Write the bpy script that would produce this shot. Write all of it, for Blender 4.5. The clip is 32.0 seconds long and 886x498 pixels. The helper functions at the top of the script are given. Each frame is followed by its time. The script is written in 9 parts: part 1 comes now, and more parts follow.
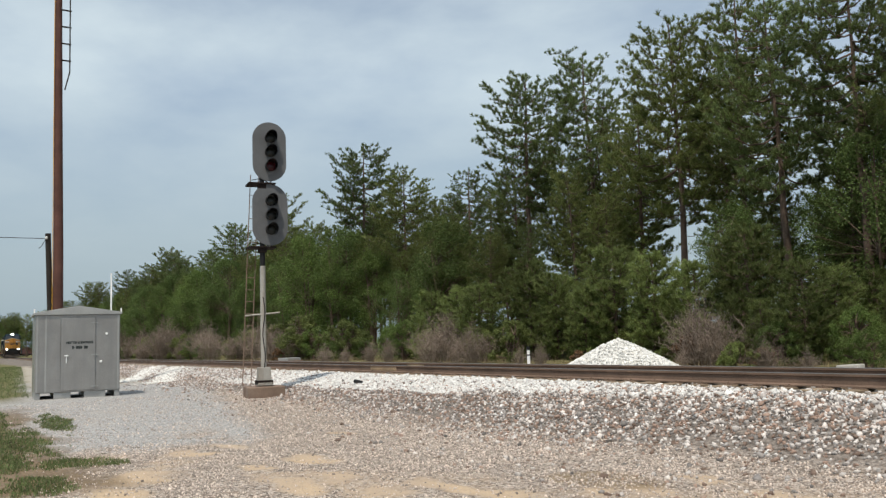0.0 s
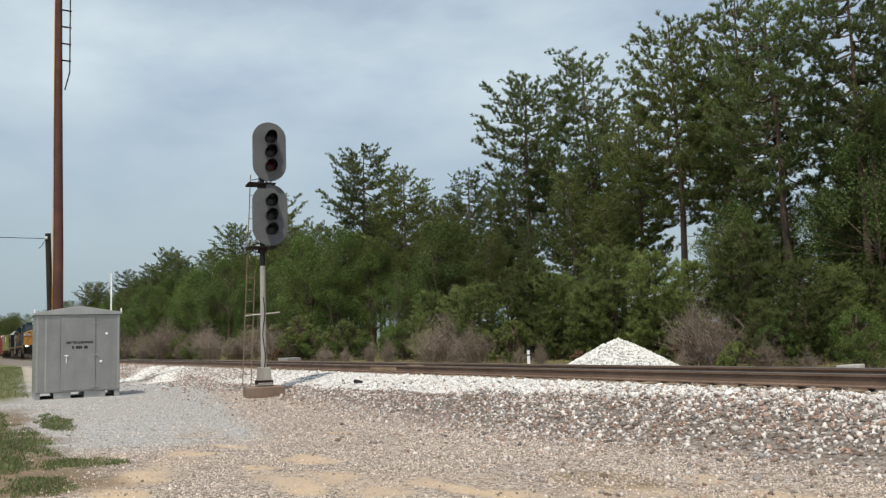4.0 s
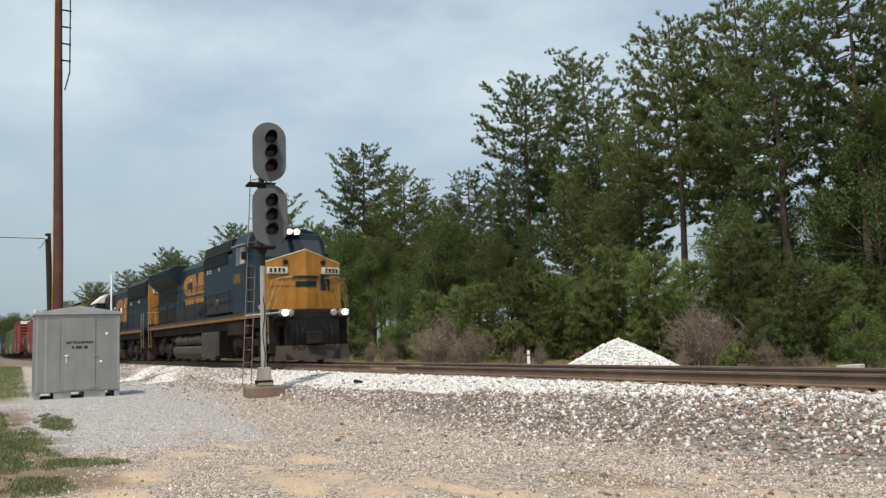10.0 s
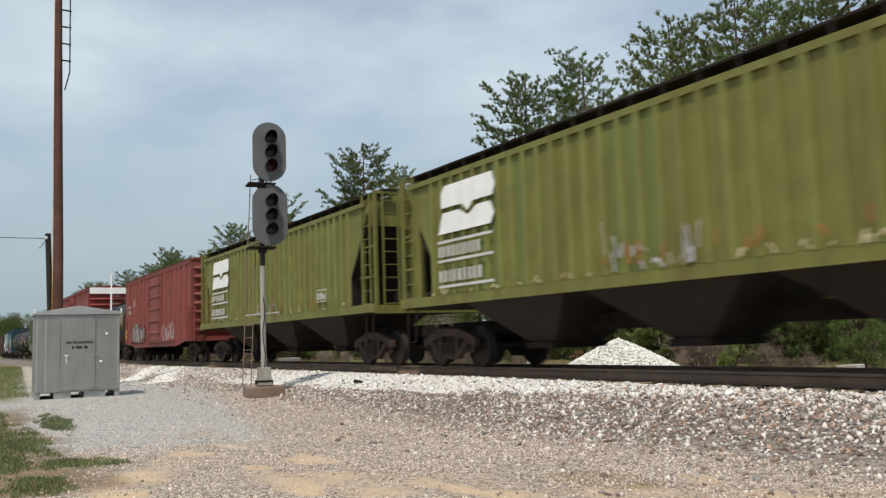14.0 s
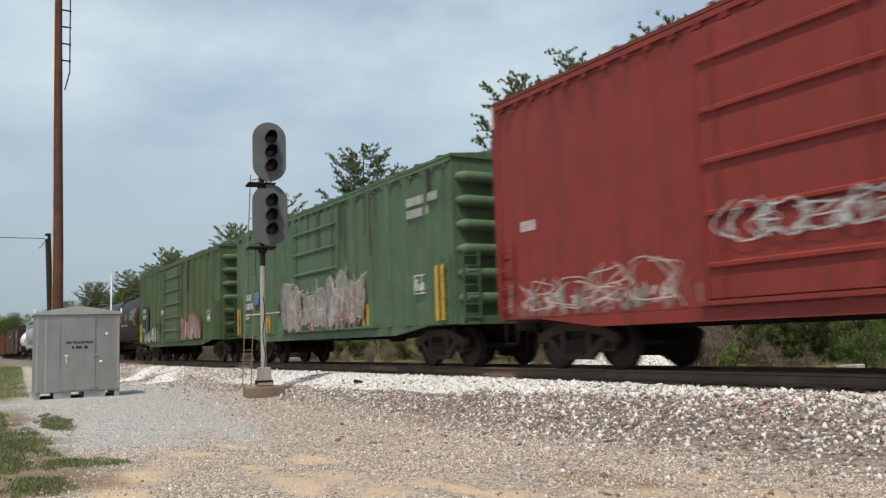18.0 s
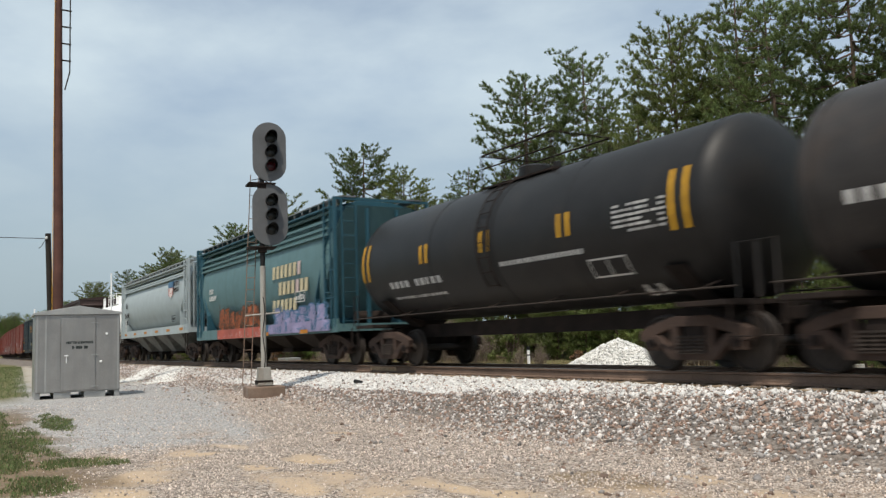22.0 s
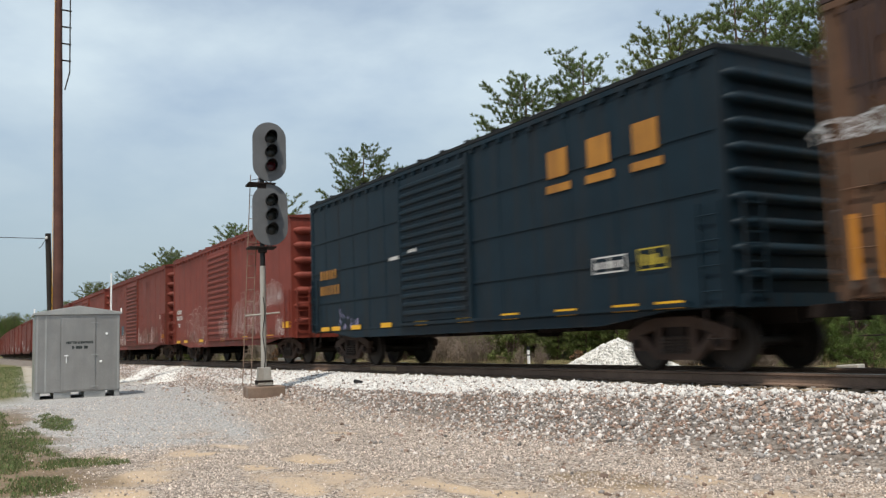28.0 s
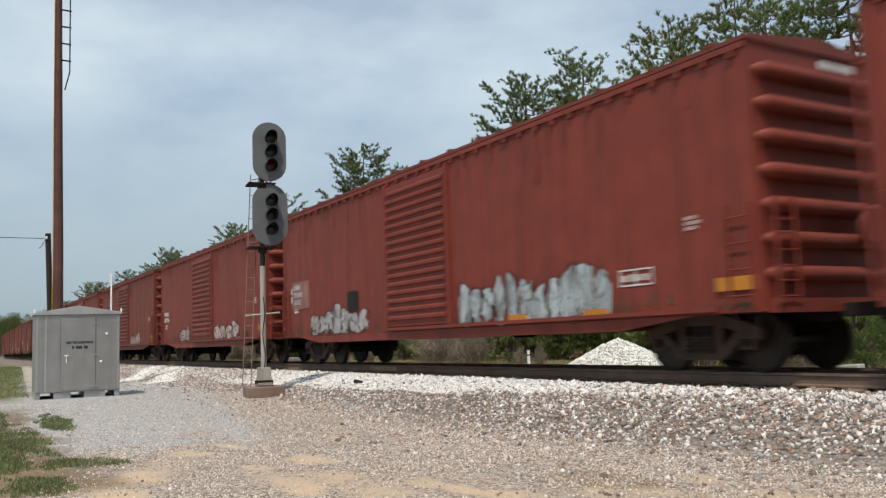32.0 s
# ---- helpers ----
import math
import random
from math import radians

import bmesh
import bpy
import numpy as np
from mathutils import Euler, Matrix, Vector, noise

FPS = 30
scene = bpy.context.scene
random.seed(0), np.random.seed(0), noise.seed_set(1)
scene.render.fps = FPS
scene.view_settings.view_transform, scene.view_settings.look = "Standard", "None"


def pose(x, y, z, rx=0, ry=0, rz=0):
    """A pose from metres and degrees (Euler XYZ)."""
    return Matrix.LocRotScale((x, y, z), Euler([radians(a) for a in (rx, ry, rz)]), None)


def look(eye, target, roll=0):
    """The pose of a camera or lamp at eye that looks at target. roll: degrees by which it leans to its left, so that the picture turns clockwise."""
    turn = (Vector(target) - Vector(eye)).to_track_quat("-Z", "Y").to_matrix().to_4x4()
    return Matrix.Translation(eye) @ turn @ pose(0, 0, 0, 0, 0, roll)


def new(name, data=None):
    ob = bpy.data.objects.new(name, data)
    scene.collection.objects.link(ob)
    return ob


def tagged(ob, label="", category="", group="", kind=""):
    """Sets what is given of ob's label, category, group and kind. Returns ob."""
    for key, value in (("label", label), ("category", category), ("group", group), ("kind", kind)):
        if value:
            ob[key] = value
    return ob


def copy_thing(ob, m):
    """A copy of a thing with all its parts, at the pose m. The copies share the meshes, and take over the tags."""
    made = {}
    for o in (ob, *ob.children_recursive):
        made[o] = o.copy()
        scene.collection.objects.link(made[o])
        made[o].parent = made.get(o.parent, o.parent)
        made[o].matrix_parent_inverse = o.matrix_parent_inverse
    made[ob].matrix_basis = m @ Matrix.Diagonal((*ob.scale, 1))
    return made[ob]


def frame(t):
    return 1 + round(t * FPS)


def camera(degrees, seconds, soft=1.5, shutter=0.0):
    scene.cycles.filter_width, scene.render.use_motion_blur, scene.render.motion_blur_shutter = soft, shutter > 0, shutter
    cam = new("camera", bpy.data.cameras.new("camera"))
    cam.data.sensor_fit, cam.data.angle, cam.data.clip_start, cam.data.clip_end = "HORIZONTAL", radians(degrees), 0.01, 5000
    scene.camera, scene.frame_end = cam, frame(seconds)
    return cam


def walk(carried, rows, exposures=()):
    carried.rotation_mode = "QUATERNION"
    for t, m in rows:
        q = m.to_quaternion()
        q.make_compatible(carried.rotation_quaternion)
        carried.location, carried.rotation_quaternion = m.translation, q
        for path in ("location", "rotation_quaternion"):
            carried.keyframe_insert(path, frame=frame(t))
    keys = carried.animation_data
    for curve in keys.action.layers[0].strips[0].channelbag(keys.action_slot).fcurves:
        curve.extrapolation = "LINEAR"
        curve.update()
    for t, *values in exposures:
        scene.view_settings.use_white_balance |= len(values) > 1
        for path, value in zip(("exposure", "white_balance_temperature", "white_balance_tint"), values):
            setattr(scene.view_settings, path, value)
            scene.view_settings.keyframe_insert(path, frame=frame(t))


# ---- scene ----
# ---------------------------------------------------------------- camera
EYE = Vector((0.0, -11.41, 0.640))
YAW, PITCH, ROLL = radians(30.997), radians(6.119), -1.941
AIM = EYE + 10 * Vector((-math.cos(YAW) * math.cos(PITCH), math.sin(YAW) * math.cos(PITCH), math.sin(PITCH)))
cam = camera(55.23, 32.0, soft=1.35, shutter=0.28)
walk(cam, [(0, look(EYE, AIM, ROLL)), (32, look(EYE, AIM, ROLL))], exposures=[(0, 0.34, 6850, 10), (12, 0.45, 6850, 10), (14, 0.36, 6850, 10), (17, 0.36, 6800, 10), (18, 0.38, 6800, 10), (19, 0.28, 6800, 10), (20, 0.30, 6800, 10), (22, 0.36, 6800, 10), (23, 0.26, 6750, 10), (24, 0.08, 6750, 10), (25, -0.14, 6800, 10), (25.5, -0.10, 6800, 10), (27.5, 0.44, 6750, 10), (29, 0.46, 6750, 10), (30, 0.40, 6750, 10), (31, 0.36, 6750, 10), (32, 0.38, 6750, 10)])

# ---------------------------------------------------------------- light
SUN_EL, SUN_AZ = radians(63), radians(-48)      # azimuth counted from +X towards +Y
sun_dir = Vector((math.cos(SUN_EL) * math.cos(SUN_AZ), math.cos(SUN_EL) * math.sin(SUN_AZ), math.sin(SUN_EL)))
sun = new("sun", bpy.data.lights.new("sun", "SUN"))
sun.data.energy, sun.data.angle, sun.data.color = 2.7, radians(1.5), (1.0, 0.95, 0.87)
sun.matrix_world = look(sun_dir * 50, (0, 0, 0))

world = bpy.data.worlds.new("sky")
scene.world = world
world.use_nodes = True
wn, wl = world.node_tree.nodes, world.node_tree.links
wn.clear()
w_out, w_bg = wn.new("ShaderNodeOutputWorld"), wn.new("ShaderNodeBackground")
w_sky = wn.new("ShaderNodeTexSky")
w_sky.sky_type, w_sky.sun_disc = "NISHITA", False
w_sky.sun_elevation, w_sky.sun_rotation = SUN_EL, math.atan2(sun_dir.x, sun_dir.y)
w_sky.air_density, w_sky.dust_density, w_sky.ozone_density = 1.0, 1.2, 1.4
w_co, w_map = wn.new("ShaderNodeTexCoord"), wn.new("ShaderNodeMapping")
w_map.inputs["Scale"].default_value = (1.0, 2.0, 4.5)
w_map.inputs["Rotation"].default_value = (0.12, 0.25, 0.5)
w_noise = wn.new("ShaderNodeTexNoise")
w_noise.inputs["Scale"].default_value, w_noise.inputs["Detail"].default_value = 1.9, 7.0
w_noise.inputs["Roughness"].default_value = 0.52
w_ramp = wn.new("ShaderNodeMapRange")
for k, v in (("From Min", 0.36), ("From Max", 0.66), ("To Min", 0.38), ("To Max", 0.84)):
    w_ramp.inputs[k].default_value = v
w_mix = wn.new("ShaderNodeMix")
w_mix.data_type = "RGBA"
w_mix.inputs["B"].default_value = (5.3, 6.35, 7.05, 1)
wl.new(w_co.outputs["Generated"], w_map.inputs["Vector"])
wl.new(w_map.outputs["Vector"], w_noise.inputs["Vector"])
wl.new(w_noise.outputs["Fac"], w_ramp.inputs["Value"])
wl.new(w_ramp.outputs["Result"], w_mix.inputs["Factor"])
wl.new(w_sky.outputs["Color"], w_mix.inputs["A"])
w_sep, w_low, w_haze = wn.new("ShaderNodeSeparateXYZ"), wn.new("ShaderNodeMapRange"), wn.new("ShaderNodeMix")
wl.new(w_co.outputs["Generated"], w_sep.inputs[0])
wl.new(w_sep.outputs["Z"], w_low.inputs["Value"])
for k, v in (("From Min", 0.0), ("From Max", 0.30), ("To Min", 0.9), ("To Max", 0.0)):
    w_low.inputs[k].default_value = v
w_haze.data_type = "RGBA"
w_haze.inputs["B"].default_value = (2.2, 2.95, 3.55, 1)          # blue-grey summer haze low over the woods
wl.new(w_low.outputs["Result"], w_haze.inputs["Factor"])
wl.new(w_mix.outputs["Result"], w_haze.inputs["A"])
wl.new(w_haze.outputs["Result"], w_bg.inputs["Color"])
w_bg.inputs["Strength"].default_value = 0.1
wl.new(w_bg.outputs["Background"], w_out.inputs["Surface"])

# ---------------------------------------------------------------- materials


def mat(name, col, rough=0.6, metal=0.0, var=0.12, scale=2.0, fine=40.0, bump=0.15, stain=None, stain_amt=0.0, streak=False,
        stain_scale=1.2, rnd=0.0, island=0.0, emit=0.0, trans=0.0, spec=0.28):
    """A painted, rusty, earthy or leafy surface: two scales of mottling, stains of another colour, relief."""
    m = bpy.data.materials.new(name)
    m.use_nodes = True
    n, l = m.node_tree.nodes, m.node_tree.links
    b = n["Principled BSDF"]
    b.inputs["Roughness"].default_value, b.inputs["Metallic"].default_value = rough, metal
    b.inputs["Specular IOR Level"].default_value = spec
    co = n.new("ShaderNodeTexCoord")
    big, small = n.new("ShaderNodeTexNoise"), n.new("ShaderNodeTexNoise")
    big.inputs["Scale"].default_value, big.inputs["Detail"].default_value = scale, 5
    small.inputs["Scale"].default_value, small.inputs["Detail"].default_value = fine, 3
    for t in (big, small):
        l.new(co.outputs["Object"], t.inputs["Vector"])
    add = n.new("ShaderNodeMath")
    add.operation = "MULTIPLY_ADD"
    l.new(small.outputs["Fac"], add.inputs[0])
    add.inputs[1].default_value = 0.6
    l.new(big.outputs["Fac"], add.inputs[2])
    value = n.new("ShaderNodeMapRange")
    for k, v in (("From Min", 0.45), ("From Max", 1.15), ("To Min", 1 - 2 * var), ("To Max", 1 + 2 * var)):
        value.inputs[k].default_value = v
    l.new(add.outputs[0], value.inputs["Value"])
    last = value.outputs["Result"]
    for amount, node, socket in ((rnd, "ShaderNodeObjectInfo", "Random"), (island, "ShaderNodeNewGeometry", "Random Per Island")):
        if amount:
            src, r = n.new(node), n.new("ShaderNodeMapRange")
            r.inputs["To Min"].default_value, r.inputs["To Max"].default_value = 1 - amount, 1 + amount
            l.new(src.outputs[socket], r.inputs["Value"])
            mul = n.new("ShaderNodeMath")
            mul.operation = "MULTIPLY"
            l.new(last, mul.inputs[0])
            l.new(r.outputs["Result"], mul.inputs[1])
            last = mul.outputs[0]
    hsv = n.new("ShaderNodeHueSaturation")
    hsv.inputs["Color"].default_value = (*col, 1)
    l.new(last, hsv.inputs["Value"])
    colour = hsv.outputs["Color"]
    if stain:
        st, mp, rg, mx = n.new("ShaderNodeTexNoise"), n.new("ShaderNodeMapping"), n.new("ShaderNodeMapRange"), n.new("ShaderNodeMix")
        mp.inputs["Scale"].default_value = (3.2, 3.2, 0.22) if streak else (1, 1, 1)
        st.inputs["Scale"].default_value, st.inputs["Detail"].default_value, st.inputs["Roughness"].default_value = stain_scale, 8, 0.62
        l.new(co.outputs["Object"], mp.inputs["Vector"])
        l.new(mp.outputs["Vector"], st.inputs["Vector"])
        lo, hi = (0.50 - 0.12 * stain_amt, 0.70 - 0.10 * stain_amt) if streak else (0.62 - 0.25 * stain_amt, 0.78 - 0.2 * stain_amt)
        rg.inputs["From Min"].default_value, rg.inputs["From Max"].default_value = lo, hi
        rg.inputs["To Max"].default_value = 0.35 + 0.55 * stain_amt
        l.new(st.outputs["Fac"], rg.inputs["Value"])
        mx.data_type = "RGBA"
        mx.inputs["B"].default_value = (*stain, 1)
        l.new(rg.outputs["Result"], mx.inputs["Factor"])
        l.new(colour, mx.inputs["A"])
        colour = mx.outputs["Result"]
    l.new(colour, b.inputs["Base Color"])
    if bump:
        bp = n.new("ShaderNodeBump")
        bp.inputs["Strength"].default_value, bp.inputs["Distance"].default_value = bump, 0.02
        l.new(add.outputs[0], bp.inputs["Height"])
        l.new(bp.outputs["Normal"], b.inputs["Normal"])
    if emit:
        b.inputs["Emission Color"].default_value, b.inputs["Emission Strength"].default_value = (*col, 1), emit
    if trans:
        t, mixer = n.new("ShaderNodeBsdfTranslucent"), n.new("ShaderNodeMixShader")
        l.new(colour, t.inputs["Color"])
        mixer.inputs["Fac"].default_value = trans
        l.new(b.outputs["BSDF"], mixer.inputs[1])
        l.new(t.outputs["BSDF"], mixer.inputs[2])
        l.new(mixer.outputs["Shader"], n["Material Output"].inputs["Surface"])
    return m


def glass(name, col):
    m = bpy.data.materials.new(name)
    m.use_nodes = True
    b = m.node_tree.nodes["Principled BSDF"]
    b.inputs["Base Color"].default_value, b.inputs["Roughness"].default_value = (*col, 1), 0.06
    b.inputs["Specular IOR Level"].default_value = 0.7
    return m


GRIME = (0.022, 0.018, 0.015)
M_BLUE = mat("weathered_dark_blue_paint", (0.0075, 0.025, 0.038), 0.5, spec=0.16, stain=(0.024, 0.020, 0.017), stain_amt=0.45, streak=True)
M_BLUE2 = mat("faded_blue_paint", (0.0062, 0.017, 0.026), 0.55, spec=0.18, stain=GRIME, stain_amt=0.35, streak=True)
M_GOLD = mat("golden_yellow_paint", (0.37, 0.165, 0.028), 0.55, stain=(0.17, 0.075, 0.022), stain_amt=0.4, streak=True)
M_SILLGOLD = mat("dirty_orange_stripe", (0.24, 0.11, 0.022), 0.6, stain=GRIME, stain_amt=0.3)
M_UNDER = mat("grimy_underframe", (0.020, 0.0145, 0.0125), 0.9, var=0.25, stain=(0.050, 0.034, 0.026), stain_amt=0.45, spec=0.2)
M_TRUCK = mat("rusty_brown_truck_castings", (0.062, 0.042, 0.034), 0.9, var=0.25, stain=(0.075, 0.048, 0.036), stain_amt=0.5, spec=0.2)
M_DIRTYYELLOW = mat("dirty_yellow_placard", (0.34, 0.27, 0.035), 0.6, var=0.2, stain=(0.14, 0.11, 0.03), stain_amt=0.4)
M_TANKGREY = mat("dusty_fuel_tank_paint", (0.036, 0.027, 0.022), 0.8, var=0.2, stain=(0.04, 0.03, 0.025), stain_amt=0.3)
M_DUSTY = mat("dusty_brown_grey_paint", (0.066, 0.052, 0.043), 0.75, var=0.18, stain=(0.040, 0.030, 0.025), stain_amt=0.35)
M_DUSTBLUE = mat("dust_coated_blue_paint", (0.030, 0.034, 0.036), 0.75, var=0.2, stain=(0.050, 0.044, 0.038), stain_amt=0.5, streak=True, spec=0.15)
M_SOOT = mat("sooty_brown_panel", (0.020, 0.016, 0.014), 0.8, var=0.2, stain=(0.032, 0.024, 0.020), stain_amt=0.4, spec=0.2)
M_BLACK = mat("dull_black_paint", (0.009, 0.009, 0.009), 0.6)
M_DARKGRILLE = mat("sooty_radiator_mesh", (0.009, 0.008, 0.008), 0.7)
M_STEELWHEEL = mat("worn_wheel_steel", (0.036, 0.029, 0.025), 0.55, 0.3, var=0.2)
M_RAILING = mat("pale_yellow_handrail", (0.45, 0.34, 0.18), 0.5)
M_WHITE = mat("white_paint", (0.88, 0.875, 0.86), 0.5, var=0.05, stain=(0.72, 0.70, 0.66), stain_amt=0.1, streak=True)
M_MARK = mat("white_stencil_paint", (0.56, 0.55, 0.53), 0.6, var=0.12)
M_YELLOW = mat("yellow_reflective_strip", (0.72, 0.38, 0.02), 0.4)
M_ORANGEMARK = mat("rusty_orange_marking", (0.48, 0.19, 0.025), 0.6)
M_GLASS = glass("smoked_cab_glass", (0.03, 0.035, 0.04))
M_PALE = mat("pale_window_shade", (0.55, 0.52, 0.46), 0.7)
M_LAMP = mat("lit_headlight", (1.0, 0.96, 0.88), 0.3, emit=40.0)
M_DITCH = mat("lit_ditch_light", (1.0, 0.93, 0.80), 0.3, emit=35.0)
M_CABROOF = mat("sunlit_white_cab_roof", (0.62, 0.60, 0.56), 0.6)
M_RED = mat("faded_red_oxide_paint", (0.190, 0.037, 0.024), 0.6, var=0.10, stain=(0.100, 0.028, 0.020), stain_amt=0.3, streak=True)
M_RED2 = mat("weathered_red_paint", (0.165, 0.033, 0.022), 0.6, var=0.12, stain=(0.10, 0.04, 0.026), stain_amt=0.4, streak=True)
M_REDB = mat("bright_red_boxcar_paint", (0.225, 0.034, 0.027), 0.5, var=0.08, stain=(0.12, 0.03, 0.024), stain_amt=0.3, streak=True)
M_REDA = mat("pinkish_red_boxcar_paint", (0.23, 0.058, 0.047), 0.6, var=0.12, stain=(0.16, 0.06, 0.045), stain_amt=0.3, streak=True)
M_GREEN = mat("mid_green_boxcar_paint", (0.070, 0.106, 0.046), 0.55, var=0.12, stain=(0.062, 0.066, 0.032), stain_amt=0.55, streak=True)
M_GREEN2 = mat("cool_green_boxcar_paint", (0.082, 0.135, 0.078), 0.55, var=0.12, stain=(0.068, 0.085, 0.045), stain_amt=0.5, streak=True)
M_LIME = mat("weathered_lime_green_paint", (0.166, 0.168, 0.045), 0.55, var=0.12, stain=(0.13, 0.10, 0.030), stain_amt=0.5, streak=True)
# Ribs paler than the bays: their shading contrast is put into the colour.
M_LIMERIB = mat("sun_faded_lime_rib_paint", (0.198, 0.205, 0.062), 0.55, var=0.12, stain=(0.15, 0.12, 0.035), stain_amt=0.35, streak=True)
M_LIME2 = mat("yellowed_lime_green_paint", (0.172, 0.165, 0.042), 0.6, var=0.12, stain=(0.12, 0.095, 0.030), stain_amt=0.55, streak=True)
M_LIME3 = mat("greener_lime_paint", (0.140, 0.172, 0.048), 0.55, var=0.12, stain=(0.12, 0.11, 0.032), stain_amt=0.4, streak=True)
M_TEAL = mat("faded_teal_hopper_paint", (0.098, 0.185, 0.195), 0.5, var=0.08, stain=(0.075, 0.135, 0.14), stain_amt=0.3, streak=True)
M_TEALD = mat("deep_teal_end_paint", (0.025, 0.085, 0.115), 0.5, var=0.1)
M_GREY = mat("pale_grey_hopper_paint", (0.385, 0.44, 0.455), 0.5, var=0.06, stain=(0.34, 0.375, 0.375), stain_amt=0.25, streak=True)
M_GREYD = mat("dusty_grey_bay_paint", (0.17, 0.18, 0.175), 0.7, var=0.15, stain=(0.08, 0.075, 0.07), stain_amt=0.4, streak=True)
M_SPRAYGREY = mat("greyish_spray_paint", (0.24, 0.25, 0.235), 0.65, var=0.25, stain=(0.10, 0.13, 0.08), stain_amt=0.6, streak=True, stain_scale=2.5)
M_TANK = mat("sooty_black_tank_paint", (0.0135, 0.013, 0.013), 0.5, var=0.2, stain=(0.028, 0.023, 0.019), stain_amt=0.4, stain_scale=0.7, spec=0.3)
M_TANK2 = mat("brownish_black_tank_paint", (0.034, 0.030, 0.028), 0.55, var=0.22, stain=(0.055, 0.038, 0.028), stain_amt=0.5, stain_scale=0.7)
M_BROWN = mat("dark_brown_boxcar_paint", (0.050, 0.0290, 0.026), 0.6, var=0.14, stain=(0.035, 0.025, 0.022), stain_amt=0.35, streak=True)
M_RUST = mat("rusted_tan_boxcar_paint", (0.105, 0.052, 0.030), 0.7, var=0.2, stain=(0.070, 0.048, 0.030), stain_amt=0.55, streak=True)
M_CREAM = mat("cream_lettering_paint", (0.55, 0.47, 0.30), 0.6, var=0.15)
M_FADED = mat("faded_stencil_paint", (0.34, 0.27, 0.19), 0.7, var=0.2, stain=(0.12, 0.06, 0.04), stain_amt=0.4)
M_FADEBLUE = mat("faded_blue_spray_paint", (0.050, 0.062, 0.070), 0.7, var=0.3)
M_FADERUST = mat("pale_rusty_post_paint", (0.150, 0.085, 0.052), 0.75, var=0.3, stain=(0.075, 0.048, 0.030), stain_amt=0.5, streak=True)
M_PURPLE = mat("lilac_spray_paint", (0.30, 0.27, 0.42), 0.6, var=0.2)
M_SPRAYBLUE = mat("blue_spray_paint", (0.07, 0.16, 0.27), 0.6, var=0.25)
M_SPRAYORANGE = mat("orange_red_spray_paint", (0.40, 0.10, 0.035), 0.6, var=0.25)
M_SPRAYWHITE = mat("chalky_white_spray_paint", (0.46, 0.47, 0.47), 0.6, var=0.25, stain=(0.22, 0.13, 0.11), stain_amt=0.5, streak=True, stain_scale=2.5)
M_SPRAYPINK = mat("pinkish_white_spray_paint", (0.52, 0.40, 0.37), 0.6, var=0.2)
M_SPRAYFADE = mat("faded_pinkish_spray_paint", (0.26, 0.13, 0.105), 0.65, var=0.2, stain=(0.16, 0.05, 0.04), stain_amt=0.6, streak=True, stain_scale=2.0)
M_SPRAYPALE = mat("pale_blue_white_spray_paint", (0.43, 0.50, 0.52), 0.6, var=0.25, stain=(0.20, 0.16, 0.15), stain_amt=0.45, streak=True, stain_scale=2.5)
M_SPRAYRED = mat("red_spray_paint", (0.42, 0.10, 0.07), 0.6, var=0.2)

M_RAIL = mat("rust_brown_rail_steel", (0.16, 0.108, 0.080), 0.75, 0.05, var=0.2)
M_RAILTOP = mat("polished_rail_head", (0.34, 0.32, 0.30), 0.28, 0.9, var=0.1)
M_JOINT = mat("tan_insulated_joint", (0.30, 0.22, 0.14), 0.7, var=0.2)
M_TIE = mat("weathered_crosstie_timber", (0.30, 0.225, 0.155), 0.85, var=0.25, rnd=0.25, bump=0.4)
M_ROCK = mat("crushed_ballast_rock", (0.31, 0.285, 0.268), 0.85, var=0.15, island=0.72, rnd=0.5, bump=0.3, scale=9)
M_ROCKW = mat("fresh_white_ballast_rock", (0.80, 0.785, 0.76), 0.8, var=0.08, island=0.22, rnd=0.3, bump=0.3, scale=9)
M_ROCKB = mat("brown_ballast_rock", (0.27, 0.19, 0.15), 0.85, var=0.15, island=0.45, rnd=0.4, bump=0.3, scale=9)
M_GRIT = mat("pinkish_grey_grit", (0.49, 0.415, 0.36), 0.9, var=0.12, island=0.62, bump=0, scale=9)
M_PILE = mat("white_crushed_stone", (0.70, 0.69, 0.66), 0.85, var=0.08, island=0.22, bump=0.3, scale=9)
M_GALV = mat("galvanised_sheet_metal", (0.34, 0.33, 0.315), 0.36, 0.6, var=0.08, stain=(0.27, 0.27, 0.265), stain_amt=0.35, streak=True)
M_GALVD = mat("dull_galvanised_frame", (0.40, 0.40, 0.385), 0.5, 0.5, var=0.08)
M_LETTER = mat("dark_green_grey_lettering", (0.035, 0.042, 0.04), 0.6)
M_SIGNAL = mat("satin_grey_signal_plate", (0.115, 0.118, 0.122), 0.55, var=0.10, stain=(0.17, 0.16, 0.15), stain_amt=0.15)
M_SIGBLACK = mat("black_signal_hood", (0.012, 0.012, 0.012), 0.5)
M_MAST = mat("aluminium_painted_mast", (0.42, 0.40, 0.36), 0.5, 0.3, var=0.12, stain=(0.24, 0.19, 0.14), stain_amt=0.35, streak=True)
M_CONC = mat("rusty_brown_concrete", (0.20, 0.14, 0.105), 0.85, var=0.2, stain=(0.32, 0.27, 0.22), stain_amt=0.3)
M_CONCL = mat("pale_concrete", (0.46, 0.44, 0.40), 0.85, var=0.12)
M_POLE = mat("brown_utility_pole_timber", (0.115, 0.052, 0.040), 0.8, var=0.2, bump=0.4, stain=(0.07, 0.04, 0.03), stain_amt=0.3, streak=True)
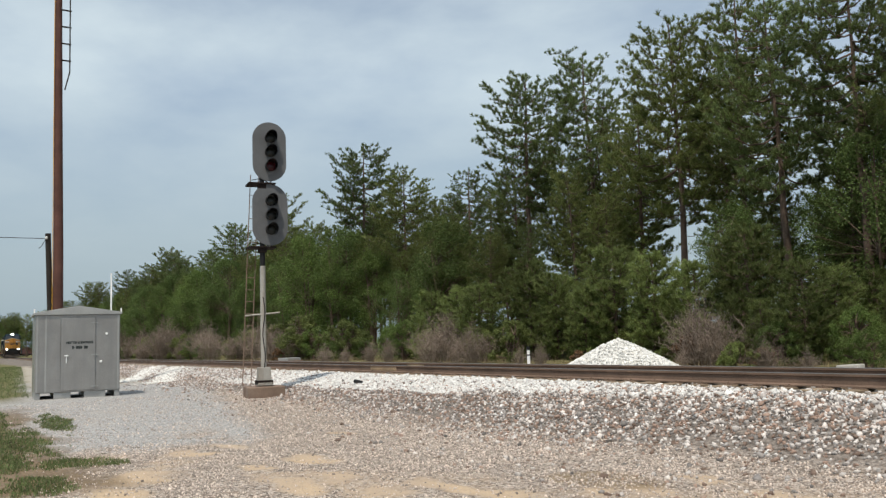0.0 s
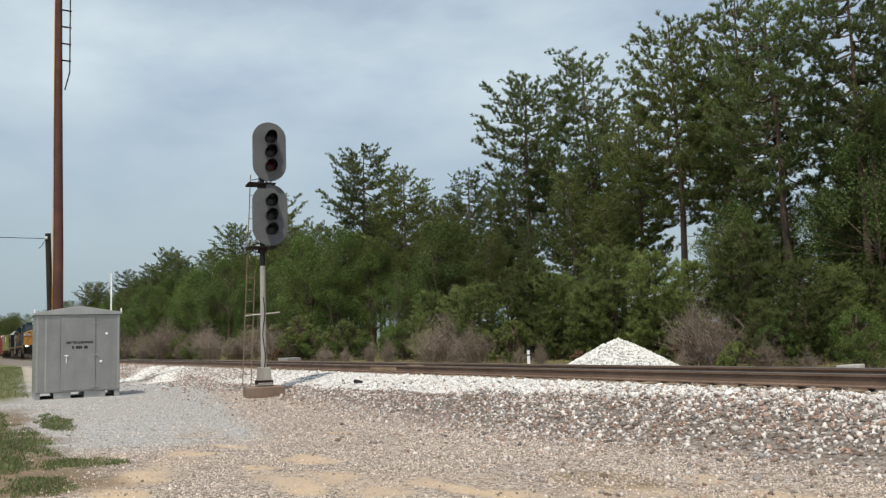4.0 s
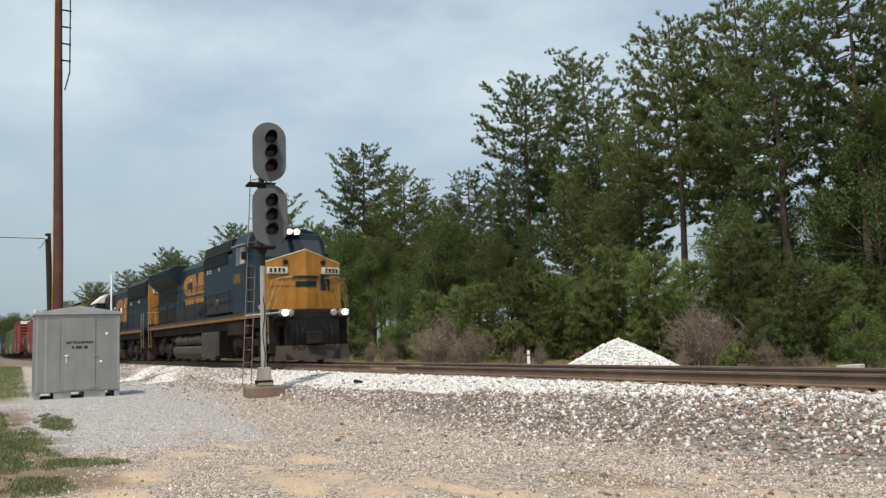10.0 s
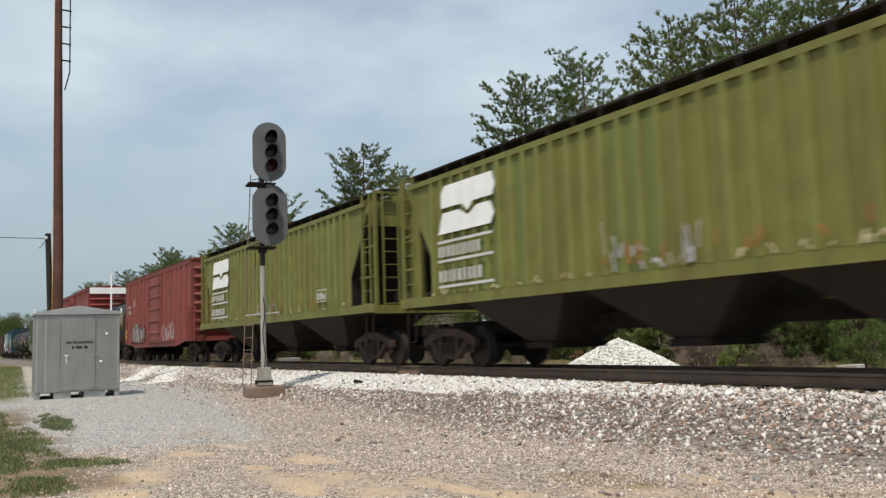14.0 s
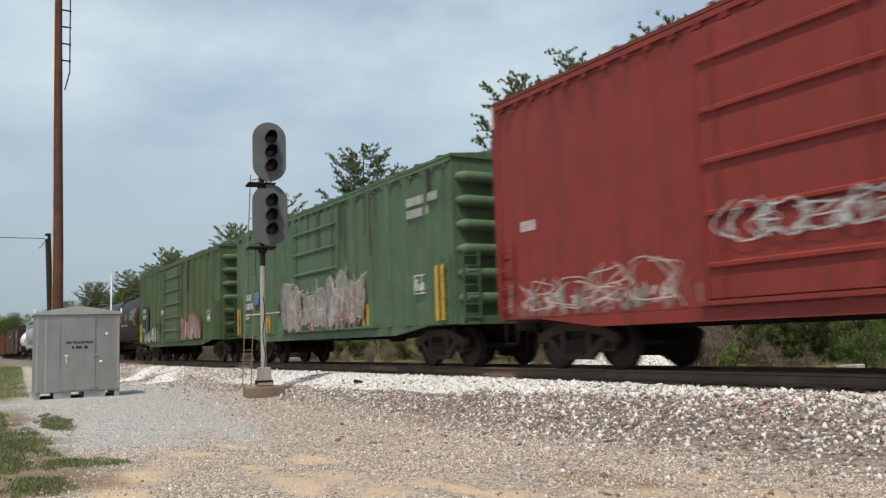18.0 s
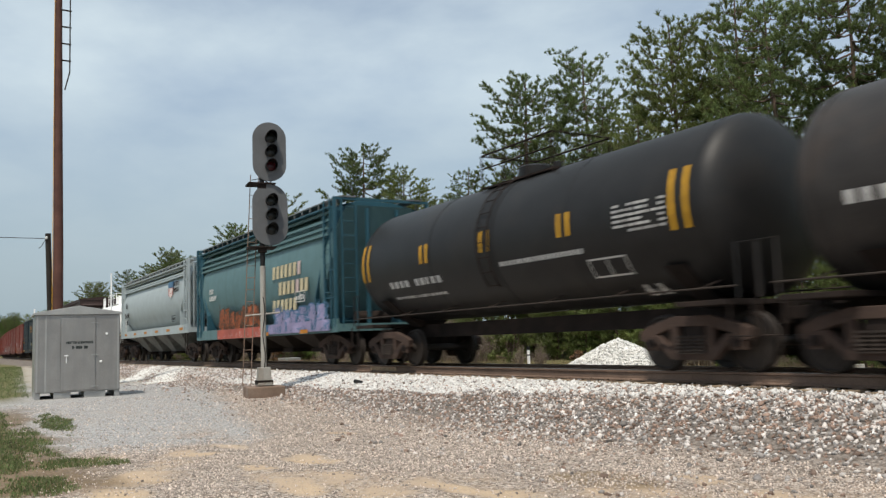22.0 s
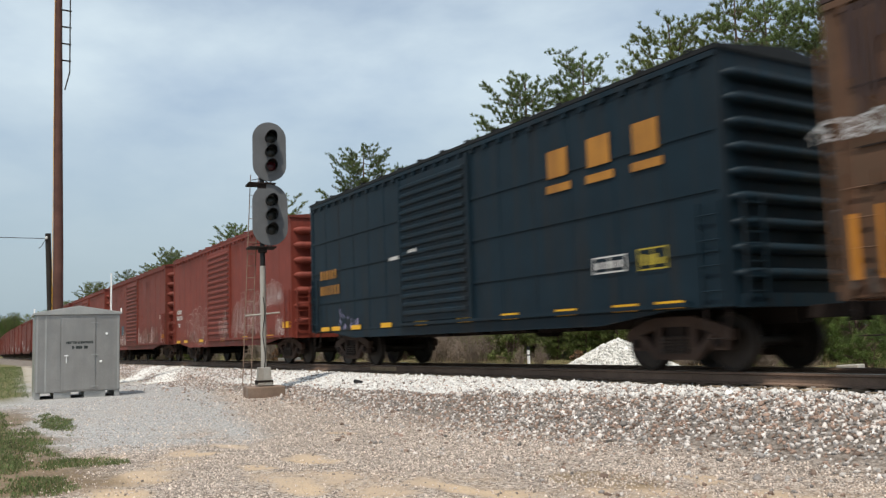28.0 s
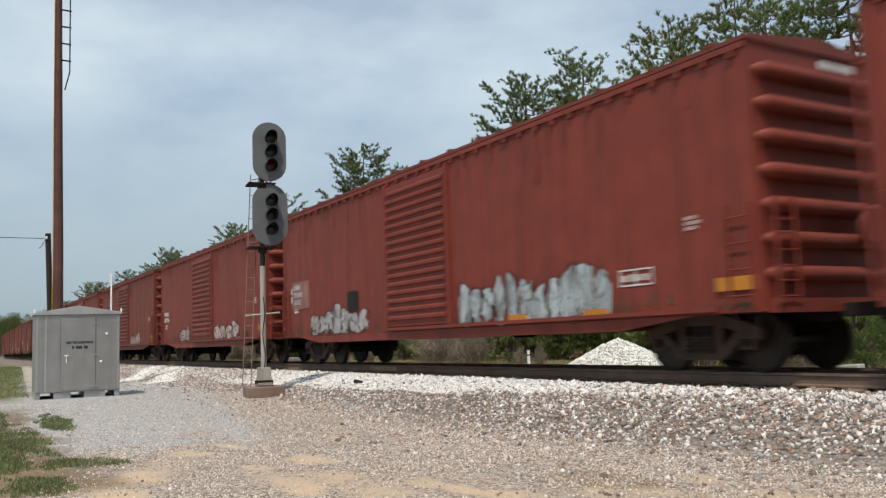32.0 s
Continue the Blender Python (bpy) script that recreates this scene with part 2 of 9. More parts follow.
M_POLED = mat("dark_creosoted_pole_timber", (0.030, 0.024, 0.020), 0.8, var=0.2)
M_LENSR = mat("dull_red_lens", (0.05, 0.006, 0.010), 0.15)
M_LENSD = mat("unlit_dark_lens", (0.020, 0.022, 0.020), 0.12)
M_BARK = mat("grey_brown_pine_bark", (0.135, 0.095, 0.072), 0.9, var=0.25, bump=0.6, fine=18)
M_NEEDLE = mat("pine_needles", (0.150, 0.195, 0.074), 0.6, var=0.15, scale=0.5, rnd=0.22, island=0.45, bump=0, trans=0.48, spec=0.25)
M_NEEDLE2 = mat("yellowish_pine_needles", (0.185, 0.220, 0.074), 0.6, var=0.15, scale=0.5, rnd=0.2, island=0.45, bump=0, trans=0.48, spec=0.25)
M_NEEDLEY = mat("fresh_young_pine_needles", (0.195, 0.240, 0.084), 0.6, var=0.2, scale=0.8, rnd=0.35, island=0.45, bump=0, trans=0.48, spec=0.25)
M_LEAF = mat("hardwood_leaves", (0.108, 0.155, 0.050), 0.55, var=0.15, scale=0.5, rnd=0.25, island=0.5, bump=0, trans=0.42, spec=0.12)
M_LEAF2 = mat("fresh_green_leaves", (0.125, 0.180, 0.052), 0.6, var=0.15, scale=0.5, rnd=0.2, island=0.5, bump=0, trans=0.3, spec=0.12)
M_TWIG = mat("dry_grey_brown_twigs", (0.235, 0.185, 0.150), 0.9, var=0.15, rnd=0.15, island=0.4, bump=0)
M_DEADLEAF = mat("rust_coloured_dead_needles", (0.17, 0.095, 0.05), 0.8, rnd=0.2, island=0.4, bump=0)
M_GRASS = mat("rough_grass_blades", (0.125, 0.165, 0.062), 0.7, var=0.2, island=0.5, bump=0, trans=0.25)
M_GRASSDRY = mat("dry_straw_grass", (0.26, 0.20, 0.115), 0.8, var=0.2, island=0.4, bump=0)


SAND_SPOTS = ((-8.87, -8.05, 0.42), (-8.96, -7.49, 0.40), (-10.76, -7.10, 0.38), (-10.45, -7.97, 0.30), (-10.81, -9.18, 0.50), (-12.67, -8.20, 0.35), (-13.12, -7.49, 0.28), (-9.74, -9.78, 0.45), (-13.36, -5.44, 0.35), (-7.71, -6.77, 0.42), (-7.07, -6.54, 0.50), (-6.07, -5.48, 0.35), (-6.24, -4.67, 0.30), (-5.05, -4.64, 0.40), (-7.67, -7.45, 0.30), (-6.38, -6.00, 0.30))          # x, y, reach of bare sand


def ground_material():
    """Sandy dirt, pale gravel pad, grass and ballast bed in one sheet, mixed by place with ragged borders."""
    m = bpy.data.materials.new("sandy_gravel_ground")
    m.use_nodes = True
    n, l = m.node_tree.nodes, m.node_tree.links
    b = n["Principled BSDF"]
    b.inputs["Roughness"].default_value = 0.95
    b.inputs["Specular IOR Level"].default_value = 0.2
    co = n.new("ShaderNodeTexCoord")
    xyz = n.new("ShaderNodeSeparateXYZ")
    l.new(co.outputs["Object"], xyz.inputs[0])

    def tex(scale, detail=6, kind="ShaderNodeTexNoise"):
        t = n.new(kind)
        t.inputs["Scale"].default_value = scale
        if kind == "ShaderNodeTexNoise":
            t.inputs["Detail"].default_value = detail
        l.new(co.outputs["Object"], t.inputs["Vector"])
        return t

    def math_(op, a, c, d=None):
        t = n.new("ShaderNodeMath")
        t.operation = op
        for i, v in enumerate((a, c) if d is None else (a, c, d)):
            if isinstance(v, (int, float)):
                t.inputs[i].default_value = v
            else:
                l.new(v, t.inputs[i])
        return t.outputs[0]

    def step(v, lo, hi, a=0.0, c=1.0):
        t = n.new("ShaderNodeMapRange")
        t.interpolation_type = "SMOOTHSTEP"
        l.new(v, t.inputs["Value"])
        for k, w in (("From Min", lo), ("From Max", hi), ("To Min", a), ("To Max", c)):
            t.inputs[k].default_value = w
        return t.outputs["Result"]

    def mix(f, a, c):
        t = n.new("ShaderNodeMix")
        t.data_type = "RGBA"
        l.new(f, t.inputs["Factor"])
        for v, k in ((a, "A"), (c, "B")):
            if isinstance(v, tuple):
                t.inputs[k].default_value = (*v, 1)
            else:
                l.new(v, t.inputs[k])
        return t.outputs["Result"]

    X, Y = xyz.outputs["X"], xyz.outputs["Y"]
    warp, patch, grit, speck = tex(0.35).outputs["Fac"], tex(0.9, 8).outputs["Fac"], tex(18, 6).outputs["Fac"], tex(55, 3).outputs["Fac"]
    cell = tex(16, kind="ShaderNodeTexVoronoi")
    cell2 = tex(30, kind="ShaderNodeTexVoronoi")
    ws = math_("SUBTRACT", warp, 0.5)
    # sand with patches of washed-in grit; single stones differ in tone
    vor = n.new("ShaderNodeSeparateColor")
    l.new(cell2.outputs["Color"], vor.inputs[0])
    vor2 = n.new("ShaderNodeSeparateColor")
    cell3 = tex(88, kind="ShaderNodeTexVoronoi")
    l.new(cell3.outputs["Color"], vor2.inputs[0])
    tone = math_("ADD", math_("MULTIPLY", vor.outputs[0], 0.65), math_("MULTIPLY", vor2.outputs[1], 0.35))
    sand = mix(step(patch, 0.40, 0.62), (0.56, 0.42, 0.285), (0.49, 0.375, 0.27))
    sand = mix(math_("MULTIPLY", step(tone, 0.55, 0.9), 0.45), sand, (0.28, 0.215, 0.16))
    gravel = mix(step(tone, 0.18, 0.82), (0.13, 0.107, 0.090), (0.53, 0.46, 0.40))
    gravel = mix(math_("MULTIPLY", step(grit, 0.47, 0.60), 0.45), gravel, (0.30, 0.215, 0.155))
    pad = mix(step(tone, 0.2, 0.8), (0.25, 0.245, 0.238), (0.47, 0.463, 0.455))
    pad = mix(math_("MULTIPLY", step(patch, 0.50, 0.72), 0.55), pad, (0.38, 0.35, 0.32))
    # Stone cells fade to near black at their edges, painting shade into the gaps.
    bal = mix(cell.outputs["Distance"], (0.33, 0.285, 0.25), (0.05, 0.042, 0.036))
    earth = mix(step(grit, 0.38, 0.62), (0.13, 0.088, 0.052), (0.21, 0.15, 0.09))
    grass = mix(step(grit, 0.38, 0.62), (0.085, 0.105, 0.034), (0.20, 0.165, 0.085))
    # bare sand shows through the gravel away from the embankment
    blotch = tex(1.0, 8).outputs["Fac"]
    away = math_("ADD", math_("SUBTRACT", Y, math_("MULTIPLY", X, 0.47)), math_("ADD", math_("MULTIPLY", ws, 2.2), 1.9))
    bare = math_("MULTIPLY", step(away, -1.3, 0.5, 0.6, 0.0), step(math_("ADD", math_("MULTIPLY", blotch, 0.6), math_("MULTIPLY", patch, 0.4)), 0.50, 0.59))
    flat = n.new("ShaderNodeCombineXYZ")
    l.new(math_("ADD", math_("MULTIPLY", X, 0.55), math_("MULTIPLY", math_("SUBTRACT", patch, 0.5), 1.3)), flat.inputs[0])
    l.new(math_("ADD", Y, math_("MULTIPLY", math_("SUBTRACT", blotch, 0.5), 1.3)), flat.inputs[1])
    for sx, sy, sr in SAND_SPOTS:
        dist = n.new("ShaderNodeVectorMath")
        dist.operation = "DISTANCE"
        l.new(flat.outputs[0], dist.inputs[0])
        dist.inputs[1].default_value = (sx * 0.55, sy, 0)
        bare = math_("MAXIMUM", bare, step(dist.outputs["Value"], sr * 0.35, sr * 0.95, 0.9, 0.0))
    col = mix(bare, gravel, sand)
    # a damp brown hollow
    px, py = math_("MULTIPLY", math_("ADD", X, 6.9), 1.0), math_("MULTIPLY", math_("ADD", Y, 5.35), 1.7)
    pd = math_("ADD", math_("SQRT", math_("ADD", math_("MULTIPLY", px, px), math_("MULTIPLY", py, py)), 0.0), math_("MULTIPLY", math_("SUBTRACT", patch, 0.5), 2.0))
    col = mix(step(pd, 0.55, 0.95, 0.75, 0.0), col, (0.24, 0.175, 0.105))
    # pale pad of crushed stone round the instrument house
    side = math_("ADD", math_("ADD", Y, math_("MULTIPLY", X, 0.19)), math_("MULTIPLY", ws, 2.0))
    tip = math_("ADD", X, math_("MULTIPLY", math_("SUBTRACT", patch, 0.5), 6.0))
    padf = math_("MULTIPLY", step(side, -9.7, -8.9, 1.0, 0.0), step(tip, -14.6, -12.8, 1.0, 0.0))
    col = mix(math_("MULTIPLY", padf, 0.92), col, pad)
    # dirt road far along the line
    rd = math_("ADD", math_("ABSOLUTE", math_("ADD", Y, 5.2), 0.0), math_("MULTIPLY", ws, 1.5))
    road = math_("MULTIPLY", step(rd, 2.4, 3.4, 1.0, 0.0), step(X, -38.0, -32.0, 1.0, 0.0))
    col = mix(road, col, (0.40, 0.36, 0.30))
    # earth under the grass on the outer side, and the green verge down the road
    gy = math_("ADD", math_("ADD", Y, math_("MULTIPLY", X, 0.010)), math_("MULTIPLY", ws, 3.2))
    ge = math_("ADD", Y, math_("MULTIPLY", math_("SUBTRACT", patch, 0.5), 2.4))
    g1 = math_("MULTIPLY", step(ge, -9.95, -9.35, 1.0, 0.0), math_("MULTIPLY", step(X, -9.6, -10.6), step(X, -24.0, -19.5)))
    col = mix(math_("MULTIPLY", g1, 0.85), col, earth)
    gv = math_("ADD", math_("ADD", Y, math_("MULTIPLY", X, 0.075)), math_("MULTIPLY", ws, 1.6))
    g3 = math_("MULTIPLY", step(gv, -11.7, -10.7, 1.0, 0.0), step(X, -28.0, -24.0, 1.0, 0.0))
    g2 = step(gy, 4.2, 6.5)
    col = mix(math_("MAXIMUM", g3, g2), col, grass)
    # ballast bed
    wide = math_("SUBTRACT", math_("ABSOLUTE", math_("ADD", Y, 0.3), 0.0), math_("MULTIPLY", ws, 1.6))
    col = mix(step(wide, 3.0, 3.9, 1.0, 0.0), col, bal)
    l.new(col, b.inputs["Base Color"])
    h = math_("ADD", math_("MULTIPLY", grit, 0.5), math_("MULTIPLY", cell2.outputs["Distance"], 0.5))
    bp = n.new("ShaderNodeBump")
    bp.inputs["Strength"].default_value, bp.inputs["Distance"].default_value = 0.9, 0.05
    l.new(h, bp.inputs["Height"])
    l.new(bp.outputs["Normal"], b.inputs["Normal"])
    return m


M_GROUND = ground_material()

# ---------------------------------------------------------------- mesh helpers


class Shape:
    """Collects faces for one mesh."""

    def __init__(self):
        self.v, self.f = [], []

    def add(self, vs, fs):
        o = len(self.v)
        self.v += [tuple(p) for p in vs]
        self.f += [tuple(i + o for i in f) for f in fs]
        return self

    def box(self, x0, x1, y0, y1, z0, z1):
        return self.add([(x, y, z) for x in (x0, x1) for y in (y0, y1) for z in (z0, z1)],
                        [(0, 1, 3, 2), (4, 6, 7, 5), (0, 4, 5, 1), (2, 3, 7, 6), (0, 2, 6, 4), (1, 5, 7, 3)])

    def prism(self, prof, a, b, axis="x"):
        """Extrudes a closed profile from a to b. Profiles: (y, z) for x, (x, z) for y, (x, y) for z."""
        put = {"x": lambda p, t: (t, p[0], p[1]), "y": lambda p, t: (p[0], t, p[1]), "z": lambda p, t: (p[0], p[1], t)}[axis]
        n = len(prof)
        vs = [put(p, a) for p in prof] + [put(p, b) for p in prof]
        return self.add(vs, [(i, (i + 1) % n, n + (i + 1) % n, n + i) for i in range(n)] + [tuple(range(n))[::-1], tuple(range(n, 2 * n))])

    def tube(self, pts, r, n=8, r1=None, caps=True):
        """A round bar through the points, tapering from r to r1."""
        pts = [Vector(p) for p in pts]
        r1 = r if r1 is None else r1
        vs, fs = [], []
        for i, p in enumerate(pts):
            d = (pts[min(i + 1, len(pts) - 1)] - pts[max(i - 1, 0)]).normalized()
            u = d.orthogonal().normalized() if i == 0 else (u - d * u.dot(d)).normalized()
            w = d.cross(u)
            rr = r + (r1 - r) * i / max(1, len(pts) - 1)
            vs += [p + rr * (math.cos(2 * math.pi * k / n) * u + math.sin(2 * math.pi * k / n) * w) for k in range(n)]
        for i in range(len(pts) - 1):
            fs += [(i * n + k, i * n + (k + 1) % n, (i + 1) * n + (k + 1) % n, (i + 1) * n + k) for k in range(n)]
        if caps:
            fs += [tuple(range(n))[::-1], tuple(range((len(pts) - 1) * n, len(pts) * n))]
        return self.add(vs, fs)

    def lathe(self, prof, n=24, axis="y", at=(0, 0, 0)):
        """Turns (distance along the axis, radius) pairs round an axis through at."""
        vs, fs = [], []
        for a, r in prof:
            for k in range(n):
                c, s = r * math.cos(2 * math.pi * k / n), r * math.sin(2 * math.pi * k / n)
                p = {"x": (a, c, s), "y": (c, a, s), "z": (c, s, a)}[axis]
                vs.append((p[0] + at[0], p[1] + at[1], p[2] + at[2]))
        for i in range(len(prof) - 1):
            fs += [(i * n + k, i * n + (k + 1) % n, (i + 1) * n + (k + 1) % n, (i + 1) * n + k) for k in range(n)]
        fs += [tuple(range(n))[::-1], tuple(range((len(prof) - 1) * n, len(prof) * n))]
        return self.add(vs, fs)


def mesh_of(name, shape, material, smooth=False, bevel=0.0):
    me = bpy.data.meshes.new(name)
    me.from_pydata(shape.v, [], shape.f)
    bm = bmesh.new()
    bm.from_mesh(me)
    bmesh.ops.recalc_face_normals(bm, faces=bm.faces)
    if bevel:
        sharp = [e for e in bm.edges if len(e.link_faces) == 2 and e.calc_face_angle(0) > 0.5]
        bmesh.ops.bevel(bm, geom=sharp, offset=bevel, segments=2, affect="EDGES", profile=0.6, clamp_overlap=True)
    bm.to_mesh(me)
    bm.free()
    if smooth:
        for e in me.polygons:
            e.use_smooth = True
        me.set_sharp_from_angle(angle=radians(38))
    me.materials.append(material)
    return me


def part(name, shape, material, parent=None, label="", m=None, smooth=False, bevel=0.0):
    """Links a shape, or a mesh made before, as one mesh object under a thing or a part."""
    me = shape if isinstance(shape, bpy.types.Mesh) else mesh_of(name, shape, material, smooth, bevel)
    ob = new(name, me)
    if parent:
        ob.parent = parent
    if m is not None:
        ob.matrix_basis = m
    return tagged(ob, label)


def thing(name, label, category, m=None, group="", kind=""):
    ob = new(name)
    ob.empty_display_size = 0.3
    if m is not None:
        ob.matrix_basis = m
    return tagged(ob, label, category, group, kind)


# ---------------------------------------------------------------- ground


def smooth01(a, b, x):
    t = min(1.0, max(0.0, (x - a) / (b - a)))
    return t * t * (3 - 2 * t)


def track_y(s):
    """The line bends gently away to the tree side far down the track."""
    return 1.36e-4 * (s + 62) ** 2 if s < -62 else 0.0


def ground_z(s, y):
    yy = y - (track_y(s) if s > -400 else track_y(-400))
    near = -0.87 + 0.24 * smooth01(-13, -22, s)
    far = -0.62
    if yy < 0:
        z = -0.235 + (near + 0.235) * smooth01(1.45, 4.4, -yy) if -yy > 1.45 else -0.235
        z += 0.05 * noise.noise((s * 0.35, y * 0.35, 0)) * smooth01(3.5, 6, -yy)
    else:
        z = -0.235 + (far + 0.235) * smooth01(1.5, 3.8, yy)
        z += 0.5 * smooth01(9, 22, yy) + 0.10 * noise.noise((s * 0.2, y * 0.2, 3)) * smooth01(4, 8, yy)
    return z


def axis_steps(*spans):
    out = []
    for a, b, n in spans:
        out += [a + (b - a) * i / n for i in range(n)]
    return out + [spans[-1][1]]


gx = axis_steps((-4000, -900, 6), (-900, -300, 12), (-300, -60, 40), (-60, 14, 250), (14, 80, 12), (80, 4000, 6))
gy = axis_steps((-4000, -120, 6), (-120, -20, 10), (-20, -6, 40), (-6, 5, 60), (5, 30, 40), (30, 150, 8), (150, 4000, 6))
vs = [(x, y, ground_z(x, y) if abs(x) < 800 and abs(y) < 130 else -0.5) for x in gx for y in gy]
ny = len(gy)
gm = bpy.data.meshes.new("ground")
gm.from_pydata(vs, [], [(i * ny + j, (i + 1) * ny + j, (i + 1) * ny + j + 1, i * ny + j + 1) for i in range(len(gx) - 1) for j in range(ny - 1)])
for pgon in gm.polygons:
    pgon.use_smooth = True
gm.materials.append(M_GROUND)
ground = tagged(new("ground", gm), "sandy ground with gravel, pale stone pad and grass", "ground", kind="structure")

# ---------------------------------------------------------------- track
TRACK_S = axis_steps((-760, -60, 70), (-60, 30, 6))


def along(prof, ends, y0):
    """Sweeps a rail profile (y, z) along the line."""
    sh = Shape()
    n = len(prof)
    for s in ends:
        sh.v += [(s, track_y(s) + y0 + p[0], p[1]) for p in prof]
    for i in range(len(ends) - 1):
        sh.f += [(i * n + k, i * n + (k + 1) % n, (i + 1) * n + (k + 1) % n, (i + 1) * n + k) for k in range(n)]
    return sh


RAIL_PROF = [(-0.076, -0.185), (0.076, -0.185), (0.076, -0.172), (0.014, -0.150), (0.010, -0.052), (0.036, -0.040), (0.036, -0.006),
             (-0.036, -0.006), (-0.036, -0.040), (-0.010, -0.052), (-0.014, -0.150), (-0.076, -0.172)]
track = thing("railway_track", "single straight railway track on ballast with rusty rails", "track", kind="structure")
for y0, nm in ((-0.755, "near_rail"), (0.755, "far_rail")):
    r = part("rail", along(RAIL_PROF, TRACK_S, y0), M_RAIL, track, "rust-brown steel rail")
    part("rail_head", along([(-0.034, -0.006), (0.034, -0.006), (0.030, 0.0), (-0.030, 0.0)], TRACK_S, y0), M_RAILTOP, r, "polished running surface")
JOINT_AT = {-0.755: (-21.9, -20.35), 0.755: (-22.5, -21.5)}
for y0, (a, b) in JOINT_AT.items():
    sh = Shape()
    for sgn in (-1, 1):
        sh.prism([(y0 + sgn * 0.011, -0.150), (y0 + sgn * 0.030, -0.146), (y0 + sgn * 0.030, -0.060), (y0 + sgn * 0.040, -0.040), (y0 + sgn * 0.011, -0.050)], a, b)
        for k in range(6):
            x = a + (b - a) * (k + 0.5) / 6
            sh.box(x - 0.02, x + 0.02, y0 + sgn * 0.030, y0 + sgn * 0.055, -0.115, -0.080)
    part("insulated_joint", sh, M_JOINT, track, "tan insulated joint bars with bolts")
tie_mesh = mesh_of("crosstie", Shape().box(-0.115, 0.115, -1.31, 1.31, -0.36, -0.190), M_TIE, bevel=0.012)
plate_mesh = mesh_of("tie_plate", Shape().box(-0.09, 0.09, -0.16, 0.16, -0.192, -0.178).box(-0.03, -0.01, -0.12, -0.095, -0.18, -0.155).box(0.01, 0.03, 0.095, 0.12, -0.18, -0.155), M_RAIL)
rt = random.Random(5)
far_ties = Shape()
s = 6.0
while s > -150:
    m = pose(s + rt.uniform(-0.03, 0.03), track_y(s) + rt.uniform(-0.05, 0.05), rt.uniform(-0.012, 0.0), 0, 0, rt.uniform(-1.2, 1.2))
    if s > -70:
        t_ob = part("crosstie", tie_mesh, None, track, m=m)
        if s > -30:
            for y0 in (-0.755, 0.755):
                part("tie_plate", plate_mesh, None, t_ob, m=pose(0, y0, 0))
    else:
        far_ties.box(s - 0.115, s + 0.115, track_y(s) - 1.31, track_y(s) + 1.31, -0.36, -0.2)
    s -= 0.54
tagged(part("crossties", far_ties, M_TIE, track, "far run of crossties"), kind="stuff")

# loose stones
ICO = [(-0.8, -0.7, -0.6), (0.7, -0.8, -0.65), (0.8, 0.75, -0.55), (-0.7, 0.8, -0.6), (-0.75, -0.65, 0.55), (0.6, -0.75, 0.7), (0.75, 0.6, 0.5), (-0.6, 0.7, 0.75), (0.0, -0.1, 1.0)]
ICF = [(0, 3, 2), (0, 2, 1), (0, 1, 5), (0, 5, 4), (1, 2, 6), (1, 6, 5), (2, 3, 7), (2, 7, 6), (3, 0, 4), (3, 4, 7), (4, 5, 8), (5, 6, 8), (6, 7, 8), (7, 4, 8)]


OCT = [(1, 0, 0), (-1, 0, 0), (0, 1, 0), (0, -1, 0), (0, 0, 1), (0, 0, -1)]
OCF = [(0, 2, 4), (2, 1, 4), (1, 3, 4), (3, 0, 4), (2, 0, 5), (1, 2, 5), (3, 1, 5), (0, 3, 5)]


def stones(name, places, sizes, material, seed, label, category, kind="stuff", parent=None, small=False):
    """One mesh of many angular stones."""
    rg = np.random.default_rng(seed)
    p, sz = np.asarray(places, float), np.asarray(sizes, float)
    n = len(p)
    corners, facets = (np.asarray(OCT, float), np.asarray(OCF)) if small else (np.asarray(ICO), np.asarray(ICF))
    nc = len(corners)
    v = np.repeat(corners[None], n, 0) * rg.uniform(0.55, 1.15, (n, nc, 1)) + rg.uniform(-0.22, 0.22, (n, nc, 3))
    v *= rg.uniform(0.6, 1.3, (n, 1, 3))
    q = rg.normal(size=(n, 4))
    q /= np.linalg.norm(q, axis=1)[:, None]
    w, x, y, z = q.T
    rot = np.stack([np.stack([1 - 2 * (y * y + z * z), 2 * (x * y - w * z), 2 * (x * z + w * y)], -1), np.stack([2 * (x * y + w * z), 1 - 2 * (x * x + z * z), 2 * (y * z - w * x)], -1),
                    np.stack([2 * (x * z - w * y), 2 * (y * z + w * x), 1 - 2 * (x * x + y * y)], -1)], 1)
    v = np.einsum("nij,nkj->nki", rot, v) * sz[:, None, None] + p[:, None, :]
    f = (np.arange(n)[:, None, None] * nc + facets[None]).reshape(-1)
    me = bpy.data.meshes.new(name)
    me.vertices.add(n * nc)
    me.vertices.foreach_set("co", v.reshape(-1).astype(np.float32))
    me.loops.add(len(f))
    me.loops.foreach_set("vertex_index", f.astype(np.int32))
    me.polygons.add(len(f) // 3)
    me.polygons.foreach_set("loop_start", np.arange(0, len(f), 3, dtype=np.int32))
    me.update(calc_edges=True)
    me.materials.append(material)
    ob = new(name, me)
    if parent:
        ob.parent = parent
    return tagged(ob, label, category if not parent else "", kind=kind)


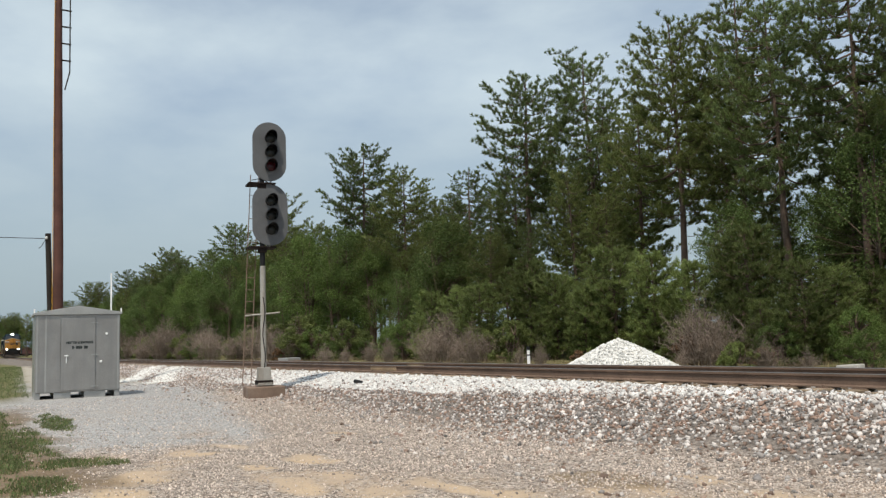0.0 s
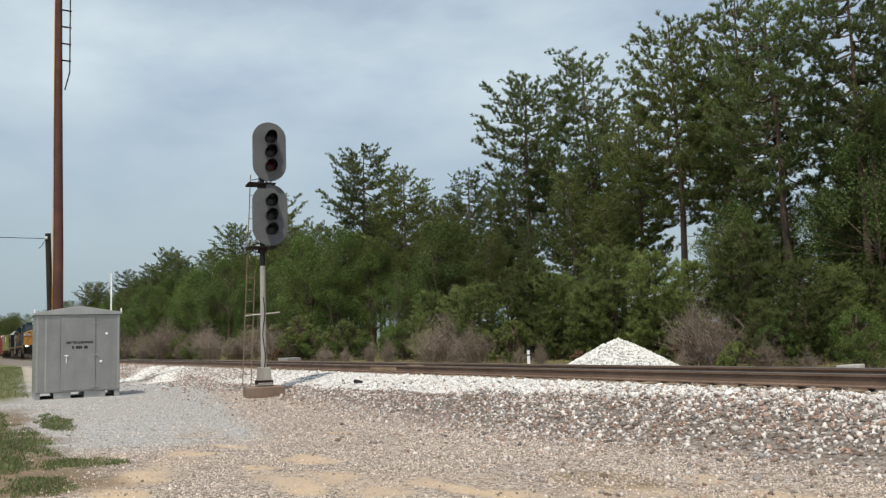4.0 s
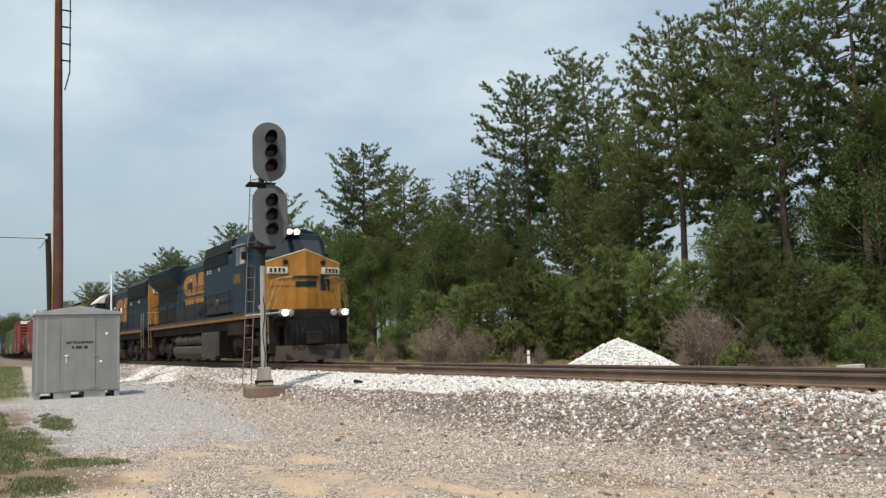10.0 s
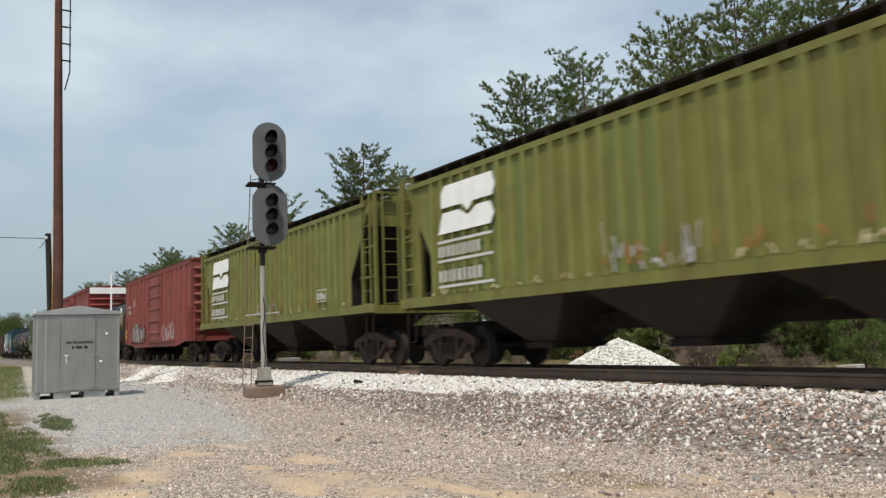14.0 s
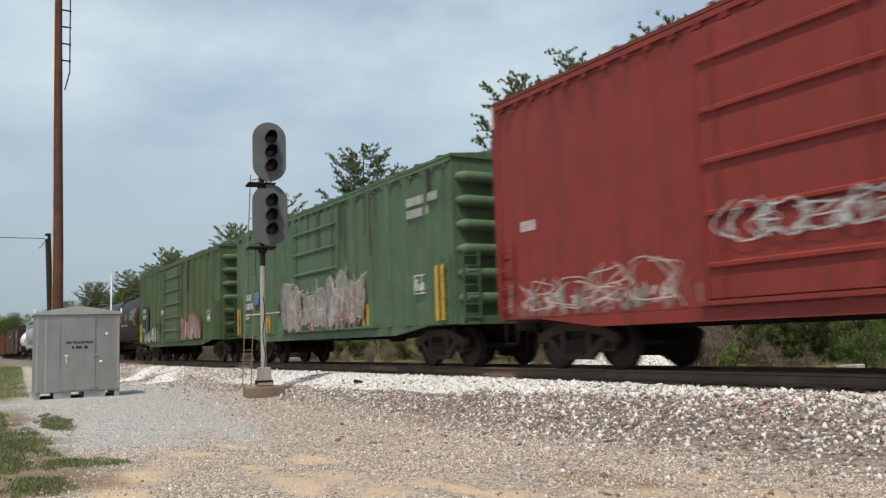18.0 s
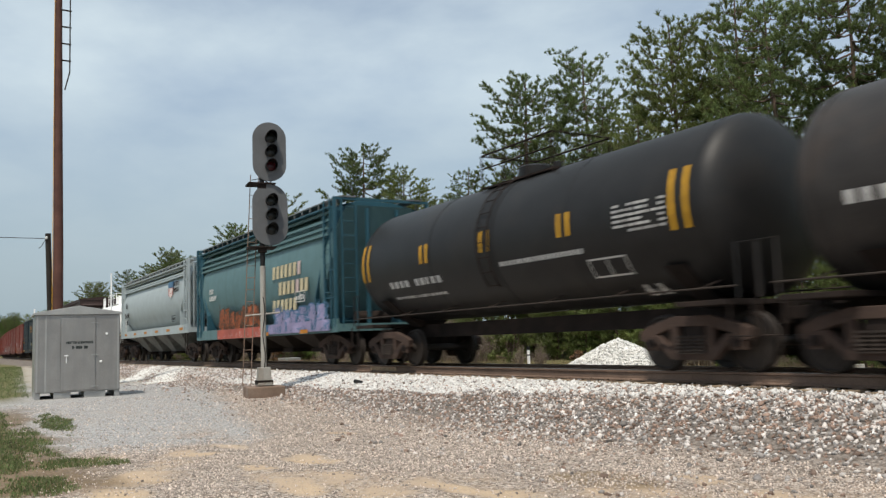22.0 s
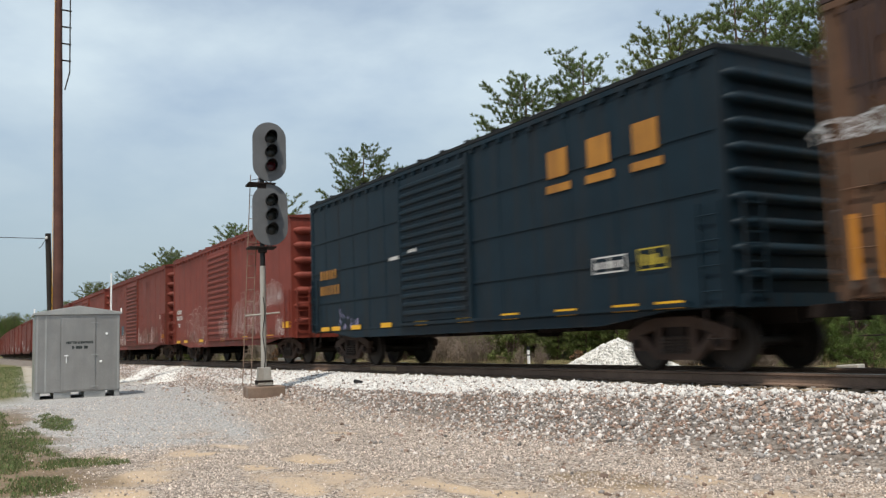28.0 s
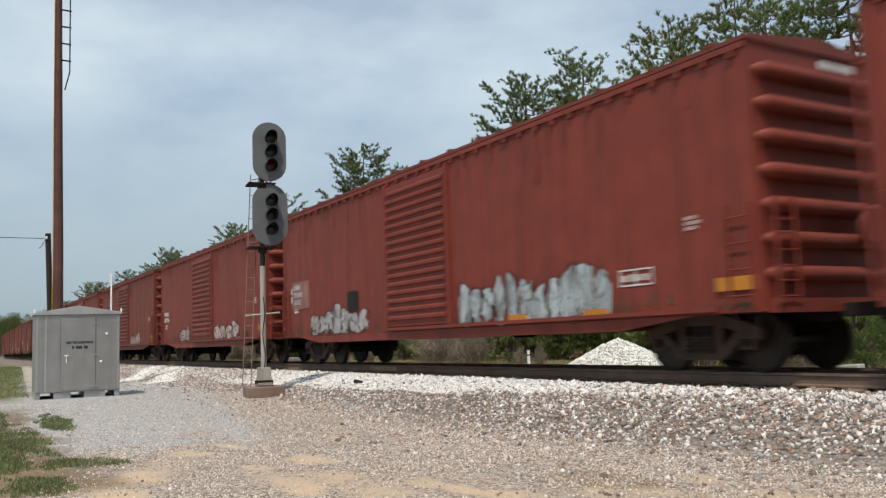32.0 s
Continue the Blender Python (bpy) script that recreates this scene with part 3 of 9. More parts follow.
def scatter(n, seed, s_rng, y_rng, size, keep=None, power=1.0):
    rg = random.Random(seed)
    P, S = [], []
    while len(P) < n:
        s, y = s_rng[1] - (s_rng[1] - s_rng[0]) * rg.random() ** power, rg.uniform(*y_rng)
        if keep and not keep(s, y, rg):
            continue
        z = size * rg.uniform(0.5, 1.25) * (1.5 if rg.random() < 0.12 else 1.0)
        P.append((s, y + (track_y(s)), ground_z(s, y + track_y(s)) + z * 0.25))
        S.append(z)
    return P, S


def fresh(s, y, rg):
    """Fresh white stone lies along the upper edge of the shoulder, thicker down the line."""
    edge = -2.15 - 0.95 * smooth01(-10, -22, s) + 0.5 * noise.noise((s * 0.5, y * 0.5, 7))
    return y > edge and abs(y) < 3.3 and rg.random() < (0.14 + 0.86 * smooth01(-7, -15, s)) * (1 - 0.9 * smooth01(-24, -29, s))


def old(s, y, rg):
    return rg.random() < 1 - 0.97 * smooth01(2.7, 4.6, -y + 0.8 * noise.noise((s * 0.4, y * 0.4, 2)))


P, S = scatter(17000, 11, (-45, 2), (-3.4, -1.25), 0.032, fresh, 1.4)
stones("fresh_ballast", P, S, M_ROCKW, 1, "fresh white crushed ballast beside the ties", "ballast")
P, S = scatter(34000, 12, (-56, 2), (-6.0, -1.35), 0.027, old, 1.35)
stones("old_ballast", P, S, M_ROCK, 2, "grey and mixed ballast stones on the shoulder", "ballast")
P, S = scatter(20000, 13, (-56, 2), (-6.2, -1.5), 0.026, old, 1.35)
stones("brown_ballast", P, S, M_ROCKB, 3, "brownish weathered ballast stones on the shoulder", "ballast")
P, S = scatter(9000, 14, (-60, 2), (-1.3, 2.6), 0.032, None, 1.2)
stones("track_ballast", P, S, M_ROCK, 4, "grey ballast between and behind the rails", "ballast")
P, S = scatter(60000, 15, (-24, -3), (-10.4, -3.6), 0.013, lambda s, y, rg: rg.random() < (0.10 if y < -9.6 + 0.7 * noise.noise((s * 0.9, y * 0.9, 12)) and s < -10.6 else 1.0) * (0.25 if s + 2.2 * noise.noise((s * 0.6, y * 0.6, 3)) + 0.5 * rg.random() < -13.9 and y + 0.19 * s + 0.6 * noise.noise((s * 0.8, y * 0.8, 6)) < -9.2 else 1.0) * (0.12 if any(math.hypot(0.55 * (s - a), y - c) < r for a, c, r in SAND_SPOTS) else 1.0) * (0.25 + 0.75 * smooth01(-0.35, 0.25, noise.noise((s * 0.7, y * 0.7, 9)) + 0.5 * noise.noise((s * 2.2, y * 2.2, 4)) + 0.25 * smooth01(-8, -4.5, y))), 1.5)
stones("scattered_grit", P, S, M_GRIT, 5, "pinkish grey grit strewn over the sandy ground", "gravel", small=True)
P, S = scatter(6000, 17, (-20, -3), (-10.2, -3.6), 0.016, lambda s, y, rg: rg.random() < 0.3 + 0.7 * smooth01(-9, -4.5, y), 1.5)
stones("coarse_grit", P, S, M_GRIT, 8, "coarser grey grit between the sand patches", "gravel", small=True)
def chute(seed, a, b, n):
    """Fresh stone spilled down the shoulder in a narrow trail."""
    rg, P, S = random.Random(seed), [], []
    for _ in range(n):
        f, off = rg.random(), rg.gauss(0, 0.24)
        s, y = a[0] + (b[0] - a[0]) * f + off * 0.4, a[1] + (b[1] - a[1]) * f + off
        z = rg.uniform(0.02, 0.05)
        P.append((s, y, ground_z(s, y) + z * 0.3))
        S.append(z)
    return P, S


for k, (a, b) in enumerate((((-36, -4.9), (-45, -1.7)), ((-33, -4.1), (-41.5, -1.6)))):
    P, S = chute(60 + k, a, b, 1600)
    stones("stone_trail", P, S, M_PILE, 60 + k, "trail of fresh white stone down the shoulder", "ballast")
bed = thing("loose_stones", "larger loose stones lying on the ballast shoulder", "ballast", kind="structure")
big_meshes = []
for k in range(8):
    sh = Shape().add([tuple(c * rt.uniform(0.7, 1.15) for c in p) for p in ICO], ICF)
    for mm, me_mat in enumerate((M_ROCKW, M_ROCK, M_ROCKB)):
        big_meshes.append(mesh_of("stone", sh, me_mat))
P, S = scatter(280, 16, (-16, -2), (-3.7, -1.6), 0.038, None, 1.3)
for p, z in zip(P, S):
    st = part("stone", rt.choice(big_meshes), None, bed, m=pose(*p, rt.uniform(0, 360), rt.uniform(0, 360), rt.uniform(0, 360)))
    st.scale = (z, z * rt.uniform(0.6, 0.9), z * rt.uniform(0.5, 0.8))

# ---------------------------------------------------------------- instrument house, signal and poles


def instrument_house():
    """Sheet-metal signal bungalow: front panels, door, low gabled roof, skids."""
    t = thing("instrument_house", "grey galvanised sheet-metal signal house with low gabled roof", "signal house", pose(-26.75, -7.90, -0.66, 0, 0, -3))
    W, D, Z0, Z1 = 1.10, 0.90, 0.20, 2.355
    part("wall_box", Shape().box(-D, D, -W, W, Z0, Z1), M_GALV, t, bevel=0.012)
    part("roof", Shape().prism([(-W - 0.05, Z1), (W + 0.05, Z1), (W + 0.05, Z1 + 0.06), (0, Z1 + 0.25), (-W - 0.05, Z1 + 0.06)], -D - 0.06, D + 0.06), M_GALVD, t, "low gabled sheet roof", bevel=0.008)
    f = D
    for y0, y1 in ((-W + 0.02, -0.465), (0.455, W - 0.02)):
        part("front_panel", Shape().box(f, f + 0.012, y0, y1, Z0 + 0.03, Z1 - 0.03), M_GALV, t)
    for y in (-W + 0.05, -0.83, W - 0.05):
        part("panel_seam", Shape().box(f + 0.010, f + 0.026, y - 0.02, y + 0.02, Z0 + 0.03, Z1 - 0.03), M_GALVD, t)
    door = part("door", Shape().box(f + 0.004, f + 0.045, -0.45, 0.44, Z0 + 0.05, Z1 - 0.10), M_GALV, t, "plain sheet-metal door", bevel=0.008)
    part("door_handle", Shape().box(f + 0.04, f + 0.08, -0.36, -0.26, 1.20, 1.23).tube([(f + 0.07, -0.31, 1.22), (f + 0.07, -0.31, 1.03)], 0.009).box(f + 0.04, f + 0.06, -0.325, -0.295, 1.0, 1.14), M_WHITE, door, "pale latch handle")
    for z in (0.34, 1.22, 2.12):
        part("hinge", Shape().box(f + 0.03, f + 0.062, 0.33, 0.52, z - 0.012, z + 0.012), M_GALVD, door)
    for y, z in ((0.74, 1.80), (0.59, 1.02)):
        part("vent_cap", Shape().lathe([(f, 0.036), (f + 0.03, 0.036), (f + 0.04, 0.02)], 14, "x", (0, y, z)), M_WHITE, t)
    for y0, y1 in ((-W, -W + 0.14), (-0.62, -0.18), (0.16, 0.72), (W - 0.14, W)):
        part("skid_foot", Shape().box(-D + 0.05, D - 0.02, y0, y1, 0.0, Z0), M_GALVD, t, bevel=0.01)
    for y in (-W - 0.03, W + 0.03):
        part("lifting_lug", Shape().box(D - 0.05, D + 0.03, y - 0.015, y + 0.015, Z1 + 0.02, Z1 + 0.17), M_WHITE, t)
    cu = bpy.data.curves.new("lettering", "FONT")
    cu.body, cu.size, cu.align_x, cu.extrude = "NORTH LUDOWICI", 0.079, "CENTER", 0.002
    cu.offset = 0.007
    txt = new("lettering", cu)
    dg = bpy.context.evaluated_depsgraph_get()
    me = bpy.data.meshes.new_from_object(txt.evaluated_get(dg))
    bpy.data.objects.remove(txt)
    me.materials.clear()
    me.materials.append(M_LETTER)
    lt = part("lettering", me, None, door, "dark stencilled lettering", m=Matrix.Translation((f + 0.048, 0.03, 1.545)) @ pose(0, 0, 0, 90, 0, 90))
    bars = Shape()
    for k, w in enumerate((0.05, 0.03, 0.05, 0.05, 0.05, 0.02, 0.05, 0.05)):
        y = -0.17 + k * 0.052
        bars.box(f + 0.045, f + 0.050, y, y + w, 1.395 if w > 0.03 else 1.42, 1.475 if w > 0.03 else 1.44)
    part("lettering_bars", bars, M_LETTER, door)
    part("whip_antenna", Shape().tube([(-0.55, 1.02, Z1), (-0.55, 1.02, Z1 + 1.30)], 0.022), M_WHITE, t, "thin white antenna rod")
    return t


def signal():
    t = thing("railway_signal", "two-headed grey colour-light railway signal on pale mast", "signal", pose(-20.95, -4.24, -0.62, 0, 0, -9))
    part("concrete_base", Shape().box(-0.42, 0.42, -0.46, 0.46, -0.15, 0.25), M_CONC, t, "rust-stained concrete footing", bevel=0.03)
    part("case_base", Shape().prism([(-0.17, 0.36), (0.17, 0.36), (0.15, 0.72), (-0.15, 0.72)], -0.16, 0.16).box(-0.2, 0.2, -0.2, 0.2, 0.27, 0.36), M_MAST, t, "pale cast mast base", bevel=0.015)
    part("base_flange", Shape().box(-0.20, 0.20, -0.20, 0.20, 0.30, 0.40), M_UNDER, t)
    part("mast", Shape().tube([(0, 0, 0.70), (0, 0, 3.30)], 0.072, 16), M_MAST, t, "pale aluminium-painted tube mast", smooth=True)
    part("upper_mast", Shape().tube([(0, 0, 3.30), (0, 0, 6.2)], 0.066, 16), M_SIGBLACK, t, "dark upper mast", smooth=True)
    part("cross_arm", Shape().tube([(0.03, -0.46, 2.03), (0.03, 0.42, 2.10)], 0.022), M_MAST, t)
    part("cable", Shape().tube([(0.075, 0.03 * math.sin(k * 1.1), 0.7 + 0.2 * k) for k in range(10)], 0.012, 6), M_UNDER, t)
    OFF = 0.19
    for zc, hh, ww in ((6.28, 0.78, 0.435), (4.62, 0.80, 0.455)):
        head = part("signal_head", Shape().box(-0.22, 0.0, -0.13, 0.13, zc - 0.55, zc + 0.45), M_SIGBLACK, t, "black lamp housing", pose(0.08, OFF, 0), bevel=0.02)
        prof = []
        for k in range(25):
            a = math.pi * k / 24
            prof.append((ww * math.cos(a), zc + (hh - ww) + ww * math.sin(a)))
        for k in range(25):
            a = math.pi + math.pi * k / 24
            prof.append((ww * math.cos(a), zc - (hh - ww) + ww * math.sin(a)))
        part("backplate", Shape().prism(prof, 0.0, 0.018), M_SIGNAL, head, "oval grey backplate", bevel=0.004)
        for k in range(3):
            z = zc + 0.36 - 0.375 * k
            part("lens", Shape().lathe([(0.02, 0.13), (0.06, 0.12), (0.075, 0.06), (0.08, 0.005)], 20, "x", (0, 0.03, z)), M_LENSR if k == 2 and zc > 5 else M_LENSD, head, smooth=True)
            hood = Shape()
            n = 18
            for i in range(n + 1):
                a = radians(-52 + 284 * i / n)
                c, s = 0.150 * math.cos(a), 0.150 * math.sin(a)
                reach = 0.19 + 0.17 * max(0.0, math.sin(a))
                for x in (0.015, reach):
                    hood.v += [(x, 0.03 + c, z + s), (x, 0.03 + c * 0.955, z + s * 0.955)]
            for i in range(n):
                o = i * 4
                hood.f += [(o, o + 4, o + 6, o + 2), (o + 1, o + 3, o + 7, o + 5), (o + 2, o + 6, o + 7, o + 3)]
            part("hood", hood, M_SIGBLACK, head, "black sun hood", smooth=True)
        part("bracket", Shape().tube([(-0.1, 0.05, zc - 0.70), (-0.05, 0.2, zc - hh - 0.03), (0.02, 0.34, zc - hh + 0.12)], 0.018, 6), M_SIGBLACK, t)
        part("platform", Shape().box(-0.42, 0.14, -0.36, 0.34, zc - 0.86, zc - 0.82).box(-0.10, 0.10, -0.10, 0.10, zc - 0.98, zc - 0.86), M_UNDER, t, "small dark service platform", bevel=0.008)
    la = Shape()
    for y in (-0.46, -0.25):
        la.tube([(-0.35, y - 0.02, 0.25), (-0.40, y + 0.12, 3.2), (-0.40, y + 0.24, 5.75)], 0.013, 6)
    ladder = part("ladder", la, M_CONC, t, "thin rusty ladder")
    for k in range(17):
        z = 0.55 + 0.31 * k
        part("rung", Shape().tube([(-0.385, -0.47 + 0.045 * z, z), (-0.385, -0.26 + 0.045 * z, z)], 0.009, 5), M_CONC, ladder)
    for z in (2.05, 3.9, 5.6):
        part("ladder_stay", Shape().tube([(-0.39, -0.2, z), (-0.05, 0, z)], 0.01, 5), M_UNDER, t)
    return t


instrument_house()
signal()

pole = thing("utility_pole", "tall brown wooden utility pole with riser bracket", "utility pole", pose(-33.6, -7.60, -0.62))
part("pole_shaft", Shape().tube([(0.0, 0.0, -0.3), (0.02, -0.03, 5), (0.02, -0.10, 10), (0.0, -0.17, 16.5)], 0.20, 14, 0.125), M_POLE, pole, smooth=True)
part("riser_conduit", Shape().tube([(0.12, 0.10, 11.0), (0.12, 0.26, 11.7), (0.12, 0.24, 16.0)], 0.025, 6), M_UNDER, pole, "dark cable riser")
for k in range(4):
    part("standoff_bracket", Shape().box(0.08, 0.12, -0.05, 0.30, 12.1 + 0.65 * k, 12.15 + 0.65 * k), M_UNDER, pole)
# Added thin tube that draws the yellowish left edge of the pole.
part("side_wire", Shape().tube([(0.15, -0.21, -0.2), (0.15, -0.30, 16.3)], 0.010, 5), M_YELLOW, pole, "thin yellowish line along the pole")
stub = thing("short_pole", "short dark creosoted pole carrying a wire", "utility pole", pose(-34.6, -7.72, -0.62))
part("pole_shaft", Shape().tube([(0, 0.06, -0.3), (0, -0.05, 3), (0, -0.16, 5.72)], 0.115, 12, 0.10), M_POLED, stub, smooth=True)
part("insulator", Shape().lathe([(5.50, 0.02), (5.52, 0.05), (5.58, 0.05), (5.60, 0.02)], 10, "z", (0.1, -0.22, 0)), M_WHITE, stub)
part("wire_tail", Shape().tube([(0.1, -0.24, 5.5), (0.1, -0.40, 5.2), (0.1, -0.48, 5.15)], 0.012, 5), M_POLED, stub)
part("wire", Shape().tube([(0.1, -0.22 - 2.5 * k, 5.52 - 0.05 * math.sin(k * 0.5) + 0.01 * k) for k in range(14)], 0.013, 5), M_POLED, stub, "overhead wire")

# ---------------------------------------------------------------- things behind the track
rp = random.Random(21)
P, S = [], []
PILE = (-19.3, 6.2)


def pile_z(dx, dy):
    d = math.hypot(dx * 0.93, dy * 1.15)
    return 1.20 * max(0.0, 1 - d / 2.30) ** 0.95 - 0.10 * max(0, 0.5 - d)


core = Shape()
for i in range(13):
    r = 2.35 * i / 12
    core.v += [(r * math.cos(a * math.pi / 18) / 0.93, r * math.sin(a * math.pi / 18) / 1.15, pile_z(r * math.cos(a * math.pi / 18) / 0.93, r * math.sin(a * math.pi / 18) / 1.15) - 0.04) for a in range(36)]
for i in range(12):
    core.f += [(i * 36 + k, i * 36 + (k + 1) % 36, (i + 1) * 36 + (k + 1) % 36, (i + 1) * 36 + k) for k in range(36)]
heap = thing("gravel_pile", "conical pile of clean white crushed stone", "gravel pile", pose(*PILE, -0.66))
part("pile_core", core, M_PILE, heap)
while len(P) < 7000:
    dx, dy = rp.uniform(-2.7, 2.7), rp.uniform(-2.2, 2.2)
    z = pile_z(dx, dy)
    if z > 0.0 or rp.random() < 0.05:
        P.append((dx, dy, z + 0.0))
        S.append(rp.uniform(0.022, 0.05))
stones("stone_cover", P, S, M_PILE, 6, "loose white stones", "", "stuff", heap)
post = thing("marker_post", "short white marker post with dark cap", "marker post", pose(-22.2, 5.0, -0.62))
part("post_shaft", Shape().box(-0.035, 0.035, -0.035, 0.035, 0, 0.84), M_WHITE, post, bevel=0.006)
part("post_band", Shape().box(-0.037, 0.037, -0.037, 0.037, 0.66, 0.70), M_UNDER, post)
part("post_cap", Shape().box(-0.04, 0.04, -0.04, 0.04, 0.84, 0.96), M_BLACK, post, "dark cap", bevel=0.006)
plank = thing("concrete_slab", "flat pale concrete slab lying beside the track", "concrete slab", pose(-10.45, 4.2, -0.36, 0, -3, 8))
part("slab", Shape().box(-0.20, 0.24, -0.15, 0.15, 0, 0.24), M_CONCL, plank, bevel=0.02)
part("slab_support", Shape().box(-0.17, 0.2, -0.12, 0.12, -0.3, 0.0), M_CONC, plank)
box = thing("cable_vault", "low grey concrete cable vault with lid", "cable vault", pose(-46.4, 6.0, -0.70, 0, 0, 6))
part("vault_body", Shape().box(-0.85, 0.85, -0.5, 0.5, 0, 0.46), M_CONC, box, bevel=0.03)
part("vault_lid", Shape().box(-0.62, 0.55, -0.42, 0.42, 0.46, 0.62), M_GALVD, box, "pale lid", bevel=0.03)
debris = thing("dark_bottle", "small dark piece of debris on the ballast", "debris", pose(-19.0, -2.5, ground_z(-19.0, -2.5) + 0.05, 0, 12, 35))
part("debris_body", Shape().lathe([(-0.16, 0.02), (-0.14, 0.045), (0.06, 0.05), (0.12, 0.02), (0.17, 0.018)], 10, "x"), M_BLACK, debris)

# ---------------------------------------------------------------- plants


class Blades:
    """Leaves and needles: many small two-sided faces of one mesh."""

    def __init__(self, seed):
        self.r, self.v, self.f = random.Random(seed), [], []

    def unit(self):
        while True:
            p = Vector((self.r.uniform(-1, 1), self.r.uniform(-1, 1), self.r.uniform(-1, 1)))
            if 0.05 < p.length < 1:
                return p.normalized()

    def brush(self, at, way, size, n, width=0.066):
        """A pine's needle brush: needles in a shuttlecock round the twig's end."""
        u = way.orthogonal().normalized()
        v = way.cross(u)
        for _ in range(n):
            a, open_ = self.r.uniform(0, 6.283), self.r.uniform(0.1, 1.1)
            d = (way * math.cos(open_) + (u * math.cos(a) + v * math.sin(a)) * math.sin(open_)) * size * self.r.uniform(0.75, 1.15)
            w = d.cross(self.unit()).normalized() * size * width
            p = at - way * size * 0.5 * self.r.random()
            o = len(self.v)
            self.v += [p - w, p + d, p + w]
            self.f.append((o, o + 1, o + 2))

    def leaves(self, at, spread, n, size):
        for _ in range(n):
            p = at + self.unit() * spread * self.r.random() ** 0.5
            a = self.unit()
            a.z *= 0.6
            a = a.normalized() * size * self.r.uniform(0.7, 1.3)
            w = a.cross(self.unit()).normalized() * size * 0.42
            o = len(self.v)
            self.v += [p - a * 0.5, p + w, p + a * 0.6, p - w]
            self.f.append((o, o + 1, o + 2, o + 3))

    def mesh(self, name, material):
        me = bpy.data.meshes.new(name)
        me.from_pydata([tuple(p) for p in self.v], [], self.f)
        me.materials.append(material)
        return me


def curve_pts(a, b, sag, n, rg, wob=0.1):
    return [a.lerp(b, i / n) + Vector((rg.uniform(-wob, wob), rg.uniform(-wob, wob), sag * math.sin(math.pi * i / n))) * (1 if 0 < i < n else 0) for i in range(n + 1)]


def pine(seed, height, base, reach, material, label, dense=1.0, name="pine_tree", needle=0.25, gap=0.265):
    """A pine: a straight stem, limbs that sag and turn up at their ends, and needles in separate brushes on the twigs."""
    rg, bl, wood = random.Random(seed), Blades(seed), Shape()
    t = thing(name, label, "tree")
    lean = Vector((rg.uniform(-0.4, 0.4), rg.uniform(-0.4, 0.4), 0)) * height / 18
    stem = [Vector((lean.x * (z / height) ** 2 + rg.uniform(-0.06, 0.06), lean.y * (z / height) ** 2 + rg.uniform(-0.06, 0.06), z)) for z in [height * k / 8 - (0.4 if k == 0 else 0) for k in range(9)]]
    wood.tube(stem, 0.0118 * height + 0.03, 10, 0.03)

    def on_stem(z):
        k = min(7, max(0, int(z / height * 8)))
        return stem[k].lerp(stem[k + 1], z / height * 8 - k)

    def brush(at, way):
        bl.brush(at, (way.normalized() + Vector((0, 0, 1.1))).normalized(), needle * rg.uniform(0.75, 1.2), 30)

    n, a = int(54 * dense), rg.uniform(0, 6.28)
    for k in range(n):
        f = (k + rg.random()) / n
        z = height * (base + (0.97 - base) * f)
        round_top = math.sqrt(max(0.12, 1 - max(0.0, (f - 0.40) / 0.62) ** 2.4))
        ln = reach * round_top * (0.62 + 0.38 * min(1.0, f / 0.3)) * rg.uniform(0.55, 1.1)
        a += 2.4 + rg.uniform(-0.5, 0.5)
        rise = -0.10 + 0.50 * f
        p0 = on_stem(z)
        out = Vector((math.cos(a), math.sin(a), 0))
        side = Vector((-out.y, out.x, 0))
        bow = rg.uniform(-0.16, 0.16)
        limb = [p0 + out * ln * u + side * ln * bow * math.sin(2.6 * u) + Vector((0, 0, ln * (rise * u - 0.22 * math.sin(math.pi * u) + 0.20 * u ** 3))) for u in (0, 0.25, 0.5, 0.75, 1.0)]
        wood.tube(limb, 0.014 + 0.013 * ln, 5, 0.012, caps=False)
        count = max(3, int(ln * 4.3))
        for j in range(count):
            u = 0.25 + 0.75 * (j + rg.random()) / count
            i = min(3, int(u * 4))
            q = limb[i].lerp(limb[i + 1], u * 4 - i)
            d = (out * rg.uniform(0.1, 1.0) + side * (1 if j % 2 else -1) * rg.uniform(0.4, 1.0) + Vector((0, 0, rg.uniform(-0.05, 0.45)))).normalized()
            tl = rg.uniform(0.45, 0.85) * (0.55 + 0.28 * ln)
            e = q + d * tl + Vector((0, 0, 0.10 * tl))
            wood.tube([q, q.lerp(e, 0.5) - Vector((0, 0, 0.05 * tl)), e], 0.014, 3, 0.007, caps=False)
            m = max(1, int(tl / gap * 1.5))
            for i in range(m):
                w = q.lerp(e, (i + 1) / m)
                jit = Vector((rg.uniform(-1, 1), rg.uniform(-1, 1), rg.uniform(-0.5, 1))) * gap * 0.42
                brush(w + jit, d + jit * 2)
            if rg.random() < 0.6:
                g = q.lerp(e, 0.55) + Vector((rg.uniform(-1, 1), rg.uniform(-1, 1), rg.uniform(0.1, 0.8))) * gap * 1.1
                wood.tube([q.lerp(e, 0.45), g], 0.008, 3, 0.006, caps=False)
                brush(g, g - q)
        brush(limb[-1], out)
        brush(limb[-1].lerp(limb[-2], 0.4) + Vector((0, 0, 0.1)), out)
    for _ in range(9 if base > 0.2 else 2):
        z = height * rg.uniform(base * 0.5, base * 1.05)
        a2, ln = rg.uniform(0, 6.28), rg.uniform(0.3, 1.5) * height / 18
        p0 = on_stem(z)
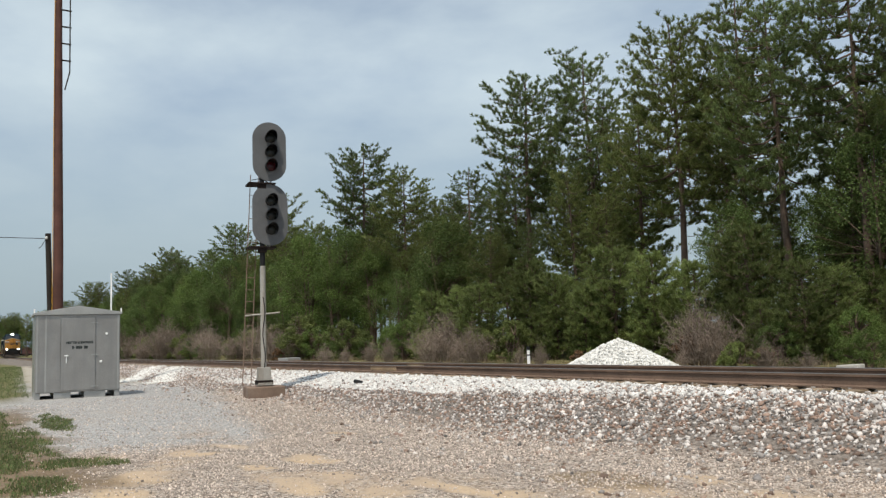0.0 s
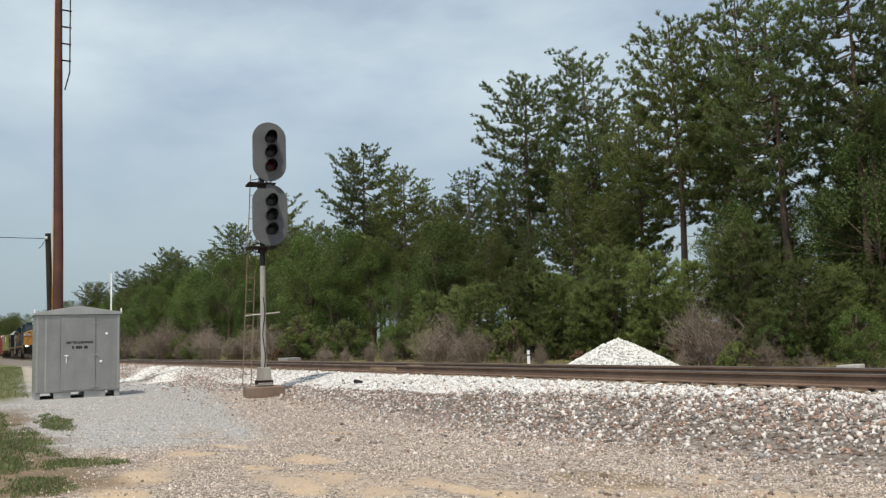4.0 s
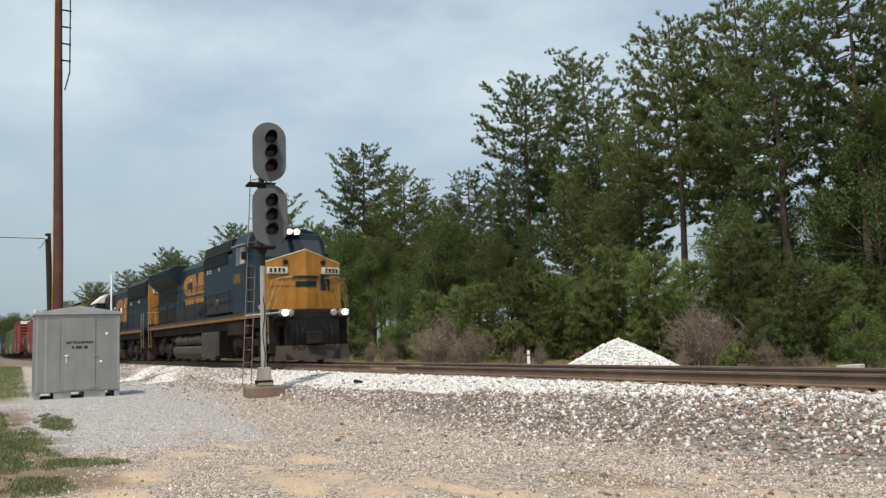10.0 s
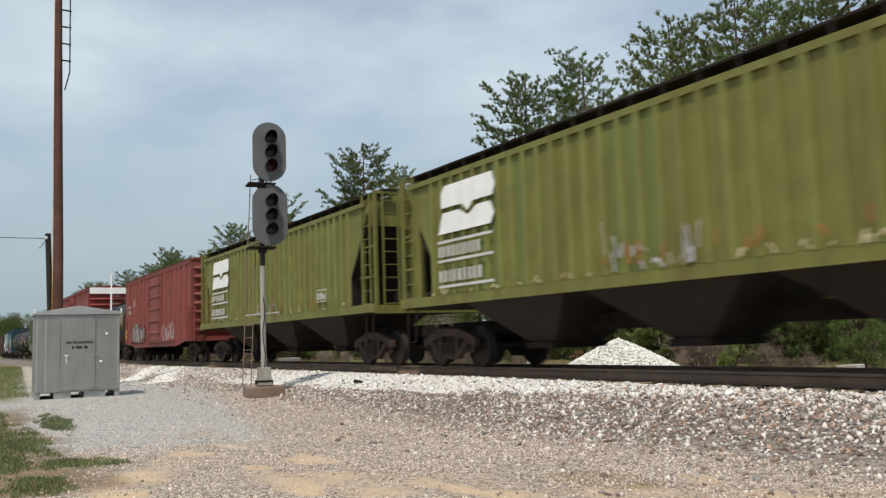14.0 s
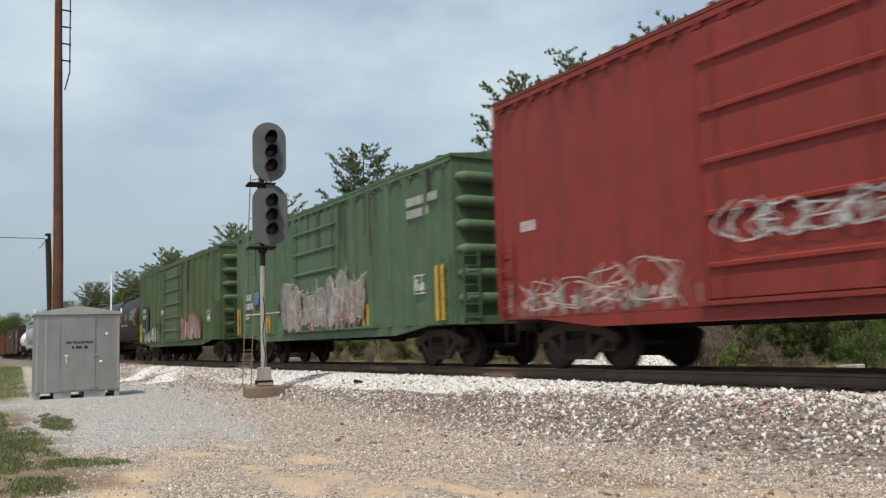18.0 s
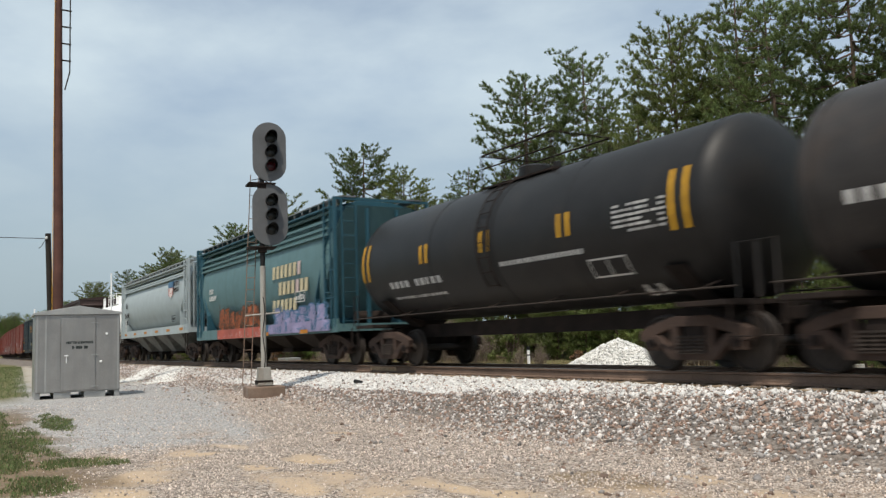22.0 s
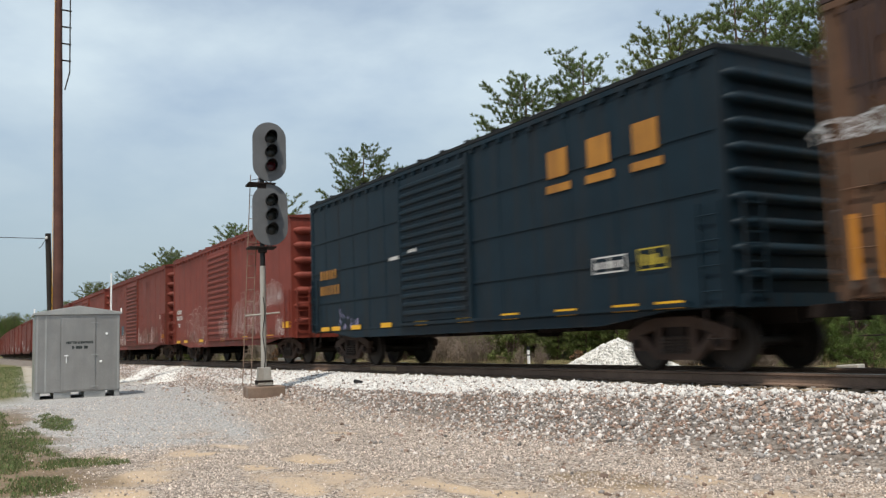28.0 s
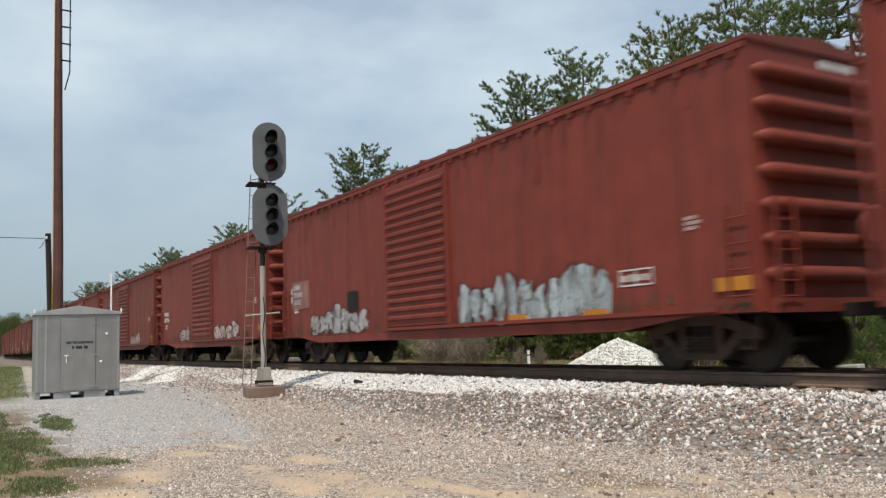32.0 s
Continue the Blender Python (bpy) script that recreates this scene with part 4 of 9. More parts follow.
        wood.tube([p0, p0 + Vector((math.cos(a2) * ln, math.sin(a2) * ln, rg.uniform(-0.25, 0.2)))], 0.026, 4, 0.010, caps=False)
    for k in range(9):
        brush(stem[-1] + Vector((rg.uniform(-0.25, 0.25), rg.uniform(-0.25, 0.25), -0.13 * k)), Vector((rg.uniform(-1, 1), rg.uniform(-1, 1), 1.2)))
    part("trunk", wood, M_BARK, t, "grey-brown scaly trunk and limbs", smooth=True)
    part("crown", bl.mesh("crown", material), None, t)
    return t


def broadleaf(seed, height, reach, material, label, low=0.25, n=74, leaf=0.125, name="hardwood_tree", category="tree"):
    """A leafy tree or shrub: forked stems, clumps of leaves over an uneven outline."""
    rg, bl, wood = random.Random(seed), Blades(seed), Shape()
    t = thing(name, label, category)
    tops = []
    for k in range(3 if low > 0.1 else 6):
        a = rg.uniform(0, 6.28)
        top = Vector((math.cos(a) * reach * 0.35, math.sin(a) * reach * 0.35, height * rg.uniform(0.75, 0.97)))
        pts = curve_pts(Vector((0, 0, -0.3)), top, 0.0, 4, rg, 0.05 * reach)
        wood.tube(pts, 0.012 * height + 0.02, 6, 0.02, caps=False)
        tops.append(pts)
    for k in range(n):
        f = rg.random() ** 0.8
        z = height * (low + (1.0 - low) * f)
        prof = (math.sin(math.pi * (0.20 + 0.78 * f)) ** 0.7) * rg.uniform(0.75, 1.12)
        a, rr = rg.uniform(0, 6.28), reach * prof * rg.random() ** 0.4
        c = Vector((math.cos(a) * rr, math.sin(a) * rr, z))
        st = rg.choice(tops)
        p0 = min(st, key=lambda p: abs(p.z - z * 0.8))
        wood.tube([p0, p0.lerp(c, 0.5) + Vector((0, 0, 0.1)), c], 0.03, 4, 0.008, caps=False)
        for _ in range(4):
            bl.leaves(c + bl.unit() * 0.09 * height * rg.random(), 0.05 * height + 0.10, 58, leaf * 0.74)
    part("stem", wood, M_BARK, t, "grey-brown stems", smooth=True)
    part("crown", bl.mesh("crown", material), None, t)
    return t


def twig_bush(seed, height, reach, label):
    rg, wood = random.Random(seed), Shape()
    t = thing("bare_shrub", label, "shrub")
    for k in range(95):
        a, f = rg.uniform(0, 6.28), rg.random() ** 0.9
        p0 = Vector((math.cos(a) * 0.35 * reach * rg.random(), math.sin(a) * 0.35 * reach * rg.random(), -0.2))
        p1 = Vector((math.cos(a) * reach * f, math.sin(a) * reach * f, height * rg.uniform(0.55, 1.0) * (1.15 - 0.6 * f)))
        pts = curve_pts(p0, p1, 0.12 * height, 4, rg, 0.06)
        wood.tube(pts, 0.014, 3, 0.005, caps=False)
        for _ in range(7):
            q = pts[rg.randint(1, 4)]
            e = q + Vector((rg.uniform(-0.5, 0.5), rg.uniform(-0.5, 0.5), rg.uniform(-0.1, 0.55))) * (0.35 * height)
            wood.tube([q, q.lerp(e, 0.5) + Vector((0, 0, 0.05)), e], 0.007, 3, 0.003, caps=False)
            for _ in range(2):
                g = e + Vector((rg.uniform(-0.4, 0.4), rg.uniform(-0.4, 0.4), rg.uniform(-0.1, 0.4))) * (0.22 * height)
                wood.tube([q.lerp(e, 0.6), g], 0.005, 3, 0.003, caps=False)
    part("branching", wood, M_TWIG, t)
    return t


class Stand:
    """Plants one kind: the first plant is the built one, the others are copies."""

    def __init__(self, *kinds):
        self.kinds, self.used = kinds, set()

    def put(self, k, s, y, turn, size):
        ob = self.kinds[k % len(self.kinds)]
        m = pose(s, y, ground_z(s, y) - 0.05, 0, 0, turn) @ Matrix.Scale(size, 4)
        if ob.name not in self.used:
            self.used.add(ob.name)
            ob.matrix_basis = m
            return ob
        return copy_thing(ob, m)


PINE_LABELS = ("tall loblolly pine with bare lower trunk", "tall pine with open clumped crown", "tall slender pine with narrow crown")
tall = Stand(pine(1, 18, 0.43, 3.2, M_NEEDLE, PINE_LABELS[0]), pine(2, 18, 0.36, 3.1, M_NEEDLE2, PINE_LABELS[1]), pine(3, 18, 0.52, 3.2, M_NEEDLE, PINE_LABELS[1], 0.9),
             pine(4, 18, 0.30, 2.8, M_NEEDLE, PINE_LABELS[2]), pine(5, 18, 0.40, 3.4, M_NEEDLE2, PINE_LABELS[0], 1.1))
young = Stand(pine(6, 6, 0.06, 1.75, M_NEEDLEY, "young bushy pine with branches to the ground", 1.1, "young_pine", 0.27, 0.25), pine(7, 6, 0.04, 1.55, M_NEEDLEY, "young bushy pine with branches to the ground", 1.1, "young_pine", 0.27, 0.25))
hard = Stand(broadleaf(11, 10, 3.2, M_LEAF, "dense green hardwood tree at the wood's edge"), broadleaf(12, 10, 2.7, M_LEAF2, "light green hardwood tree at the wood's edge"),
             broadleaf(13, 10, 3.6, M_LEAF, "broad dark green hardwood tree"), broadleaf(14, 10, 2.4, M_LEAF, "slender dark green hardwood tree", 0.15))
shrub = Stand(broadleaf(21, 2.6, 1.5, M_LEAF2, "bright green leafy shrub", 0.04, 60, 0.065, "green_shrub", "shrub"), broadleaf(22, 2.6, 1.7, M_LEAF, "dark green leafy shrub", 0.04, 64, 0.065, "green_shrub", "shrub"),
              broadleaf(23, 2.2, 1.6, M_NEEDLE2, "olive green undergrowth shrub", 0.03, 44, 0.10, "green_shrub", "shrub"))
bare = Stand(twig_bush(31, 2.4, 1.7, "tangle of dry grey-brown twigs"), twig_bush(32, 3.0, 1.5, "tall tangle of dry grey-brown twigs"))
rust = Stand(broadleaf(41, 1.6, 1.1, M_DEADLEAF, "shrub with rust-coloured dead leaves", 0.05, 26, 0.10, "dead_leaf_shrub", "shrub"))

for stand, group_name in ((tall, "pines of the wood"), (young, "young pines at the wood's edge"), (hard, "hardwoods of the wood"), (shrub, "undergrowth shrubs"), (bare, "bare shrubs"), (rust, "dead-leaved shrubs")):
    for plant in stand.kinds:
        tagged(plant, group=group_name)
rv = random.Random(77)
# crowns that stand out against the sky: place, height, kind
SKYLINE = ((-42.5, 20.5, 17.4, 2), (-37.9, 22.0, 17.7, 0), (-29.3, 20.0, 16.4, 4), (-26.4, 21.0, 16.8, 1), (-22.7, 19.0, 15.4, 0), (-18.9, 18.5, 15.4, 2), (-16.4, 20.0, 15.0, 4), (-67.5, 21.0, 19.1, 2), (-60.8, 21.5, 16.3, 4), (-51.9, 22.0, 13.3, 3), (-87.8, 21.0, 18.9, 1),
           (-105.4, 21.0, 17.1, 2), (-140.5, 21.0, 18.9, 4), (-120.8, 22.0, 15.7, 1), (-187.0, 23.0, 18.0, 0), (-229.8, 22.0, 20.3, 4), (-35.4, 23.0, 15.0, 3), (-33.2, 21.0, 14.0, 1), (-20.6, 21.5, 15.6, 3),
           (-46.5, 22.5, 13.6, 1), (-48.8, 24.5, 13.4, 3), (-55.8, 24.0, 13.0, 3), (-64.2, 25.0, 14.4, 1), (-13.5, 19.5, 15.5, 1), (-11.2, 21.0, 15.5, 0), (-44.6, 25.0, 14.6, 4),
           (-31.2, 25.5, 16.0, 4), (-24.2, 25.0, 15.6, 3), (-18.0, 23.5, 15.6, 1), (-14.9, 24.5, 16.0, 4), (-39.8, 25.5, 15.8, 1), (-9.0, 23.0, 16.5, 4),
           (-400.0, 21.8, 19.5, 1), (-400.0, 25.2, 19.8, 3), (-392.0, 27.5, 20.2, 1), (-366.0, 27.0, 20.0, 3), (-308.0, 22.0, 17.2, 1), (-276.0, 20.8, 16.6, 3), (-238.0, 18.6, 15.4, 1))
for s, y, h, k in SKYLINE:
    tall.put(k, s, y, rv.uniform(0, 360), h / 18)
# mid-height pines and hardwoods close the edge of the wood; open under the tall crowns between -36 and -17
for k in range(18):
    s = -37 - 2.3 * k + rv.uniform(-0.9, 0.9)
    tall.put((1, 3, 1, 4)[rv.randrange(4)], s, rv.uniform(18, 22), rv.uniform(0, 360), rv.uniform(0.44, 0.62))
for s, y, z in ((-33.5, 18.8, 0.50), (-28.6, 22.5, 0.42), (-24.0, 20.2, 0.40), (-20.0, 19.3, 0.48)):
    tall.put(1, s, y, rv.uniform(0, 360), z)
for k in range(44):
    s = -10 - 5.2 * k + rv.uniform(-2, 2)
    if s < -46 or s > -17:
        tall.put(rv.randrange(5), s, rv.uniform(26, 36) + track_y(s), rv.uniform(0, 360), rv.uniform(0.66, 0.82))
for k in range(64):
    s = -4 - 3.4 * k + rv.uniform(-1.2, 1.2)
    y = rv.uniform(15, 20) + track_y(s)
    leafy = k % 5 < 2 or s < -48
    if -36 < s < -17 and k % 2:
        continue
    z = rv.uniform(0.95, 1.3) * (0.78 if s > -68 else 1.0) if s < -48 else (rv.uniform(0.46, 0.60) if -36 < s < -17 else rv.uniform(0.62, 0.82)) * (1.0 if leafy else 1.15)
    (hard if leafy else young).put(rv.randrange(4), s, y, rv.uniform(0, 360), z)
for k in range(10):
    s = -17.5 - 2.0 * k + rv.uniform(-0.6, 0.6)
    young.put(k, s, rv.uniform(14, 17.5), rv.uniform(0, 360), rv.uniform(0.40, 0.72))
# far trees that close the view down the line
for s, y, z in ((-405, 22.5, 1.5), (-398, 25.5, 1.6), (-385, 28.0, 1.7), (-350, 26.0, 1.5), (-300, 22.5, 1.35), (-262, 20.5, 1.3), (-232, 18.6, 1.2)):
    hard.put(int(-s), s, y, rv.uniform(0, 360), z)
for s, y, z in ((-15.5, 19.0, 1.15), (-12.0, 17.5, 1.2), (-9.0, 18.5, 1.2), (-12.5, 23.0, 1.5), (-17.0, 25.0, 1.3), (-6.0, 17.0, 1.2), (-14.2, 16.2, 0.9), (-18.5, 18.5, 0.9), (-20.8, 24.5, 1.05), (-23.6, 27.0, 0.95), (-17.0, 21.0, 1.1), (-26.5, 27.5, 0.75), (-30.5, 28.0, 0.8)):
    hard.put(int(-s), s, y, rv.uniform(0, 360), z)
for k in range(40):
    s = -12 - 4.6 * k + rv.uniform(-1.5, 1.5)
    hard.put(rv.randrange(4), s, rv.uniform(22, 32) + track_y(s), rv.uniform(0, 360), rv.uniform(0.9, 1.2) * (1.15 if s < -68 else 0.88 if s < -50 else (0.8 if not -44 < s < -17 else 0.60)))
# the wood closes in a high wall down the line
for k in range(70):
    s = -72 - 3.1 * k + rv.uniform(-1.5, 1.5)
    tall.put(rv.randrange(5), s, rv.uniform(18, 26) + track_y(s), rv.uniform(0, 360), rv.uniform(0.66, 0.92))
for k in range(60):
    s = -66 - 3.6 * k + rv.uniform(-1.5, 1.5)
    hard.put(rv.randrange(4), s, rv.uniform(16, 22) + track_y(s), rv.uniform(0, 360), rv.uniform(1.05, 1.4))
# undergrowth along the edge
for k in range(130):
    s = -3 - 1.25 * k + rv.uniform(-0.6, 0.6)
    if -34 < s < -13 and k % 3:
        young.put(k, s, rv.uniform(12.5, 15.5), rv.uniform(0, 360), rv.uniform(0.32, 0.62))
    else:
        shrub.put((1, 2, 1, 0)[rv.randrange(4)], s, rv.uniform(11.5, 15.5) + track_y(s), rv.uniform(0, 360), rv.uniform(0.55, 1.1) if s > -40 else rv.uniform(0.7, 1.4))
for s, y, h in ((-17.5, 12.5, 0.76), (-18.9, 12.2, 0.5), (-27.4, 13.5, 0.9), (-28.8, 13.0, 0.75), (-37.0, 13.0, 0.74), (-43.7, 13.0, 0.58), (-31.5, 13.6, 0.9), (-25.0, 13.4, 0.8), (-23.2, 13.8, 0.7), (-34.0, 14.0, 0.9), (-21.0, 14.2, 0.9), (-40.5, 14.0, 0.9)):
    young.put(int(-s * 2), s, y, rv.uniform(0, 360), h)
for s, y, h in ((-13.8, 10.0, 0.62), (-12.6, 10.2, 0.7), (-15.3, 12.0, 0.95)):
    shrub.put(0, s, y, rv.uniform(0, 360), h)
for s, y, h in ((-16.9, 8.6, 0.42), (-59.0, 12.0, 1.5), (-53.1, 12.5, 1.2)):
    shrub.put(2, s, y, rv.uniform(0, 360), h)
for s, y, h in ((-20.0, 10.6, 0.95), (-20.6, 10.8, 0.7), (-19.2, 10.3, 0.55), (-19.9, 9.5, 0.4), (-37.9, 11.5, 1.5), (-38.9, 11.0, 0.95), (-34.0, 10.5, 0.8), (-35.6, 10.6, 0.75), (-27.5, 9.5, 0.55), (-29.0, 9.6, 0.5), (-45.1, 10.5, 0.75),
                (-47.6, 10.0, 0.6), (-50.7, 10.0, 0.5), (-43, 10.6, 0.8), (-110, 14, 1.9), (-124, 14, 1.8), (-88, 12.5, 1.2), (-74, 12, 1.0), (-16.7, 9.5, 0.42), (-14.7, 8.7, 0.3), (-63, 11, 0.9), (-97, 13, 1.3)):
    bare.put(int(-s), s, y, rv.uniform(0, 360), h)
for s, y, h in ((-20.6, 10.6, 0.7), (-25.6, 9.9, 0.6), (-60, 10.2, 0.9), (-18.2, 11.3, 0.6)):
    rust.put(0, s, y, rv.uniform(0, 360), h)
# distant woods down the line and across the fields
for k in range(90):
    s = -120 - 4.4 * k + rv.uniform(-2, 2)
    (tall if k % 2 else hard).put(rv.randrange(5), s, track_y(max(s, -420)) + rv.uniform(16, 30), rv.uniform(0, 360), rv.uniform(0.72, 1.0) * (1 if k % 2 else 1.35))
for k in range(30):
    s, y = -560 - rv.uniform(0, 120), -120 + 8 * k + rv.uniform(-4, 4)
    (tall if k % 2 else hard).put(rv.randrange(5), s, y, rv.uniform(0, 360), rv.uniform(1.2, 1.55) * (1 if k % 2 else 1.6))
for k in range(60):
    s, y = -430 - rv.uniform(0, 110), -75 + 2.1 * k + rv.uniform(-2, 2)
    if abs(y - track_y(s)) > 7:
        (tall if k % 3 else hard).put(rv.randrange(5), s, y, rv.uniform(0, 360), rv.uniform(1.05, 1.35) * (1 if k % 3 else 1.7))
for k in range(30):
    s, y = -600 - rv.uniform(0, 60), 12 + 0.9 * k + rv.uniform(-1, 1)
    if y < track_y(s) - 7:
        (tall if k % 2 else hard).put(rv.randrange(5), s, y, rv.uniform(0, 360), rv.uniform(1.35, 1.6) * (1 if k % 2 else 1.55))
for k in range(16):
    s = -58 - 5.2 * k + rv.uniform(-1.5, 1.5)
    bare.put(k, s, rv.uniform(10.5, 12.5) + track_y(s), rv.uniform(0, 360), rv.uniform(1.0, 1.9))
for s, y, z, turn in ((-24.6, 24.0, 0.80, 40), (-21.6, 24.0, 0.88, 130), (-19.6, 22.5, 0.85, 250)):
    hard.put(2, s, y, turn, z)


def grass_patch(name, n, s_rng, y_rng, hgt, material, seed, label, keep=None):
    rg, v, f = random.Random(seed), [], []
    while len(f) < n:
        s, y = rg.uniform(*s_rng), rg.uniform(*y_rng)
        if keep and not keep(s, y):
            continue
        z, a, h = ground_z(s, y), rg.uniform(0, 6.28), hgt * rg.uniform(0.5, 1.3)
        w, dx, dy = 0.007, rg.uniform(-0.6, 0.6) * h, rg.uniform(-0.6, 0.6) * h
        o = len(v)
        v += [(s - w * math.cos(a), y - w * math.sin(a), z), (s + w * math.cos(a), y + w * math.sin(a), z), (s + dx, y + dy, z + h)]
        f.append((o, o + 1, o + 2))
    me = bpy.data.meshes.new(name)
    me.from_pydata(v, [], f)
    me.materials.append(material)
    return tagged(new(name, me), label, "grass", kind="stuff")


GRASS_SPOTS = ((-15.9, -10.35, 1.9, 0.62), (-18.3, -9.35, 1.3, 0.28), (-12.9, -9.75, 0.55, 0.52), (-12.55, -9.25, 0.30, 0.20), (-10.9, -10.40, 0.75, 0.42), (-13.4, -10.6, 1.2, 0.5), (-19.5, -10.6, 1.6, 0.5))     # x, y, half length, half width


def near_grass(s, y):
    f = min(math.hypot((s - a) / c, (y - b) / d) for a, b, c, d in GRASS_SPOTS)
    return f + 0.55 * noise.noise((s * 1.6, y * 2.4, 5)) + 0.35 * noise.noise((s * 5, y * 5, 8)) + rv.gauss(0, 0.12) < 0.95


grass_patch("roadside_grass", 17000, (-22, -9.5), (-11.6, -8.8), 0.045, M_GRASS, 51, "low green grass at the edge of the gravel", near_grass)
grass_patch("dry_grass", 5000, (-22, -9.5), (-11.6, -8.8), 0.035, M_GRASSDRY, 52, "dry straw-coloured grass among the green", near_grass)
grass_patch("verge_grass", 16000, (-95, -27), (-12, -4), 0.12, M_GRASS, 53, "green grass verge beside the dirt road", lambda s, y: y < -11.1 - 0.075 * s)
grass_patch("edge_grass", 14000, (-75, -4), (5.5, 12.5), 0.30, M_GRASSDRY, 54, "dry grass at the foot of the undergrowth")

# ---------------------------------------------------------------- train: shared running gear
WHEELSETS = []          # (wheelset, its place along the vehicle, wheel radius, height)
VEHICLES = []           # (vehicle, place along the line at 20 s, facing)
WHEEL_PROF = [(-0.90, 0.0), (-0.90, 0.10), (-0.815, 0.11), (-0.815, 0.20), (-0.80, 0.40), (-0.83, 0.43), (-0.825, 0.457), (-0.735, 0.460), (-0.715, 0.487), (-0.69, 0.48), (-0.70, 0.40), (-0.735, 0.36),
              (-0.74, 0.16), (-0.69, 0.12), (-0.60, 0.085)]
axle_prof = WHEEL_PROF + [(-a, r) for a, r in reversed(WHEEL_PROF)]
WHEEL_MESH = mesh_of("wheelset", Shape().lathe(axle_prof, 28, "y"), M_STEELWHEEL, smooth=True)
CAP_MESH = mesh_of("bearing_cap", Shape().lathe([(-1.16, 0.03), (-1.15, 0.075), (-1.02, 0.09), (-1.0, 0.085)], 14, "y"), M_UNDER, smooth=True)
BIG_WHEEL = mesh_of("wheelset", Shape().lathe([(a, r * 1.10) for a, r in axle_prof], 28, "y"), M_STEELWHEEL, smooth=True)
SIDE = Shape().prism([(-1.15, 0.50), (-1.15, 0.66), (-0.92, 0.75), (-0.38, 0.89), (0.38, 0.89), (0.92, 0.75), (1.15, 0.66), (1.15, 0.50), (0.98, 0.47), (0.80, 0.59), (0.36, 0.72), (-0.36, 0.72), (-0.80, 0.59), (-0.98, 0.47)], -1.11, -0.97, "y")
SIDE.prism([(-0.88, 0.58), (-0.44, 0.19), (0.44, 0.19), (0.88, 0.58), (0.70, 0.60), (0.36, 0.31), (-0.36, 0.31), (-0.70, 0.60)], -1.13, -0.99, "y")
for kx in (-0.37, 0.37):
    SIDE.box(kx - 0.07, kx + 0.07, -1.12, -0.98, 0.26, 0.76)
for kx in (-0.89, 0.89):
    SIDE.box(kx - 0.15, kx + 0.15, -1.10, -0.98, 0.34, 0.60)
SIDE_MESH = mesh_of("side_frame", SIDE, M_TRUCK, bevel=0.015)
SPRINGS = Shape()
for kx in (-0.2, 0.0, 0.2):
    SPRINGS.lathe([(0.30 + 0.0275 * j, 0.085 if j % 2 else 0.068) for j in range(11)], 8, "z", (kx, -1.12, 0))
SPRINGS.box(-0.28, 0.28, -1.19, -1.05, 0.285, 0.305)
SPRING_MESH = mesh_of("spring_nest", SPRINGS, M_TANKGREY)
BOLSTER_MESH = mesh_of("bolster", Shape().box(-0.20, 0.20, -1.08, 1.08, 0.52, 0.80), M_UNDER, bevel=0.02)
SHOE_MESH = mesh_of("brake_beam", Shape().box(-0.04, 0.04, -0.85, 0.85, 0.36, 0.46), M_UNDER)
COUPLER_MESH = mesh_of("coupler", Shape().box(-0.75, 0.05, -0.08, 0.08, 0.78, 0.98).prism([(0.0, -0.12), (0.20, -0.17), (0.24, 0.02), (0.12, 0.16), (0.0, 0.14)], 0.72, 1.04, "z"), M_UNDER, bevel=0.012)
HOSE_MESH = mesh_of("air_hose", Shape().tube([(0.0, 0.35, 0.86), (0.12, 0.36, 0.72), (0.18, 0.32, 0.50), (0.28, 0.22, 0.40)], 0.024, 6), M_BLACK, smooth=True)


def truck(t, xc, spin=True):
    tr = part("truck", BOLSTER_MESH, None, t, "grimy cast-steel freight truck", pose(xc, 0, 0))
    for sgn in (1, -1):
        turn = pose(0, 0, 0, 0, 0, 0 if sgn == 1 else 180)
        part("side_frame", SIDE_MESH, None, tr, m=turn)
        part("spring_nest", SPRING_MESH, None, tr, m=turn)
    for x in (-0.89, 0.89):
        part("brake_beam", SHOE_MESH, None, tr, m=pose(x * 0.42, 0, 0))
        w = part("wheelset", WHEEL_MESH, None, t, "dull steel wheelset", pose(xc + x, 0, 0.46))
        if spin:
            WHEELSETS.append((w, xc + x, 0.46, 0.46))
        for sgn in (1, -1):
            part("bearing_cap", CAP_MESH, None, tr, m=pose(x, 0, 0.46, 0, 0, 0 if sgn == 1 else 180))


def ends(t, half):
    for sgn in (1, -1):
        m = pose(sgn * (half - 0.14), 0, 0, 0, 0, 0 if sgn == 1 else 180)
        part("coupler", COUPLER_MESH, None, t, m=m)
        part("air_hose", HOSE_MESH, None, t, m=m)


def ladder(t, x, y, z0, z1, width, along_x, material, rungs):
    """A side or end ladder: two stiles and single rungs."""
    sh = Shape()
    for k in (-1, 1):
        if along_x:
            sh.box(x + k * width / 2 - 0.02, x + k * width / 2 + 0.02, y - 0.02, y + 0.02, z0, z1)
        else:
            sh.box(x - 0.02, x + 0.02, y + k * width / 2 - 0.02, y + k * width / 2 + 0.02, z0, z1)
    for i in range(rungs):
        z = z0 + (z1 - z0) * (i + 0.5) / rungs
        if along_x:
            sh.tube([(x - width / 2, y, z), (x + width / 2, y, z)], 0.013, 5)
        else:
            sh.tube([(x, y - width / 2, z), (x, y + width / 2, z)], 0.013, 5)
    return part("ladder", sh, material, t)


